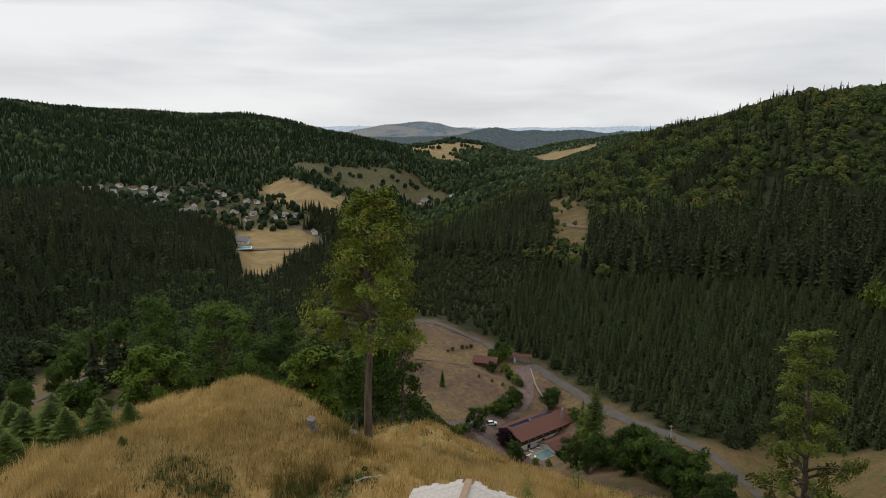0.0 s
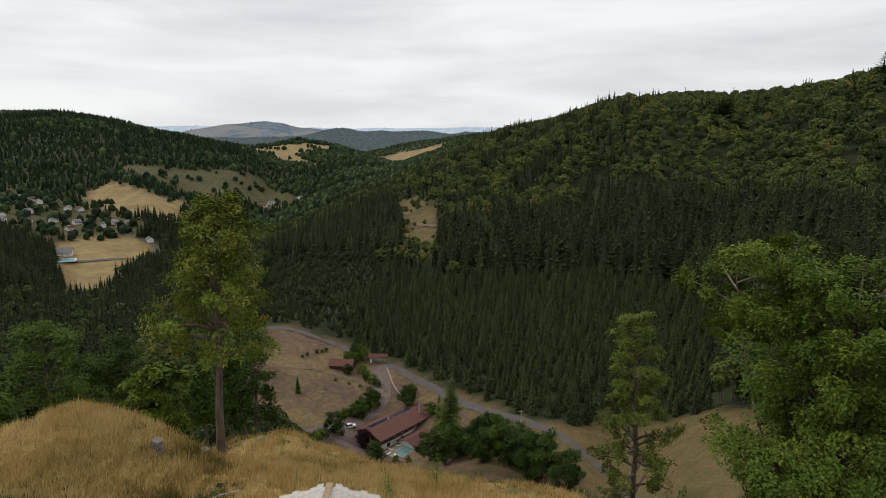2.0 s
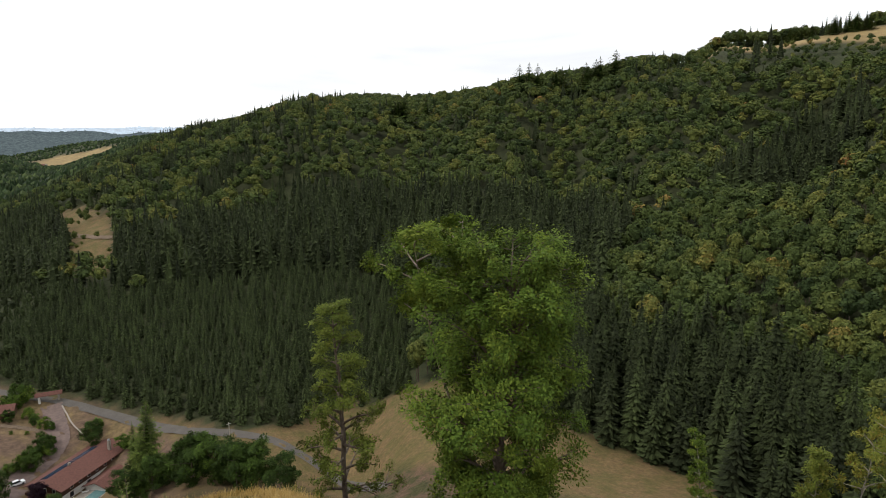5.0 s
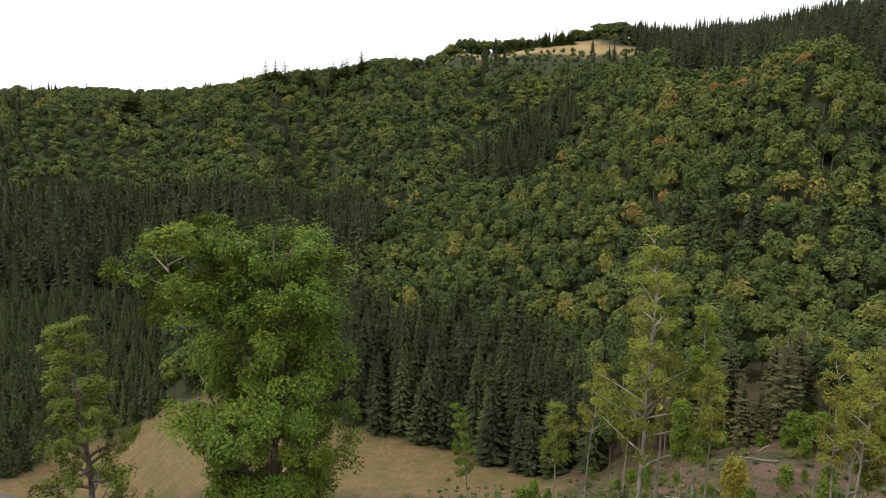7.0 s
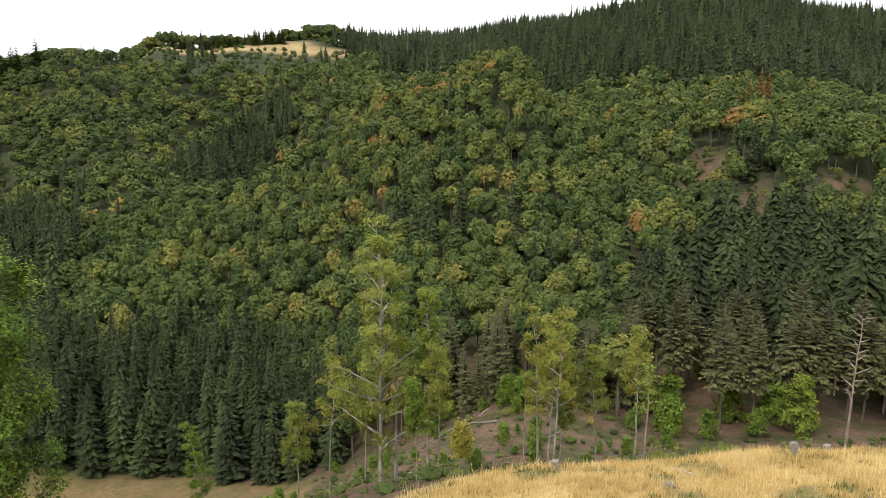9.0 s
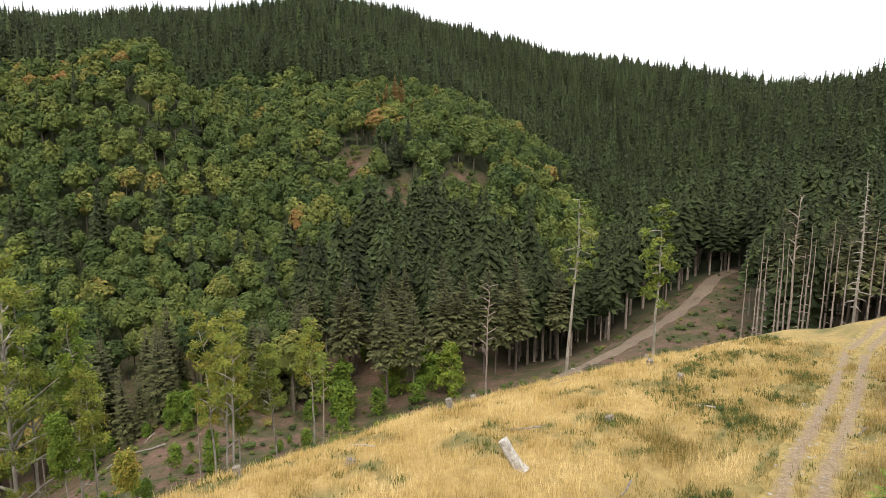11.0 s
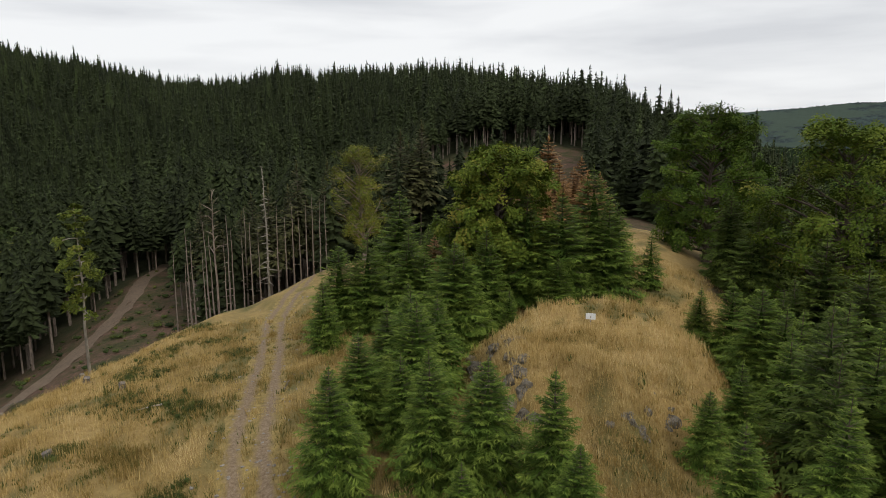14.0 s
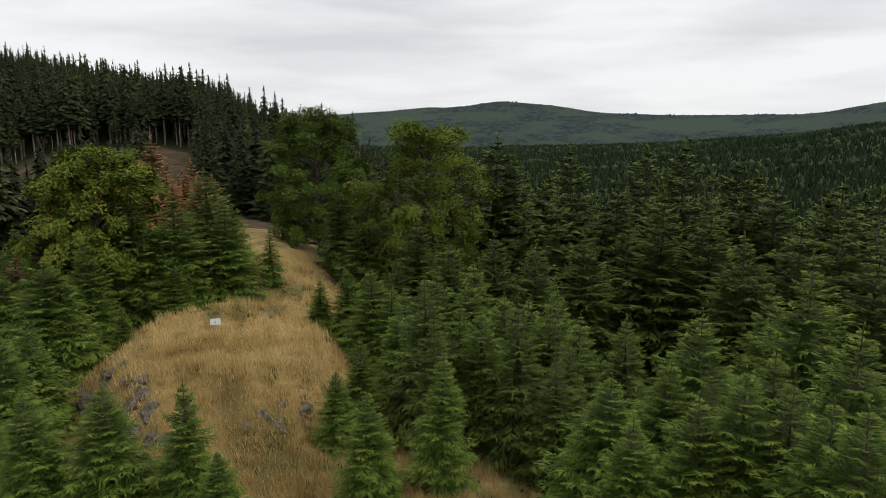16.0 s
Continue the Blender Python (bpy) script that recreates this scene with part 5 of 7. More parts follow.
DYING = [near_spruce(s, 20, 11, 0.24, 0.06, 7, 0.016, M_RUST, "dying spruce with rusty brown needles", "dying_spruce", "dying spruces", 2.4, 0.32, 1) for s in (241, 242)]
plant(DYING, [p for p in DYING_SPRUCES if p[0] > 100], 244, (0.75, 1.0))
plant(DYING, [p for p in DYING_SPRUCES if p[0] < 100] + [(6.5, -98, 10.5), (2.5, -96, 8.5), (8.5, -93, 8.0), (12.5, -104, 11.5), (4.5, -101, 9.5)], 243, (1.3, 1.8))

# the tall beech on the knoll's edge
x, y, h = TALL_BEECH[0]
stand(broad_tree("beech_tree", 301, h, 0.42, 0.30, 44, lambda q: 0.31 * (1.0 - q) ** 0.75 + 0.05, lambda q: 0.05 + 0.6 * q, 58, 0.44, 0.105, 0.76, M_NEARLEAF, M_BARK, "tall beech with a long bare trunk and thinning yellow-green crown", subs=4), x, y)
x, y, h = MAPLE[0]
stand(broad_tree("maple_tree", 302, h, 0.05, 0.36, 96, lambda q: 0.255 * np.sqrt(max(0.10, 1 - (q - 0.6) ** 2 * 3.0)), lambda q: 0.42 + 0.55 * q, 120, 0.52, 0.105, 0.52, M_NEARLEAF, M_BARK, "large green maple with a dense broad crown on the slope", subs=6, flat=0.8), x, y)
x, y, h = BROKEN_TREE[0]
stand(broad_tree("broken_tree", 306, h, 0.74, 0.14, 16, lambda q: 0.13, lambda q: 0.7, 110, 0.50, 0.11, 0.62, M_NEARLEAF, M_GREYBARK, "broken tree with grey dead twigs and a few leafy branches", subs=5, wild=0.7, fork=0.8, lean=0.13), x, y, turn=136)
x, y, h = YELLOW_TREE[0]
stand(broad_tree("alder_tree", 303, h, 0.18, 0.30, 40, lambda q: 0.20 * (1.05 - q) ** 0.6, lambda q: 0.1 + 0.5 * q, 70, 0.42, 0.11, 0.30, M_DRYLEAF, M_BARK, "slender tree with drooping yellow-green autumn leaves", subs=4), x, y)
x, y, h = BIRCHES[0]
stand(broad_tree("old_birch", 304, h, 0.10, 0.17, 62, lambda q: 0.22 * (1.05 - q) ** 0.9 + 0.03, lambda q: 0.35 + 0.5 * q, 42, 0.38, 0.10, 0.50, M_DRYLEAF, M_PALE, "forked pale-barked tree with sparse yellowing leaves", subs=4, fork=0.42, wild=0.6), x, y)
for k, (x, y, h) in enumerate(THIN_TREES):
    broad = 0.12 + 0.03 * (k % 3)
    stand(broad_tree("thin_tree", 310 + k, h, 0.38 + 0.05 * (k % 4), 0.0065 * h, 20, lambda q: broad * (1.1 - q) ** 0.6, lambda q: 0.35 + 0.4 * q, 44, 0.36, 0.10, 0.54 + 0.04 * (k % 5) - 0.10 * (k % 3 == 1), M_DRYLEAF if k % 3 else M_NEARLEAF, M_PALE, "slender pale-trunked tree with light yellow-green leaves", group="thin trees on the slope", subs=3, lean=0.03 * ((k * 7) % 5 - 2)), x, y)
LEAFY_POLES = {0: 10, 1: 30, 6: 6}
for k, (x, y, h) in enumerate(BARE_POLES):
    stand(broad_tree("bare_tree", 340 + k, h, (0.55, 0.40, 0.45, 0.55, 0.18, 0.5, 0.5)[k], 0.0085 * h, (20, 24, 22, 12, 60, 8, 10)[k], (lambda q: 0.085 * (1.2 - q)) if k == 4 else (lambda q: 0.15 * (1.15 - q) ** 0.5), (lambda q: -0.15) if k in (0, 4) else (lambda q: 0.05 if k == 1 else 0.5), LEAFY_POLES.get(k, 0), 0.34, 0.15, 0.36, M_DRYLEAF, M_GREYBARK if k in (2, 3, 5, 6) else M_PALE, "tall thin pale tree with a few last leaves" if k in LEAFY_POLES else "dead bare tree with broken grey branches", group="bare trees at the felling", subs=1 if k == 4 else 3, wild=0.8, bend=0.005, flat=0.22 if k == 1 else 0.55), x, y)
for k, (x, y, h) in enumerate(BEECHES_SOUTH):
    stand(broad_tree("beech_tree", 360 + k, h, 0.10, 0.022 * h, (72, 60, 60, 56)[k], (lambda q: (0.40, 0.42, 0.32, 0.36)[k] * np.sqrt(max(0.03, 1 - (q - 0.46) ** 2 * 3.6))), (lambda q: 0.3 + 0.4 * q) if k != 3 else (lambda q: 0.75 + 0.3 * q), (110, 96, 96, 34)[k], 0.026 * h + 0.14, (0.13, 0.14, 0.14, 0.11)[k], (0.72, 0.46, 0.64, 0.56)[k], M_DRYLEAF if k == 3 else M_NEARLEAF, M_GREYBARK if k == 3 else M_BARK, ("beech with yellowing green leaves above young spruces", "dark green beech with a dense rounded crown", "green beech with a pointed leafy crown", "half-dead beech with thin pale green leaves")[k], subs=4, wild=0.75 if k == 3 else 0.28), x, y)
WEST_BROAD = (0.15, 0.25, 0.19, 0.16, 0.30, 0.30, 0.30)
for k, (x, y, h) in enumerate(WEST_TREES + KNOLL_TREES):
    broad = WEST_BROAD[k]
    stand(broad_tree("beech_tree", 380 + k, h, 0.14, 0.018 * h, 34, lambda q: broad * np.sqrt(max(0.10, 1 - (q - 0.42) ** 2 * 2.9)), lambda q: 0.25 + 0.5 * q, 60, 0.024 * h + 0.16, 0.15, (0.34, 0.40, 0.22, 0.14, 0.55, 0.25, 0.46)[k], M_NEARLEAF, M_BARK, "green beech tree on the wooded edge of the knoll", group="trees on the west slope", subs=4), x, y)
for k, (x, y, h) in enumerate(PINES):
    stand(broad_tree("pine_tree", 400 + k, h, 0.45, 0.014 * h, 20, lambda q: 0.17 * (1.1 - q) ** 0.5, lambda q: 0.1 + 0.3 * q, 26, 0.5, 0.17, 0.20, M_NEARLEAF, M_BARK, "thin-trunked tree with a high green crown", group="trees behind the tall beech", subs=3), x, y)
for k, (x, y, h) in enumerate(BRIGHT_BEECH):
    stand(broad_tree("young_beech", 410 + k, min(h, 10), 0.05, 0.12, 22, lambda q: 0.30 * (1.1 - q) ** 0.6, lambda q: 0.3, 16, 0.6, 0.28, 0.74, M_NEARLEAF, M_BARK, "bright green young beech at the forest edge"), x, y)
BUSH = [broad_tree("leafy_bush", 420 + k, 8.0, 0.04, 0.14, 18, lambda q: 0.42 * np.sqrt(max(0.1, 1 - (q - 0.4) ** 2 * 2.6)), lambda q: 0.5, 56, 0.62, 0.19, 0.02 + 0.09 * k, M_NEARLEAF, M_BARK, "dark green leafy tree in the valley by the lodge", "tree", group="trees by the lodge", subs=3) for k in range(3)]
for k, (x, y, h) in enumerate(LODGE_BUSHES):
    ob = BUSH[k % 3]
    put(ob, pose(x, y, float(height(x, y)) - 0.2, 0, 0, 67 * k), (h / 8.0,) * 3)
plant([OLDER[0], OLDER[1]], LODGE_SPRUCES, 431, (0.65, 0.85))



# ---- the hilltop: grass, track, rocks, stumps and the shelter ----
M_GRASS = foliage("dry_grass", [(0, (0.09, 0.105, 0.028)), (0.3, (0.24, 0.165, 0.050)), (0.6, (0.49, 0.355, 0.140)), (1, (0.66, 0.52, 0.265))], 0.10, 0.8, False)
g = rnd(501)


def grass(count, reach, lo, hi, width, seed, name, label, tone_shift=0.0, patchy=0.0, sites=None, blades=8):
    """Tufts of blades over the hilltop's open ground, thicker near its middle."""
    g = rnd(seed)
    r = reach * np.sqrt(g.uniform(0.0, 1, count * 2)) ** 1.15
    a = g.uniform(0, 6.283, count * 2)
    x, y = r * np.sin(a), r * np.cos(a)
    if sites:
        pick = np.array(sites)[g.randint(len(sites), size=count * 2)]
        x, y = g.normal(pick[:, 0], pick[:, 2] * 0.55), g.normal(pick[:, 1], pick[:, 2] * 0.55)
    ok = hilltop(x, y) > g.normal(0, 1.5, len(x))
    for line, half in ((TRACK, 1.3),):
        for (ax, ay), (bx, by) in zip(line, line[1:]):
            ex, ey = bx - ax, by - ay
            k = np.clip(((x - ax) * ex + (y - ay) * ey) / (ex * ex + ey * ey), 0, 1)
            d = np.hypot(x - ax - k * ex, y - ay - k * ey)
            ok &= (d > half - 0.35 + 0.35 * np.abs(g.normal(size=len(x)))) | (d < 0.35)
    green = ripple(x, y, 7.0, 31) + 0.7 * ripple(x, y, 2.6, 33)
    if not sites:
        ok &= (green < 0.75 + 0.4 * g.normal(size=len(x))) if not patchy else (green > patchy)
    x, y, green = x[ok][:count], y[ok][:count], green[ok][:count]
    n = len(x)
    z = height(x, y)
    tall = g.uniform(lo, hi, n) * np.clip(0.85 + 0.25 * ripple(x, y, 4.0, 35) + 0.30 * ripple(x, y, 1.1, 36), 0.35, 1.6)
    px = np.repeat(x, blades) + g.normal(0, 0.16, n * blades)
    py = np.repeat(y, blades) + g.normal(0, 0.16, n * blades)
    pz = np.repeat(z, blades) - 0.04
    hh = np.repeat(tall, blades) * g.uniform(0.6, 1.15, n * blades)
    az = g.uniform(0, 6.283, n * blades)
    w = width * g.uniform(0.6, 1.3, n * blades)
    bx, by = np.cos(az) * w, np.sin(az) * w
    lx, ly = g.normal(0.10, 0.22, n * blades) * hh, g.normal(-0.05, 0.22, n * blades) * hh
    v = np.stack([np.stack([px - bx, py - by, pz], 1), np.stack([px + bx, py + by, pz], 1), np.stack([px + lx, py + ly, pz + hh], 1)], 1).reshape(-1, 3)
    tone = np.clip(0.62 + tone_shift + 0.14 * ripple(x, y, 9.0, 37) - 0.22 * np.clip(green, -0.2, 1.0) + g.normal(0, 0.09, n) - 0.34 * near_track(x, y), 0, 1)
    me = make_mesh(name, v, np.arange(len(v)).reshape(-1, 3), [M_GRASS], np.repeat(np.repeat(tone, blades), 3))
    return tagged(new(name, me), label, "grass", kind="stuff")


grass(62000, 64, 0.32, 0.70, 0.015, 502, "dry_grass", "long golden dry grass covering the hilltop", blades=10)
grass(9000, 64, 0.25, 0.52, 0.014, 507, "knoll_grass", "golden dry grass on the crest of the knoll", 0.16, 0, [(-14, 27, 4), (-17, 30, 4), (-11, 31, 4), (-9.7, 34.7, 4), (-3, 37, 4), (2, 33, 4), (6, 30, 4), (-17, 25, 4)], 9)
grass(9000, 64, 0.18, 0.40, 0.04, 503, "green_weeds", "patches of low green weeds among dry grass", -0.62, 0.35)


def ribbon(name, line, width, mat, label, lift=0.05, step=1.5, rag=0.12, kind="structure", seed=1, across=4, offset=0.0, category="road", tone=False):
    """A road or track laid over the ground along a line of points."""
    p = np.array(line, float)
    seg = np.r_[0, np.cumsum(np.hypot(*np.diff(p, axis=0).T))]
    t = np.arange(0, seg[-1] + step, step).clip(0, seg[-1])
    x, y = np.interp(t, seg, p[:, 0]), np.interp(t, seg, p[:, 1])
    for q in range(3):
        x[1:-1], y[1:-1] = (x[:-2] + 2 * x[1:-1] + x[2:]) / 4, (y[:-2] + 2 * y[1:-1] + y[2:]) / 4
    dx, dy = np.gradient(x), np.gradient(y)
    n = np.hypot(dx, dy)
    nx, ny = -dy / n, dx / n
    rg = rnd(seed)
    u = np.linspace(-0.5, 0.5, across + 1)
    wide = width * (u[None] + np.where(np.abs(u) == 0.5, 1, 0)[None] * rg.normal(0, rag, (len(x), across + 1))) + offset
    vx, vy = x[:, None] + nx[:, None] * wide, y[:, None] + ny[:, None] * wide
    vz = height(vx, vy) + lift
    i, j = np.meshgrid(np.arange(len(x) - 1), np.arange(across), indexing="ij")
    a = i * (across + 1) + j
    quads = np.stack([a, a + 1, a + across + 2, a + across + 1], -1).reshape(-1, 4)
    me = make_mesh(name, np.stack([vx, vy, vz], -1).reshape(-1, 3), quads, [mat], np.tile(u + 0.5, len(x)) if tone else None, smooth=True)
    return tagged(new(name, me), label, category, kind=kind)


TRACK_LINE = [(9, -8), (11.5, -15)] + TRACK + [(40, -86), (43, -97)]


def track_material():
    """Two gravel wheel ruts that fray into dry grass; tone runs across the track."""
    m, n, l, b = material("track_ruts", 0.95)
    at = n.new("ShaderNodeAttribute")
    at.attribute_name = "tone"
    fray = sums(n, l, "MULTIPLY", sums(n, l, "SUBTRACT", noise_node(n, l, 1.1, 8, 0.75), 0.5), 0.42)
    off = sums(n, l, "ABSOLUTE", sums(n, l, "SUBTRACT", sums(n, l, "ABSOLUTE", sums(n, l, "SUBTRACT", at.outputs["Fac"], 0.5), 0.0), 0.235), 0.0)
    edge = ramp(n, [(0.05, (0, 0, 0)), (0.17, (1, 1, 1))])
    l.new(sums(n, l, "ADD", off, fray), edge.inputs["Fac"])
    stones = ramp(n, [(0.30, (0.115, 0.078, 0.046)), (0.5, (0.235, 0.168, 0.105)), (0.72, (0.36, 0.285, 0.20))])
    pebbles = noise_node(n, l, 8.0, 8, 0.75)
    l.new(pebbles, stones.inputs["Fac"])
    dry = ramp(n, [(0.35, (0.17, 0.13, 0.045)), (0.65, (0.38, 0.275, 0.10))])
    l.new(noise_node(n, l, 2.5, 8, 0.7), dry.inputs["Fac"])
    l.new(mixed(n, l, edge.outputs["Color"], stones.outputs["Color"], dry.outputs["Color"]), b.inputs["Base Color"])
    bumped(n, l, b, pebbles, 0.9, 0.06)
    return m


ribbon("track", TRACK_LINE, 2.9, track_material(), "two gravel wheel ruts with dry grass between on the hilltop", 0.03, 0.6, 0.05, seed=510, across=14, tone=True)
M_PEBBLE = speckled("pale_stone", (0.16, 0.14, 0.12), (0.44, 0.40, 0.35), 4.0, 0.9, 0.6, 0.03)
ribbon("forest_road", FOREST_ROAD[:1] + FOREST_ROAD[1:] + [(124, -160)], 4.2, M_EARTH, "brown earth forest road in the gully", 0.10, 3.0, 0.06, seed=513)


M_ROCK = speckled("grey_rock", (0.065, 0.054, 0.040), (0.38, 0.335, 0.265), 3.0, 0.9, 1.0, 0.25)
M_DEADWOOD = speckled("weathered_wood", (0.20, 0.17, 0.14), (0.62, 0.58, 0.52), 5.0, 0.85, 0.6, 0.03)


def rock(seed, size):
    q = rnd(seed)
    v, f = ball(2)
    d = q.normal(size=(6, 3))
    d /= np.linalg.norm(d, axis=1)[:, None]
    for n in d:
        k = v @ n - q.uniform(0.45, 0.75)
        v = v - np.clip(k, 0, None)[:, None] * n
    v = v * (1 + 0.10 * q.normal(size=(len(v), 1))) * np.array(size)
    return make_mesh("rock", v, f, [M_ROCK])


ROCKS = [(6.3, -34.6, 1.0), (5.9, -33.2, 1.2), (5.2, -31.8, 0.9), (4.6, -30.4, 1.1), (4.9, -29.2, 0.7), (3.8, -29.0, 1.2), (3.0, -28.0, 0.8), (2.2, -27.4, 0.9), (-3.3, -28.4, 0.9), (-4.0, -27.4, 0.5), (7.0, -36.2, 0.8), (6.6, -30.9, 0.6), (1.2, -26.4, 0.5)]
q = rnd(519)
for x, y, s in ((5.3, -34.4, 1.0), (4.6, -33.6, 0.9), (3.3, -30.1, 1.1), (3.9, -30.8, 1.0), (-3.1, -28.7, 0.65), (-1.8, -26.8, 0.55)):
    ROCKS += [(x + q.normal(0, 0.45), y + q.normal(0, 0.45), s * q.uniform(0.3, 0.85)) for k in range(5)]
for k, (x, y, s) in enumerate(ROCKS):
    ob = tagged(new("rock", rock(520 + k, (s * 0.80, s * 0.62, s * 0.58))), "grey lichen-covered rock breaking out of the mound", "rock", "rocks on the mound")
    ob.matrix_basis = pose(x, y, float(height(x, y)) - 0.30 * s, 25 * (k % 3) - 20, 10, 50 * k)


M_STUMP = speckled("grey_stump_wood", (0.09, 0.075, 0.06), (0.33, 0.29, 0.25), 5.0, 0.9, 0.8, 0.05)


def log_mesh(points, radii, seed, mat=None):
    """A round piece of wood along points, with closed, uneven ends."""
    q = rnd(seed)
    v, f = tube(points, radii, 10)
    v = v + q.normal(0, 0.04 * radii[0], v.shape)
    n = len(v)
    v = np.concatenate([v, [points[0]], [points[-1]]])
    f = f.tolist()
    for s in range(10):
        t = (s + 1) % 10
        f += [(t, s, n), (n - 10 + s, n - 10 + t, n + 1)]
    return make_mesh("log", v, np.array(f), [mat or M_DEADWOOD])


STUMPS = [(39.9, -21.2, 0.8), (43.0, -25.0, 0.7), (36.5, -5.5, 0.6), (37.9, -38.8, 0.5), (31.1, -34.9, 0.45), (46.5, -47.0, 0.8), (29.0, -9.9, 0.3), (-6.9, 31.8, 0.6), (-5.0, 33.5, 0.35), (26.0, -24.0, 0.35), (48.0, -40.0, 0.7)]
for k, (x, y, h) in enumerate(STUMPS):
    ob = tagged(new("tree_stump", log_mesh([(0, 0, -0.3), (0, 0, h * 0.5), (0.03, 0.02, h)], [0.34, 0.26, 0.24], 540 + k, M_STUMP)), "weathered grey tree stump in the dry grass", "stump", "tree stumps")
    ob.matrix_basis = pose(x, y, float(height(x, y)), 6 * (k % 3) - 6, 5, 40 * k)
x, y = 22.8, -15.8
ob = tagged(new("leaning_log", log_mesh([(-0.10, -0.14, -0.15), (0, 0, 0.10), (0.22, 0.31, 0.72), (0.40, 0.56, 1.30)], [0.40, 0.27, 0.24, 0.23], 560)), "pale barkless log leaning out of the grass", "log")
ob.matrix_basis = pose(x, y, float(height(x, y)), 0, 0, 0)
FALLEN = [(31.0, -12.0, 2.6, 20), (27.0, -20.0, 2.0, 80), (34.0, -30.0, 2.4, 140), (24.0, -30.0, 1.6, 10), (20.0, -20.0, 1.5, 120), (40.0, -33.0, 2.8, 60), (12.0, -25.0, 1.2, 30), (18.0, -34.0, 1.4, 100), (-19.0, 39.0, 4.0, 85), (-4.0, 27.0, 1.4, 20), (104.0, -4.0, 7.0, 60), (110.0, 4.0, 6.0, 130), (118.0, -8.0, 8.0, 40), (98.0, -14.0, 5.0, 150)]
q = rnd(569)
FALLEN += [(q.uniform(72, 124), q.uniform(-30, 34), q.uniform(1.5, 6.0), q.uniform(0, 180)) for k in range(34)]
FALLEN += [(q.uniform(52, 92), q.uniform(-84, -38), q.uniform(1.0, 4.0), q.uniform(0, 180)) for k in range(16)]
for k, (x, y, n, a) in enumerate(FALLEN):
    q = rnd(570 + k)
    c, s = math.cos(radians(a)), math.sin(radians(a))
    line = [(x + c * n * u, y + s * n * u) for u in (0, 0.35, 0.7, 1)]
    pts = [(px + q.normal(0, 0.05), py + q.normal(0, 0.05), float(height(px, py)) + 0.10 + 0.08 * q.uniform()) for px, py in line]
    r = 0.05 if x < 60 else (0.16 if k < 14 else 0.07)
    tagged(new("fallen_branch", log_mesh(pts, [r, r * 0.9, r * 0.7, r * 0.5], 590 + k, M_STUMP if k % 3 else None)), "bleached fallen branch lying on the slope", "branch", "fallen branches")

# low undergrowth in the gully and on the felled slope
ux, uy = spots(3.0, 40, 160, -150, 60, 551)
um = (inside(ux, uy, OPEN["gully_floor"]) | inside(ux, uy, OPEN["felled_slope"]) | inside(ux, uy, OPEN["spur_slope"])) & (hilltop(ux, uy) < -2) & (ripple(ux, uy, 16, 552) > -0.5)
fx = np.array(FOREST_ROAD, float)
um &= np.min(np.hypot(ux[:, None] - np.interp(np.linspace(0, 4, 40), np.arange(5), fx[:, 0]), uy[:, None] - np.interp(np.linspace(0, 4, 40), np.arange(5), fx[:, 1])), axis=1) > 3.4
ux, uy = ux[um], uy[um]
planted("undergrowth", [crown_shape(s, 110, 0.075, 0.75, 0.0, 7) for s in (553, 554, 555)], ux, uy, g.uniform(0.3, 1.0, len(ux)) * g.uniform(0.6, 1.5, len(ux)), g.uniform(0.8, 1.9, len(ux)), tones(len(ux), g, 0.48, 0.25), M_LEAF, "low green brambles and ferns on the gully floor", 0.05)

sx1, sy1 = spots(3.2, 150, 290, -140, -50, 561)
sm = (inside(sx1, sy1, OPEN["bare_shoulder"]) | inside(sx1, sy1, OPEN["shoulder_scar"]) | inside(sx1, sy1, OPEN["beech_glade"])) & (ripple(sx1, sy1, 14, 562) > 0.1)
sx1, sy1 = sx1[sm], sy1[sm]
planted("shoulder_scrub", LEAF_MID, sx1, sy1, rnd(563).uniform(1.5, 5.0, len(sx1)), rnd(564).uniform(1.0, 1.8, len(sx1)), tones(len(sx1), rnd(565), 0.5, 0.18), M_LEAF, "green scrub on the bare forest floor", 0.05)

# brambles and weeds on the hilltop: (x, y, radius)
BRAMBLES = [(33.3, -38.5, 1.6), (30.5, -37, 1.5), (27.1, -42.5, 1.3), (24.3, -35.4, 1.0), (28.3, -31.6, 1.5), (24.5, -30.5, 1.3), (21.4, -28.9, 1.2), (35.5, -43, 1.8), (31, -47, 1.5), (-12.6, 27.3, 0.9), (-11.4, 26.8, 1.0), (-10.4, 27.0, 0.7), (-4.0, 27.2, 0.7), (-5.6, 35.6, 0.5), (17.5, -22, 0.8), (26, -24.5, 0.9), (38, -52, 1.6), (-6.6, 27.6, 0.7)]
HEATH = [(-9.8, 29.4, 2.6), (-7.4, 28.6, 2.4), (-6.1, 31.2, 2.2), (-5.2, 28.4, 1.8), (-8.2, 31.8, 1.8), (-4.2, 30.6, 1.6), (5.2, -30.5, 1.0), (-5.5, 33.6, 1.2), (22, -24, 1.6)]
grass(1300, 64, 0.25, 0.60, 0.022, 504, "withered_weeds", "brown withered weeds and heather on the knoll", -0.22, 0, HEATH, 9)
grass(2600, 64, 0.15, 0.40, 0.03, 505, "green_weeds", "green weeds and brambles beside the track", -0.62, 0, [(x, y, r * 1.5) for x, y, r in BRAMBLES], 8)
grass(7000, 64, 0.16, 0.42, 0.015, 506, "mound_grass", "dry golden grass on the rocky mound", 0.14, 0, [(0, -31, 4.5), (-1, -27, 3.5), (2.5, -34, 4.5), (-3, -31.5, 3.5), (1, -24.5, 3.0), (-2, -23, 3.0)], 8)
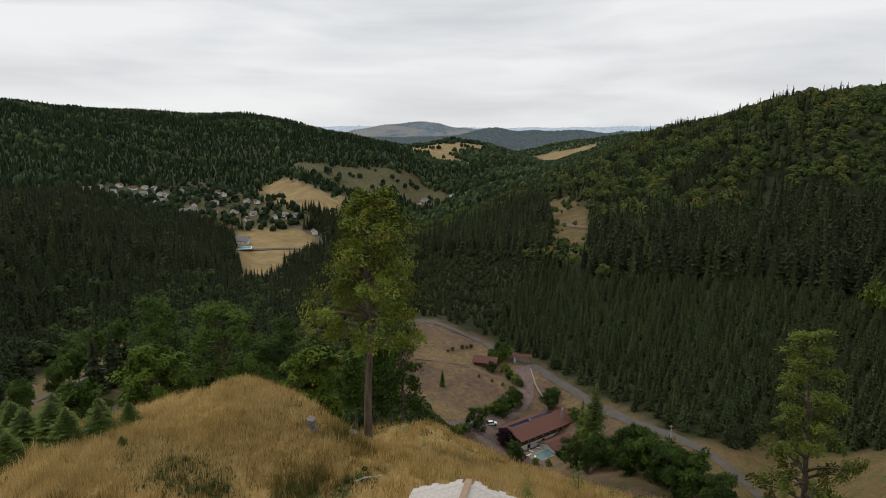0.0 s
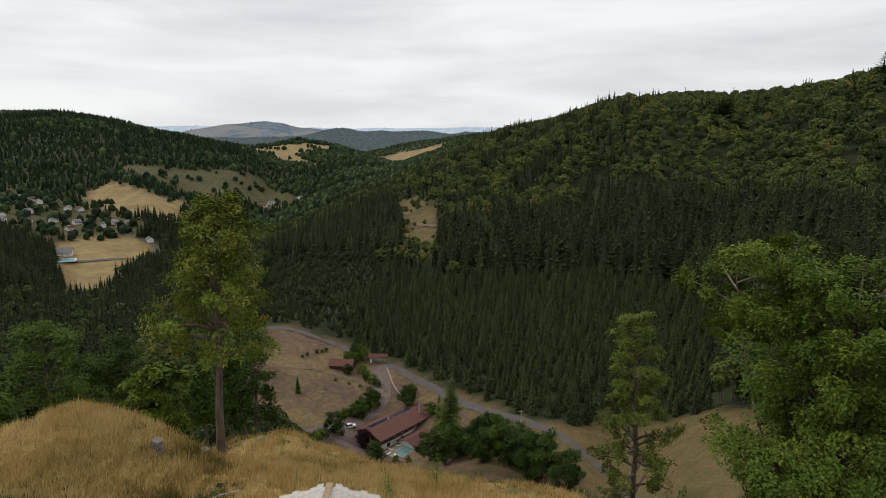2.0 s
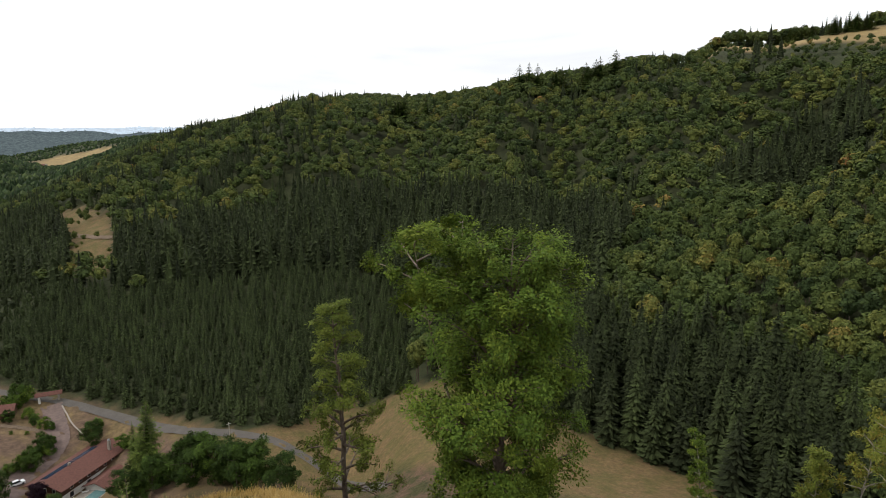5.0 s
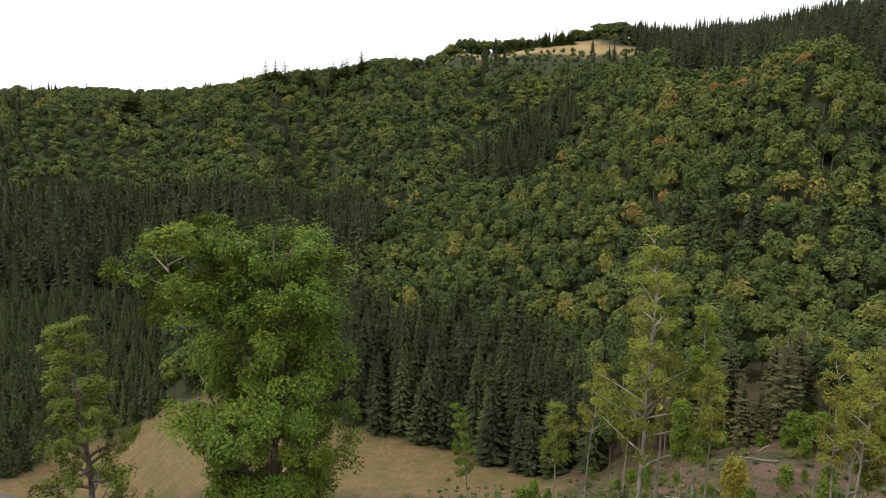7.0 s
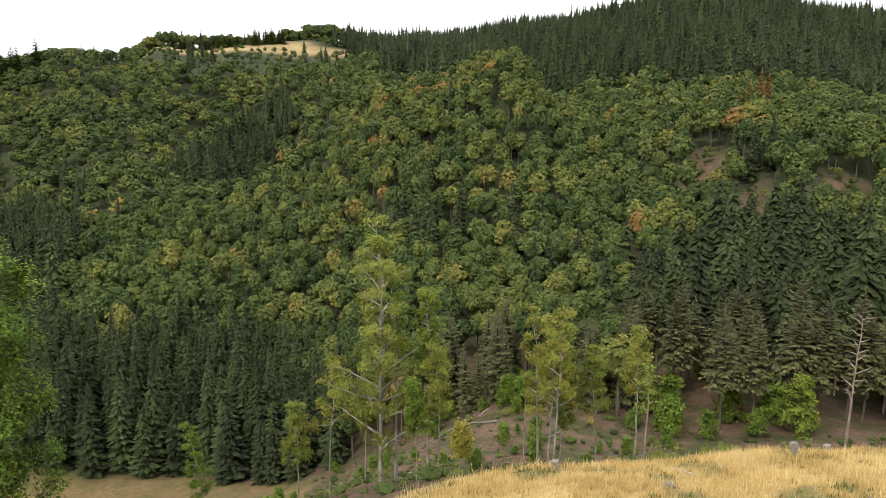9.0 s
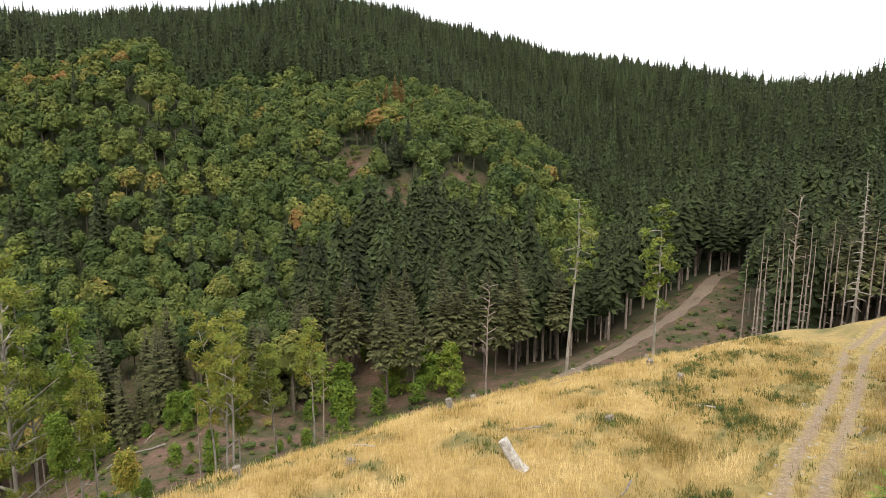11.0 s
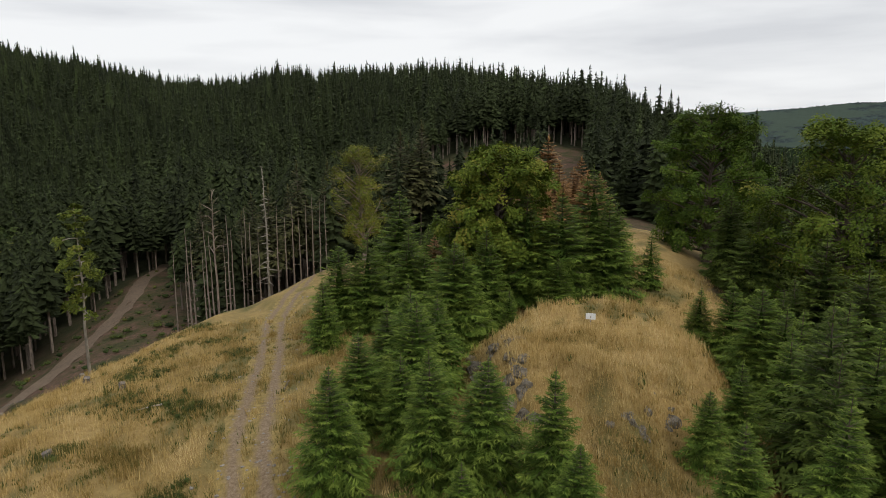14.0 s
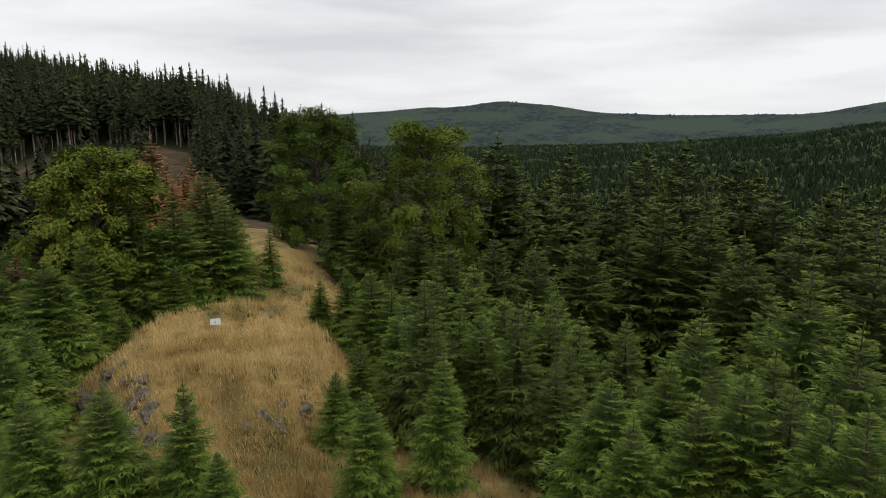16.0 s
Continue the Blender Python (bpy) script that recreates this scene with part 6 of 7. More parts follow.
for name, sites, per, tall, mean, size, label, mat in (("brambles", BRAMBLES, 18, (0.18, 0.45), 0.52, 0.10, "low green brambles among the dry grass", M_LEAF),):
    q = rnd(556)
    bx, by = [np.concatenate([q.normal(s[i], s[2] * 0.6, int(per * s[2])) for s in sites]) for i in (0, 1)]
    planted(name, [crown_shape(s, 150, size * 0.6, 0.7, -0.1, 9) for s in (557, 558, 559)], bx, by, q.uniform(*tall, len(bx)), q.uniform(0.7, 1.2, len(bx)), tones(len(bx), q, mean, 0.12), mat, label, 0.05)

# small stones along the track
q = rnd(515)
px, py = [np.array([p[i] for p in TRACK[:6]]) for i in (0, 1)]
u = q.uniform(0, 5, 260)
sx0 = np.interp(u, np.arange(6), px) + q.choice([-1, 1], 260) * np.abs(q.normal(1.1, 0.7, 260))
sy0 = np.interp(u, np.arange(6), py) + q.normal(0, 0.3, 260)
pv, pf = ball(1)
planted("track_stones", [((pv * (1 + 0.15 * rnd(s).normal(size=(len(pv), 1)))) * (1, 0.8, 0.6), pf) for s in (516, 517, 518)], sx0, sy0, q.uniform(0.04, 0.15, 260), np.ones(260), np.full(260, 0.5), M_PEBBLE, "loose pale stones beside the track", 0.0)

# bare spruces along the edge of the stand
POLES = [broad_tree("bare_spruce", 600 + k, 20.0, 0.12, 0.17, 16, lambda q: 0.055 * (1.15 - q), lambda q: -0.12, 0, 0.4, 0.2, 0.5, M_OLD, M_GREYBARK, "bare grey spruce trunk with dead side branches", group="bare spruces at the stand's edge", subs=0, wild=0.85, bend=0.003) for k in range(3)]
for k, (x, y, h) in enumerate(POLE_SITES):
    put(POLES[k % 3], pose(x, y, float(height(x, y)) - 0.3, 0, 0, 71 * k), (h / 20.0,) * 3)

# the little board on the mound
M_WHITE = speckled("white_board", (0.62, 0.62, 0.60), (0.82, 0.82, 0.80), 6.0, 0.6, 0.1, 0.005)


def box(name, size, mat, bevel=0.0):
    """A box with its base at z = 0, its edges bevelled."""
    bm = bmesh.new()
    bmesh.ops.create_cube(bm, size=1.0)
    bmesh.ops.scale(bm, vec=size, verts=bm.verts)
    bmesh.ops.translate(bm, vec=(0, 0, size[2] / 2), verts=bm.verts)
    if bevel:
        bmesh.ops.bevel(bm, geom=bm.edges[:], offset=bevel, segments=1, affect="EDGES")
    me = bpy.data.meshes.new(name)
    bm.to_mesh(me)
    bm.free()
    me.materials.append(mat)
    return me


x, y = 0.3, -37.3
sign = thing("sign_board", "small white board on a low wooden post in dry grass", "sign", at=pose(x, y, float(height(x, y)), 0, 0, 178))
part("post", box("post", (0.08, 0.08, 0.62), M_DEADWOOD, 0.01), sign).location = (0, 0.05, -0.1)
part("panel", box("panel", (0.56, 0.03, 0.36), M_WHITE, 0.006), sign).matrix_basis = pose(0, 0, 0.32, -18, 0, 0)

# the plank-roofed shelter below the hilltop
M_PLANK = speckled("grey_planks", (0.42, 0.38, 0.34), (0.72, 0.67, 0.61), 3.0, 0.8, 0.4, 0.01)
M_NEWPLANK = speckled("brown_plank", (0.32, 0.22, 0.14), (0.48, 0.34, 0.23), 3.0, 0.8, 0.4, 0.01)
SHELTER = (0.6, 19.75)
sx, sy = SHELTER
gz0 = float(height(sx, sy))
hut = thing("wooden_shelter", "small wooden shelter with a pale grey plank gable roof", "shelter", at=pose(sx, sy, gz0, 0, 0, -13))
TOP, HALF, LONG, PITCH = 3.5 - gz0, 2.05, 3.6, 15.0
for side in (-1, 1):
    for k in range(9):
        u = (k + 0.5) / 9
        w = HALF / math.cos(radians(PITCH)) / 9
        ob = part("plank", box("plank", (w * 1.12, LONG * (1 + 0.03 * ((k * 5) % 3 - 1)), 0.028), M_PLANK, 0.004), hut)
        ob.matrix_basis = pose(side * HALF * u, 0.06 * ((k * 7) % 4 - 1.5), TOP - u * HALF * math.tan(radians(PITCH)), 0, side * (PITCH - 1.5), 0)
part("ridge_board", box("ridge_board", (0.24, LONG * 1.02, 0.03), M_NEWPLANK, 0.004), hut, "browner ridge board").location = (0.02, 0, TOP + 0.035)
for px in (-1.6, 1.6):
    for py in (-1.5, 1.5):
        part("post", box("post", (0.14, 0.14, TOP - 0.45), M_DEADWOOD, 0.01), hut).location = (px, py, -0.15)
    part("beam", box("beam", (0.12, 3.3, 0.14), M_DEADWOOD, 0.01), hut).location = (px * 0.9, 0, TOP - 0.62)
part("back_wall", box("back_wall", (3.1, 0.05, TOP - 0.75), M_DEADWOOD, 0.01), hut).location = (0, -1.5, 0)
part("bench", box("bench", (2.6, 0.4, 0.06), M_DEADWOOD, 0.01), hut).location = (0, -1.2, 0.45)



# ---- the valley: road, lodge, cars and village ----
def plain_material(name, colour, rough=0.7, metal=0.0, vary=0.25, scale=2.0):
    m, n, l, b = material(name, rough)
    b.inputs["Metallic"].default_value = metal
    r = ramp(n, [(0.3, tuple(c * (1 - vary) for c in colour)), (0.7, tuple(min(1, c * (1 + vary)) for c in colour))])
    l.new(noise_node(n, l, scale, 5, 0.65), r.inputs["Fac"])
    l.new(r.outputs["Color"], b.inputs["Base Color"])
    return m


M_TILE = plain_material("red_roof_tiles", (0.128, 0.056, 0.043), 0.8)
M_TIMBER = plain_material("dark_timber", (0.085, 0.045, 0.028), 0.8)
M_PLASTER = plain_material("white_plaster", (0.72, 0.70, 0.66), 0.9, vary=0.08)
M_SOLAR = plain_material("solar_glass", (0.030, 0.042, 0.075), 0.15)
M_GLASS = plain_material("window_glass", (0.03, 0.035, 0.04), 0.1)
M_POOL = plain_material("pool_water", (0.11, 0.21, 0.21), 0.1)
M_STONE = plain_material("terrace_stone", (0.30, 0.26, 0.22), 0.9)
M_GREYROOF = plain_material("grey_roof", (0.19, 0.175, 0.175), 0.8)
M_PAVING = plain_material("red_brown_paving", (0.155, 0.112, 0.098), 0.9, scale=0.6)
M_CARS = [plain_material("white_car_paint", (0.75, 0.76, 0.78), 0.3, vary=0.03), plain_material("silver_car_paint", (0.38, 0.40, 0.43), 0.3, 0.5, 0.05), plain_material("dark_car_paint", (0.05, 0.055, 0.07), 0.3, vary=0.05)]
M_TYRE = plain_material("tyre_rubber", (0.02, 0.02, 0.02), 0.9)
M_BLUEPOOL = plain_material("blue_pool_water", (0.10, 0.42, 0.62), 0.15)

VALLEY_ROAD = [(-60, 350), (-35, 322), (-9.5, 294), (17.5, 272.5), (38, 248.6), (48.7, 226.5), (60.9, 195.5), (76, 168), (85.5, 149), (86, 136), (84, 118)]
ribbon("road", VALLEY_ROAD, 3.6, M_ASPHALT, "narrow grey asphalt road along the valley forest", 0.16, 4.0, 0.015, seed=601)
ribbon("driveway", [(33.5, 249), (32.6, 238), (31.8, 226), (27, 218), (18, 210), (10, 202), (4, 195)], 6.5, M_PAVING, "red-brown paved driveway and car park of the lodge", 0.20, 2.5, 0.03, seed=602)
ribbon("footpath", [(-14, 250), (-4, 247.5), (11, 246.7), (22, 240), (29, 233)], 1.8, M_EARTH, "pale earth path across the meadow", 0.14, 2.5, 0.08, seed=603)
ribbon("avenue_road", [(-150, 160), (-136, 188), (-131, 200), (-126, 216), (-133, 246), (-140, 275), (-148, 303), (-158, 340)], 5.5, M_ASPHALT, "asphalt country road lined with trees", 0.2, 5.0, 0.01, seed=604)
ribbon("clearing_road", CLEARING_ROAD, 4.5, M_EARTH, "earth track across the clearing", 0.4, 4.0, 0.05, seed=605)
ribbon("village_road", [(-240, 715), (-200, 718), (-165, 735), (-145, 765), (-150, 800), (-205, 838)], 6.0, M_ASPHALT, "village road between the fields", 0.5, 12.0, 0.03, seed=606)
ribbon("paved_yard", [(18, 204), (14, 196), (20, 190), (34, 186)], 8.0, M_PAVING, "paved yard in front of the lodge", 0.12, 2.0, 0.04, seed=607)


def gable(name, length, width, rise, over, mat, thick=0.18):
    """A gable roof along x, its eaves at z = 0, with thickness."""
    a, b = length / 2 + over, width / 2 + over
    drop = -rise * over / (width / 2)
    top = [(-a, -b, drop), (-a, 0, rise), (-a, b, drop), (a, -b, drop), (a, 0, rise), (a, b, drop)]
    v = top + [(x, y, z - thick) for x, y, z in top]
    f = [(0, 3, 4), (0, 4, 1), (1, 4, 5), (1, 5, 2), (6, 10, 9), (6, 7, 10), (7, 11, 10), (7, 8, 11), (0, 1, 7), (0, 7, 6), (1, 2, 8), (1, 8, 7), (3, 9, 10), (3, 10, 4), (4, 10, 11), (4, 11, 5), (0, 6, 9), (0, 9, 3), (2, 5, 11), (2, 11, 8)]
    return make_mesh(name, v, f, [mat])


def gable_wall(name, length, width, wall, rise, mat):
    """Walls with gable ends, standing on z = 0."""
    a, b = length / 2, width / 2
    v = [(-a, -b, 0), (-a, b, 0), (a, b, 0), (a, -b, 0), (-a, -b, wall), (-a, b, wall), (a, b, wall), (a, -b, wall), (-a, 0, wall + rise), (a, 0, wall + rise)]
    f = [(0, 4, 8), (0, 8, 5), (0, 5, 1), (2, 6, 9), (2, 9, 7), (2, 7, 3), (1, 5, 6), (1, 6, 2), (3, 7, 4), (3, 4, 0)]
    return make_mesh(name, v, f, [mat])


# the lodge
LX, LY, LTURN = 33.2, 204.8, 37.0
lz = float(height(LX, LY)) - 1.4
lodge = thing("lodge", "long timber lodge with a red-brown tiled gable roof and solar panels", "house", at=pose(LX, LY, lz, 0, 0, LTURN))
LL, LW, WALL, RISE = 26.0, 11.0, 5.0, 1.55
part("ground_floor_wall", box("ground_floor_wall", (LL - 0.3, LW - 0.3, 2.8), M_PLASTER), lodge, "white plastered ground floor")
part("timber_wall", gable_wall("timber_wall", LL, LW, WALL - 2.7, RISE, M_TIMBER), lodge, "dark timber upper floor").location = (0, 0, 2.7)
part("roof", gable("roof", LL, LW, RISE, 1.0, M_TILE), lodge).location = (0, 0, WALL + 0.05)
slope = math.degrees(math.atan2(RISE, LW / 2))
for k in range(9):
    for q in range(2):
        ob = part("solar_panel", box("solar_panel", (2.0, 1.15, 0.06), M_SOLAR, 0.01), lodge, "dark blue solar panel")
        up = 1.3 + 1.3 * q
        ob.matrix_basis = pose(-10.2 + 2.15 * k + (0.5 if k > 4 else 0), up, WALL + 0.14 + RISE * (1 - up / (LW / 2)), -slope, 0, 0)
for k, px in enumerate((-9.5, -6.2, -2.9, 0.4, 3.7, 7.0, 10.3)):
    w = part("window", box("window", (1.2, 0.12, 1.1), M_PLASTER), lodge)
    w.location = (px, -LW / 2 - 0.03, 3.4)
    part("pane", box("pane", (1.0, 0.05, 0.9), M_GLASS), w).location = (0, -0.06, 0.1)
    if k % 2 == 0:
        w = part("window", box("window", (1.3, 0.12, 1.4), M_TIMBER), lodge)
        w.location = (px, -LW / 2 + 0.13, 0.9)
        part("pane", box("pane", (1.1, 0.05, 1.2), M_GLASS), w).location = (0, -0.06, 0.1)
for px in (-3, 0, 3):
    w = part("window", box("window", (0.12, 1.1, 1.1), M_PLASTER), lodge)
    w.location = (-LL / 2 - 0.03, px, 3.5)
    part("pane", box("pane", (0.05, 0.9, 0.9), M_GLASS), w).location = (-0.06, 0, 0.1)
part("balcony", box("balcony", (1.4, LW, 0.9), M_TIMBER, 0.03), lodge, "dark timber balcony on the gable end").location = (-LL / 2 - 0.7, 0, 2.5)
part("porch_roof", box("porch_roof", (4.0, LW + 2, 0.15), M_TILE, 0.02), lodge, "red-brown porch roof").matrix_basis = pose(-LL / 2 - 2.6, -0.5, 2.2, 0, -8, 0)
ch = part("chimney", box("chimney", (0.8, 0.8, 3.4), M_STONE, 0.02), lodge, "stone chimney with a metal cowl")
ch.location = (8.6, -3.2, WALL + 0.3)
part("cowl", box("cowl", (0.5, 0.5, 0.5), M_CARS[1], 0.05), ch).location = (0, 0, 3.4)
part("chimney", box("chimney", (0.6, 0.6, 1.2), M_STONE, 0.02), lodge).location = (-3.5, 0.4, WALL + RISE - 0.5)
annex = thing("lodge_annex", "low white annex with a red-brown hipped roof", "house", at=pose(38.5, 195.5, lz - 0.2, 0, 0, LTURN))
part("wall", gable_wall("wall", 9.5, 7.5, 2.7, 1.4, M_PLASTER), annex)
part("roof", gable("roof", 9.5, 7.5, 1.4, 0.7, M_TILE), annex).location = (0, 0, 2.75)
d = part("door", box("door", (1.0, 0.1, 2.0), M_TIMBER), annex)
d.location = (-2, -3.78, 0)
annex = thing("lodge_annex", "small side wing with a red tiled lean-to roof", "house", at=pose(44.5, 201.5, lz, 0, 0, LTURN))
part("wall", gable_wall("wall", 6.0, 4.5, 2.6, 0.9, M_PLASTER), annex)
part("roof", gable("roof", 6.0, 4.5, 0.9, 0.5, M_TILE), annex).location = (0, 0, 2.65)

# the pool and its terrace
px, py = 33.6, 190.0
pz = float(height(px, py)) + 0.25
pool = thing("garden_pool", "small green-blue garden pool with a stone rim", "pool", at=pose(px, py, pz, 0, 0, LTURN))
part("basin", box("basin", (7.6, 4.6, 0.35), M_STONE, 0.05), pool).location = (0, 0, -0.3)
part("water", box("water", (6.6, 3.6, 0.06), M_POOL, 0.01), pool).location = (0, 0, 0.02)
tagged(new("terrace", box("terrace", (13, 9, 0.4), M_STONE, 0.03)), "stone terrace round the garden pool", "terrace", kind="structure").matrix_basis = pose(px + 0.5, py + 1.0, pz - 0.55, 0, 0, LTURN)
for k, (ax, ay) in enumerate(((-5, 2.6), (-4.6, 0.4), (4.8, 0.5), (-2.6, 3.8), (1.0, 3.9), (4.8, -1.6))):
    m = pose(px, py, pz - 0.15, 0, 0, LTURN) @ pose(ax, ay, 0, 0, 0, 33 * k)
    t = thing("sun_lounger", "pale garden lounger on the pool terrace", "lounger", "loungers by the pool", m)
    part("bed", box("bed", (1.7, 0.6, 0.06), M_PLASTER, 0.02), t).location = (0, 0, 0.3)
    part("backrest", box("backrest", (0.6, 0.6, 0.06), M_PLASTER, 0.02), t).matrix_basis = pose(0.75, 0, 0.38, 0, -35, 0)
    for qx in (-0.7, 0.6):
        part("leg", box("leg", (0.06, 0.5, 0.3), M_TIMBER), t).location = (qx, 0, 0)

# shed and gate
sz = float(height(18.5, 249.5))
shed = thing("wooden_shed", "brown wooden shed with a red tiled gable roof", "shed", at=pose(18.5, 249.5, sz - 0.4, 0, 0, -20))
part("wall", gable_wall("wall", 9, 5.5, 2.6, 1.6, M_TIMBER), shed)
part("roof", gable("roof", 9, 5.5, 1.6, 0.6, M_TILE), shed).location = (0, 0, 2.65)
gz1 = float(height(33.5, 252))
gate = thing("gateway", "timber gateway with a red tiled roof over the drive", "gate", at=pose(33.5, 252, gz1, 0, 0, -12))
for gx0 in (-3.0, 3.0):
    part("post", box("post", (0.7, 0.7, 3.2), M_PLASTER if gx0 < 0 else M_STONE, 0.03), gate).location = (gx0, 0, -0.3)
part("arch_beam", box("arch_beam", (7.0, 0.4, 0.5), M_TIMBER, 0.03), gate).location = (0, 0, 2.6)
part("roof", gable("roof", 7.6, 1.6, 0.7, 0.4, M_TILE), gate).location = (0, 0, 3.1)
ribbon("kerb_wall", [(36.3, 246), (36.4, 240), (36.6, 232), (38.5, 222)], 0.5, M_STONE, "low pale wall along the drive", 0.45, 1.5, 0.01, seed=611, across=2, category="wall")


def car(paint, label, m):
    """A small parked car: body, cabin with windows, four wheels."""
    ob = thing("parked_car", label, "car", "cars at the lodge", m)
    v = []
    for z, s in ((0.30, 0.97), (0.62, 1.0), (0.88, 0.95)):
        v += [(-1.9 * s, -0.82 * s, z), (1.9 * s, -0.82 * s, z), (1.9 * s, 0.82 * s, z), (-1.9 * s, 0.82 * s, z)]
    f = [(0, 3, 2, 1), (8, 9, 10, 11)] + [(4 * k + i, 4 * k + (i + 1) % 4, 4 * k + 4 + (i + 1) % 4, 4 * k + 4 + i) for k in range(2) for i in range(4)]
    part("body", make_mesh("body", v, f, [paint]), ob)
    v = [(-1.6, -0.74, 0.86), (0.9, -0.74, 0.86), (0.9, 0.74, 0.86), (-1.6, 0.74, 0.86), (-1.2, -0.58, 1.4), (0.35, -0.58, 1.4), (0.35, 0.58, 1.4), (-1.2, 0.58, 1.4)]
    part("windows", make_mesh("windows", v, [(0, 1, 5, 4), (1, 2, 6, 5), (2, 3, 7, 6), (3, 0, 4, 7), (4, 5, 6, 7)], [M_GLASS]), ob, "dark car windows")
    part("roof", box("roof", (1.6, 1.2, 0.05), paint, 0.02), ob).location = (-0.42, 0, 1.4)
    for wx in (-1.2, 1.2):
        for wy in (-0.75, 0.75):
            part("wheel", log_wheel, ob).location = (wx, wy, 0.31)
    return ob


wv, wf = tube([(0, -0.1, 0), (0, 0.1, 0)], [0.31, 0.31], 12)
wv = np.concatenate([wv, [(0, -0.1, 0), (0, 0.1, 0)]])
wf = np.concatenate([wf, [(24, (s + 1) % 12, s) for s in range(12)], [(25, 12 + s, 12 + (s + 1) % 12) for s in range(12)]])
log_wheel = make_mesh("wheel", wv, wf, [M_TYRE], smooth=True)
for k, (cx, cy, a, label) in enumerate(((17.5, 206.5, 10, "white car parked at the lodge"), (9.6, 199.5, 70, "silver car parked beside the hedge"), (13.0, 204.0, 72, "dark car parked beside the hedge"))):
    car(M_CARS[k], label, pose(cx, cy, float(height(cx, cy)) + 0.22, 0, 0, a))

# power poles in the valley
for x, y, h in ((3.5, 186.0, 11.0), (66.0, 171.0, 8.0)):
    p = thing("power_pole", "grey wooden power pole in the valley", "pole", at=pose(x, y, float(height(x, y))))
    part("pole", log_mesh([(0, 0, -0.3), (0, 0, h * 0.5), (0, 0, h)], [0.14, 0.12, 0.10], 620), p)
    part("crossarm", box("crossarm", (1.4, 0.1, 0.1), M_DEADWOOD), p).location = (0, 0, h - 0.5)

# hedges and shrubs round the lodge
HEDGE = [(29.6, 225.3), (28.2, 223.5), (26.4, 219.7), (24.1, 217.9), (22.0, 218.2), (19.8, 216.4), (18.1, 214.5), (16.3, 212.6), (29.2, 235.5),
    (30.8, 233.2), (27.2, 239.7), (26.0, 243.9), (8.3, 195.6), (6.7, 192.6), (5.2, 189.2), (3.8, 187.2), (2.5, 185.2), (1.2, 184.2)]
SHRUBS = [(x, y, 2.7 + 0.5 * (k % 3)) for k, (x, y) in enumerate(HEDGE)] + [(27, 229, 2.6), (23, 252, 5.0), (27, 255.5, 6.0), (21, 256, 3.5), (42.2, 223.3, 4.0), (40.5, 224.5, 3.2),
    (23.6, 188.8, 4.2), (46.1, 206.2, 4.5), (48, 203, 3.0), (50, 198, 3.2), (46, 192, 3.0), (29.2, 183, 2.2), (25.3, 185.6, 2.4), (38, 184, 2.4), (33, 181, 2.0), (15, 238, 1.2),
    (20, 236, 1.2), (24, 234, 1.3), (9, 262, 1.6), (13, 264, 1.8), (11, 263, 1.6), (5, 259, 1.5), (3, 257, 1.4)]
SHRUB = [broad_tree("shrub", 640 + k, 3.0, 0.02, 0.06, 12, lambda q: 0.55 * np.sqrt(max(0.1, 1 - (q - 0.3) ** 2 * 2)), lambda q: 0.6, 24, 0.36, 0.17, 0.22 + 0.16 * k, M_NEARLEAF, M_BARK, "green garden shrub near the lodge", "shrub", group="shrubs near the lodge", subs=2) for k in range(3)]
for k, (x, y, h) in enumerate(SHRUBS):
    put(SHRUB[k % 3], pose(x, y, float(height(x, y)) - 0.1, 0, 0, 77 * k), (h / 3.0,) * 3)
q = rnd(644)
EDGE_GROWTH = [(math.sin(a) * r, math.cos(a) * r, q.uniform(3.0, 8.0)) for a, r in zip(np.radians(q.uniform(86, 116, 44)), q.uniform(108, 136, 44))]
YOUNG_GROWTH = EDGE_GROWTH + [(q.uniform(70, 124), q.uniform(-34, 36), q.uniform(1.0, 4.0)) for k in range(46)] + [(q.uniform(56, 84), q.uniform(-70, -32), q.uniform(0.8, 2.5)) for k in range(14)]
SCRUB = [broad_tree("young_growth", 647 + k, 3.0, 0.10, 0.04, 14, lambda q: 0.34 * (1.1 - q) ** 0.6, lambda q: 0.5, 18, 0.30, 0.13, 0.45 + 0.12 * k, M_NEARLEAF, M_BARK, "young green broadleaf growth on the felled slope", "tree", group="young growth on the slope", subs=2) for k in range(2)]
for k, (x, y, h) in enumerate(YOUNG_GROWTH):
    if hilltop(np.array([x]), np.array([y]))[0] < -3:
        put(SCRUB[k % 2], pose(x, y, float(height(x, y)) - 0.1, 0, 0, 77 * k), (h / 3.0,) * 3)
M_PLUM = foliage("purple_leaves", [(0, (0.018, 0.010, 0.016)), (1, (0.045, 0.022, 0.032))])
stand(broad_tree("copper_tree", 650, 6.5, 0.12, 0.16, 18, lambda q: 0.42 * np.sqrt(max(0.1, 1 - (q - 0.45) ** 2 * 2.6)), lambda q: 0.5, 50, 0.5, 0.16, 0.4, M_PLUM, M_BARK, "dark purple-leaved tree in front of the lodge", subs=3), 20.5, 193.5)

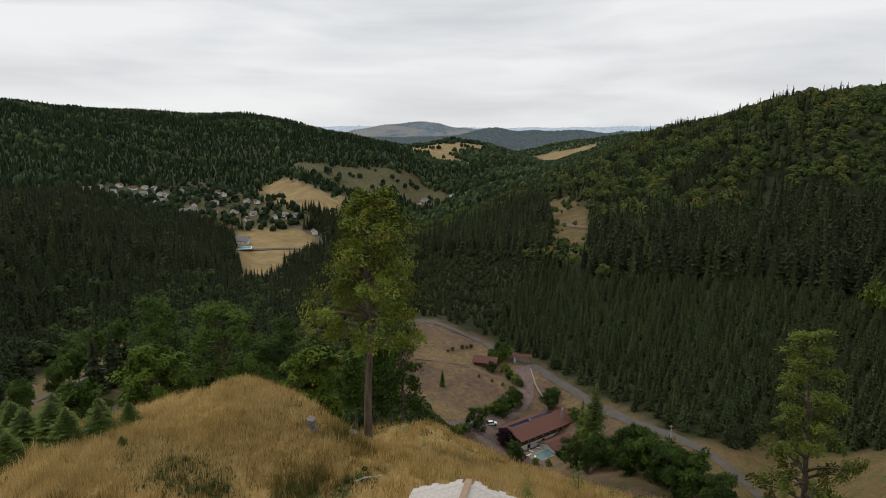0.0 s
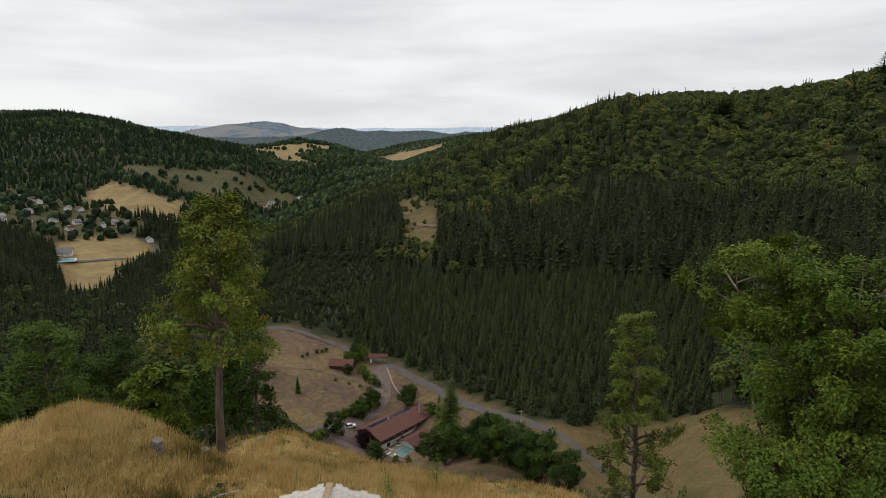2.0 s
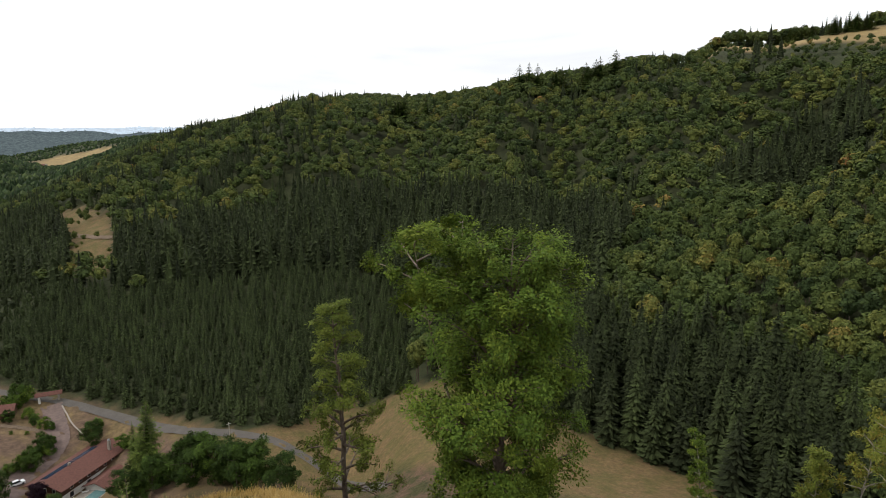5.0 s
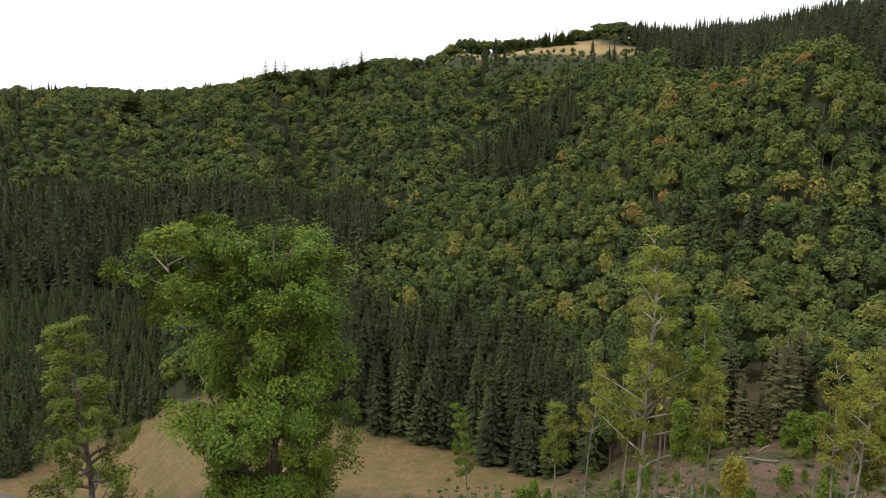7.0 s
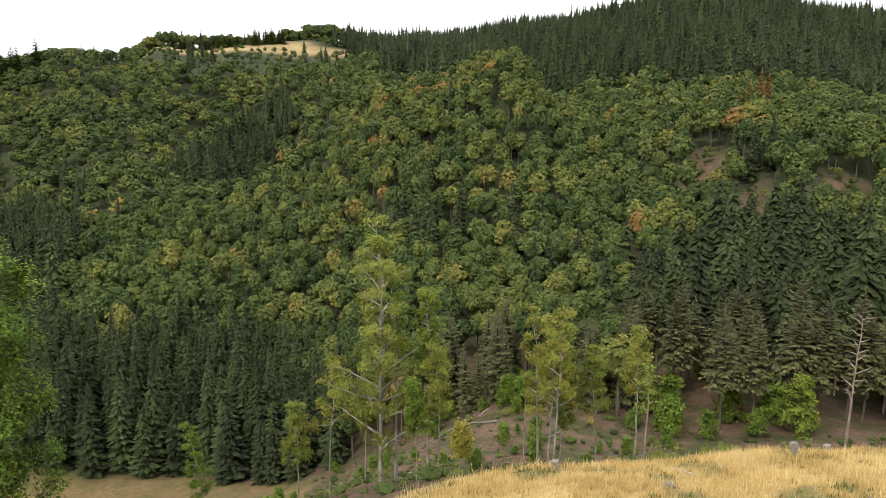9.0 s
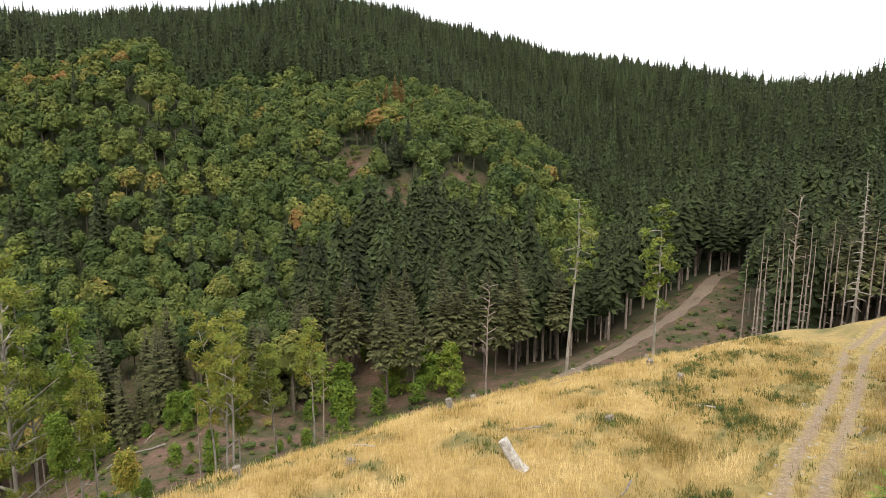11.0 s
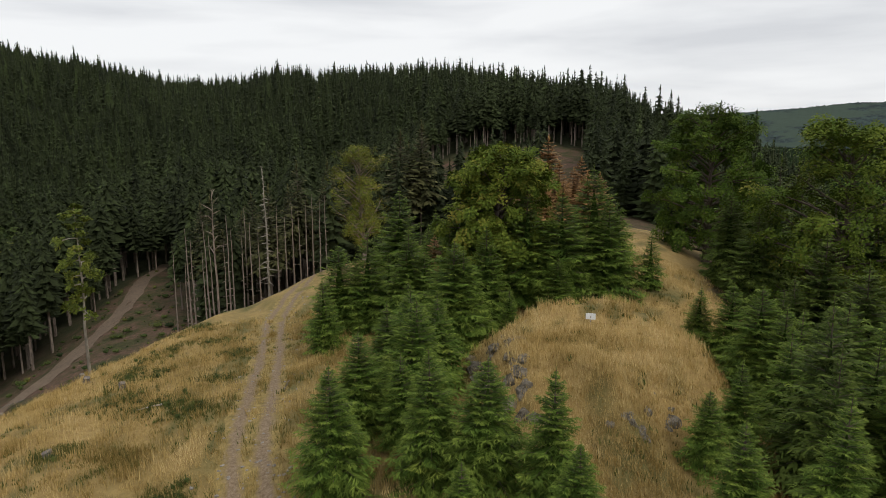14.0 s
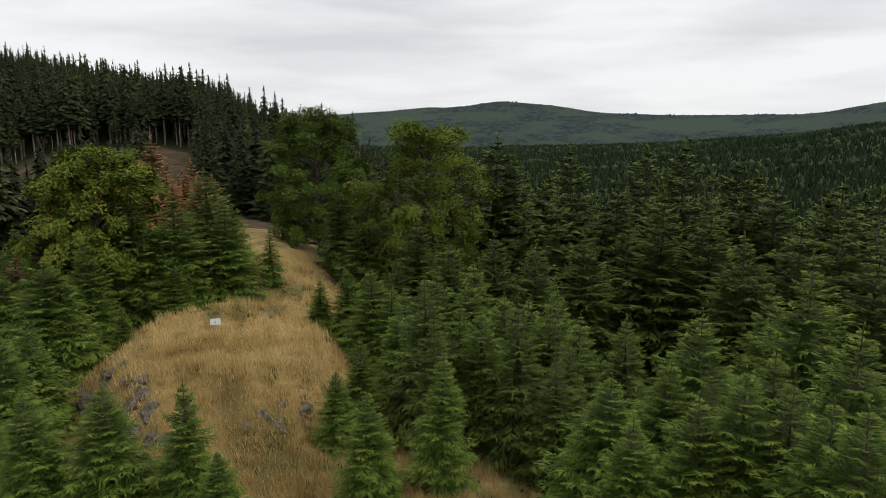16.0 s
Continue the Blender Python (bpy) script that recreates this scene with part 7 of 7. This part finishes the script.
# the avenue of trees
AVENUE = [(-115, 181, 13), (-120, 196, 14), (-124, 208, 14), (-129, 222, 15), (-133, 236, 15), (-138, 250, 14), (-142, 266, 15), (-147, 284, 14), (-117, 168, 12)]
for k, (x, y, h) in enumerate(AVENUE):
    stand(broad_tree("avenue_tree", 660 + k, h, 0.36, 0.22, 26, lambda q: 0.30 * np.sqrt(max(0.1, 1 - (q - 0.7) ** 2 * 6)), lambda q: 0.4 + 0.4 * q, 56, 0.8, 0.24, 0.26, M_NEARLEAF, M_BARK, "tall green roadside tree of the avenue", "tree", group="avenue trees", subs=3), x, y)


# the village
def house(x, y, k, size, wall_mat, roof_mat, label):
    a = (k * 47) % 180
    L, W = size * (0.9 + 0.3 * ((k * 3) % 4) / 4), size * 0.72
    ob = thing("village_house", label, "house", "village houses", pose(x, y, float(height(x, y)) - 0.6, 0, 0, a))
    part("wall", gable_wall("wall", L, W, 4.2, W * 0.32, wall_mat), ob)
    part("roof", gable("roof", L, W, W * 0.32, 0.6, roof_mat), ob).location = (0, 0, 4.25)
    for side in (-1, 1):
        for q in range(3):
            part("window", box("window", (1.2, 0.1, 1.3), M_GLASS), ob).location = ((q - 1) * L * 0.3, side * (W / 2 + 0.03), 1.6)


for k, (x, y) in enumerate(VILLAGE_HOUSES + MEADOW_HOUSES + FAR_HOUSES):
    red = k % 3 == 1
    big = 9.5 if math.hypot(x, y) < 1100 else 14.0
    house(x, y, k, big, M_PLASTER, M_TILE if red else M_GREYROOF, "white village house with a red tiled roof" if red else "white village house with a grey roof")
bx, by = -228.0, 716.0
bz = float(height(bx, by))
bath = thing("open_air_pool", "bright blue open-air swimming pool with a white rim", "pool", at=pose(bx, by, bz + 0.6, 0, 0, 15))
part("rim", box("rim", (26, 16, 0.8), M_PLASTER), bath).location = (0, 0, -0.7)
part("water", box("water", (23, 13, 0.1), M_BLUEPOOL), bath).location = (0, 0, 0.12)
house(-234.0, 740.0, 4, 20.0, M_PLASTER, M_GREYROOF, "low white bath house beside the pool")



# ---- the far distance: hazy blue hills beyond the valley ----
def hazy(name, colour, haze_glow, scale=0.006, open_land=None):
    """Far hills: dull woods and paler clearings, the bluish haze of miles of air painted in as a glow."""
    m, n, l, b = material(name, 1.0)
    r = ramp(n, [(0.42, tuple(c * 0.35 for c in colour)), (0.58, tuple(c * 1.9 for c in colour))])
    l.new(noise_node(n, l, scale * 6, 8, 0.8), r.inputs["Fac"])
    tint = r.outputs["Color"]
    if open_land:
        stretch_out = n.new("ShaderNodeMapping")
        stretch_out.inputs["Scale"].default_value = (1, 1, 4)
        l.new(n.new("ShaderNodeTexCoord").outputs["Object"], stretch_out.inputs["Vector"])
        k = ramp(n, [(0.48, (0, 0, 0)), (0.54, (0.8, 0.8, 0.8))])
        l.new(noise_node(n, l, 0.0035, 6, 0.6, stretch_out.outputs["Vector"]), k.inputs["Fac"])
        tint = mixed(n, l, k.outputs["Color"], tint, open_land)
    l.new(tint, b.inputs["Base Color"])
    # distance haze painted on: a faint bluish emission over the whole slope
    b.inputs["Emission Color"].default_value = (*haze_glow, 1)
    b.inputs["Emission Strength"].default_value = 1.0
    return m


def backdrop(name, distance, start, end, crest, mat, foot=-140.0, seed=1):
    """A range of wooded hills far off, between two bearings in degrees: crest gives its height along the way."""
    n = 900
    az = np.radians(np.linspace(start, end, n))
    u = np.linspace(0, 1, n)
    trees = np.abs(rnd(seed).normal(size=n)) * (2.0 + 2.5 * ripple(u * 1000, u * 0, 40, seed + 50).clip(0, 1))
    top = crest(u) + 4 * ripple(u * 1000, u * 0, 90, seed)
    rows = []
    for k in range(9):
        q = k / 8
        r = distance - 700 * (1 - q)
        rows.append(np.column_stack([r * np.sin(az), r * np.cos(az), foot + (top - foot) * q ** 0.8 + trees * (k == 8)]))
    v = np.concatenate(rows)
    i, j = np.meshgrid(np.arange(8), np.arange(n - 1), indexing="ij")
    a = i * n + j
    me = make_mesh(name, v, np.stack([a, a + 1, a + n + 1, a + n], -1).reshape(-1, 4), [mat], smooth=True)
    return tagged(new(name, me), "distant wooded hills with a painted bluish haze", "hills", kind="structure")


def bell(u, at, wide, high):
    return high * np.exp(-((u - at) / wide) ** 2)


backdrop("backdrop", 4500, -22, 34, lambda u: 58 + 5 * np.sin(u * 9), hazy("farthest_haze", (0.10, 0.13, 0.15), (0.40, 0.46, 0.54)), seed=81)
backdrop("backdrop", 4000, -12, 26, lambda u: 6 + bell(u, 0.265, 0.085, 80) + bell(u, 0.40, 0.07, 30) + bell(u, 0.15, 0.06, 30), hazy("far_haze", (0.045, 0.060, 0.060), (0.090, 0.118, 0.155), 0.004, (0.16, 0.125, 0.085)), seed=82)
backdrop("backdrop", 3500, -12, 30, lambda u: bell(u, 0.40, 0.075, 44) + bell(u, 0.50, 0.04, 16) + bell(u, 0.56, 0.05, 24) + bell(u, 0.90, 0.26, 58) - 4, hazy("hazy_blue_ridge", (0.035, 0.048, 0.045), (0.026, 0.036, 0.048), 0.012), seed=84)
backdrop("backdrop", 3300, 168, 236, lambda u: 98 + bell(u, 0.545, 0.10, 70) + bell(u, 0.40, 0.07, 24) + bell(u, 0.99, 0.07, 56), hazy("hazy_green_hills", (0.017, 0.027, 0.021), (0.011, 0.017, 0.022), 0.006, (0.040, 0.058, 0.032)), seed=83)
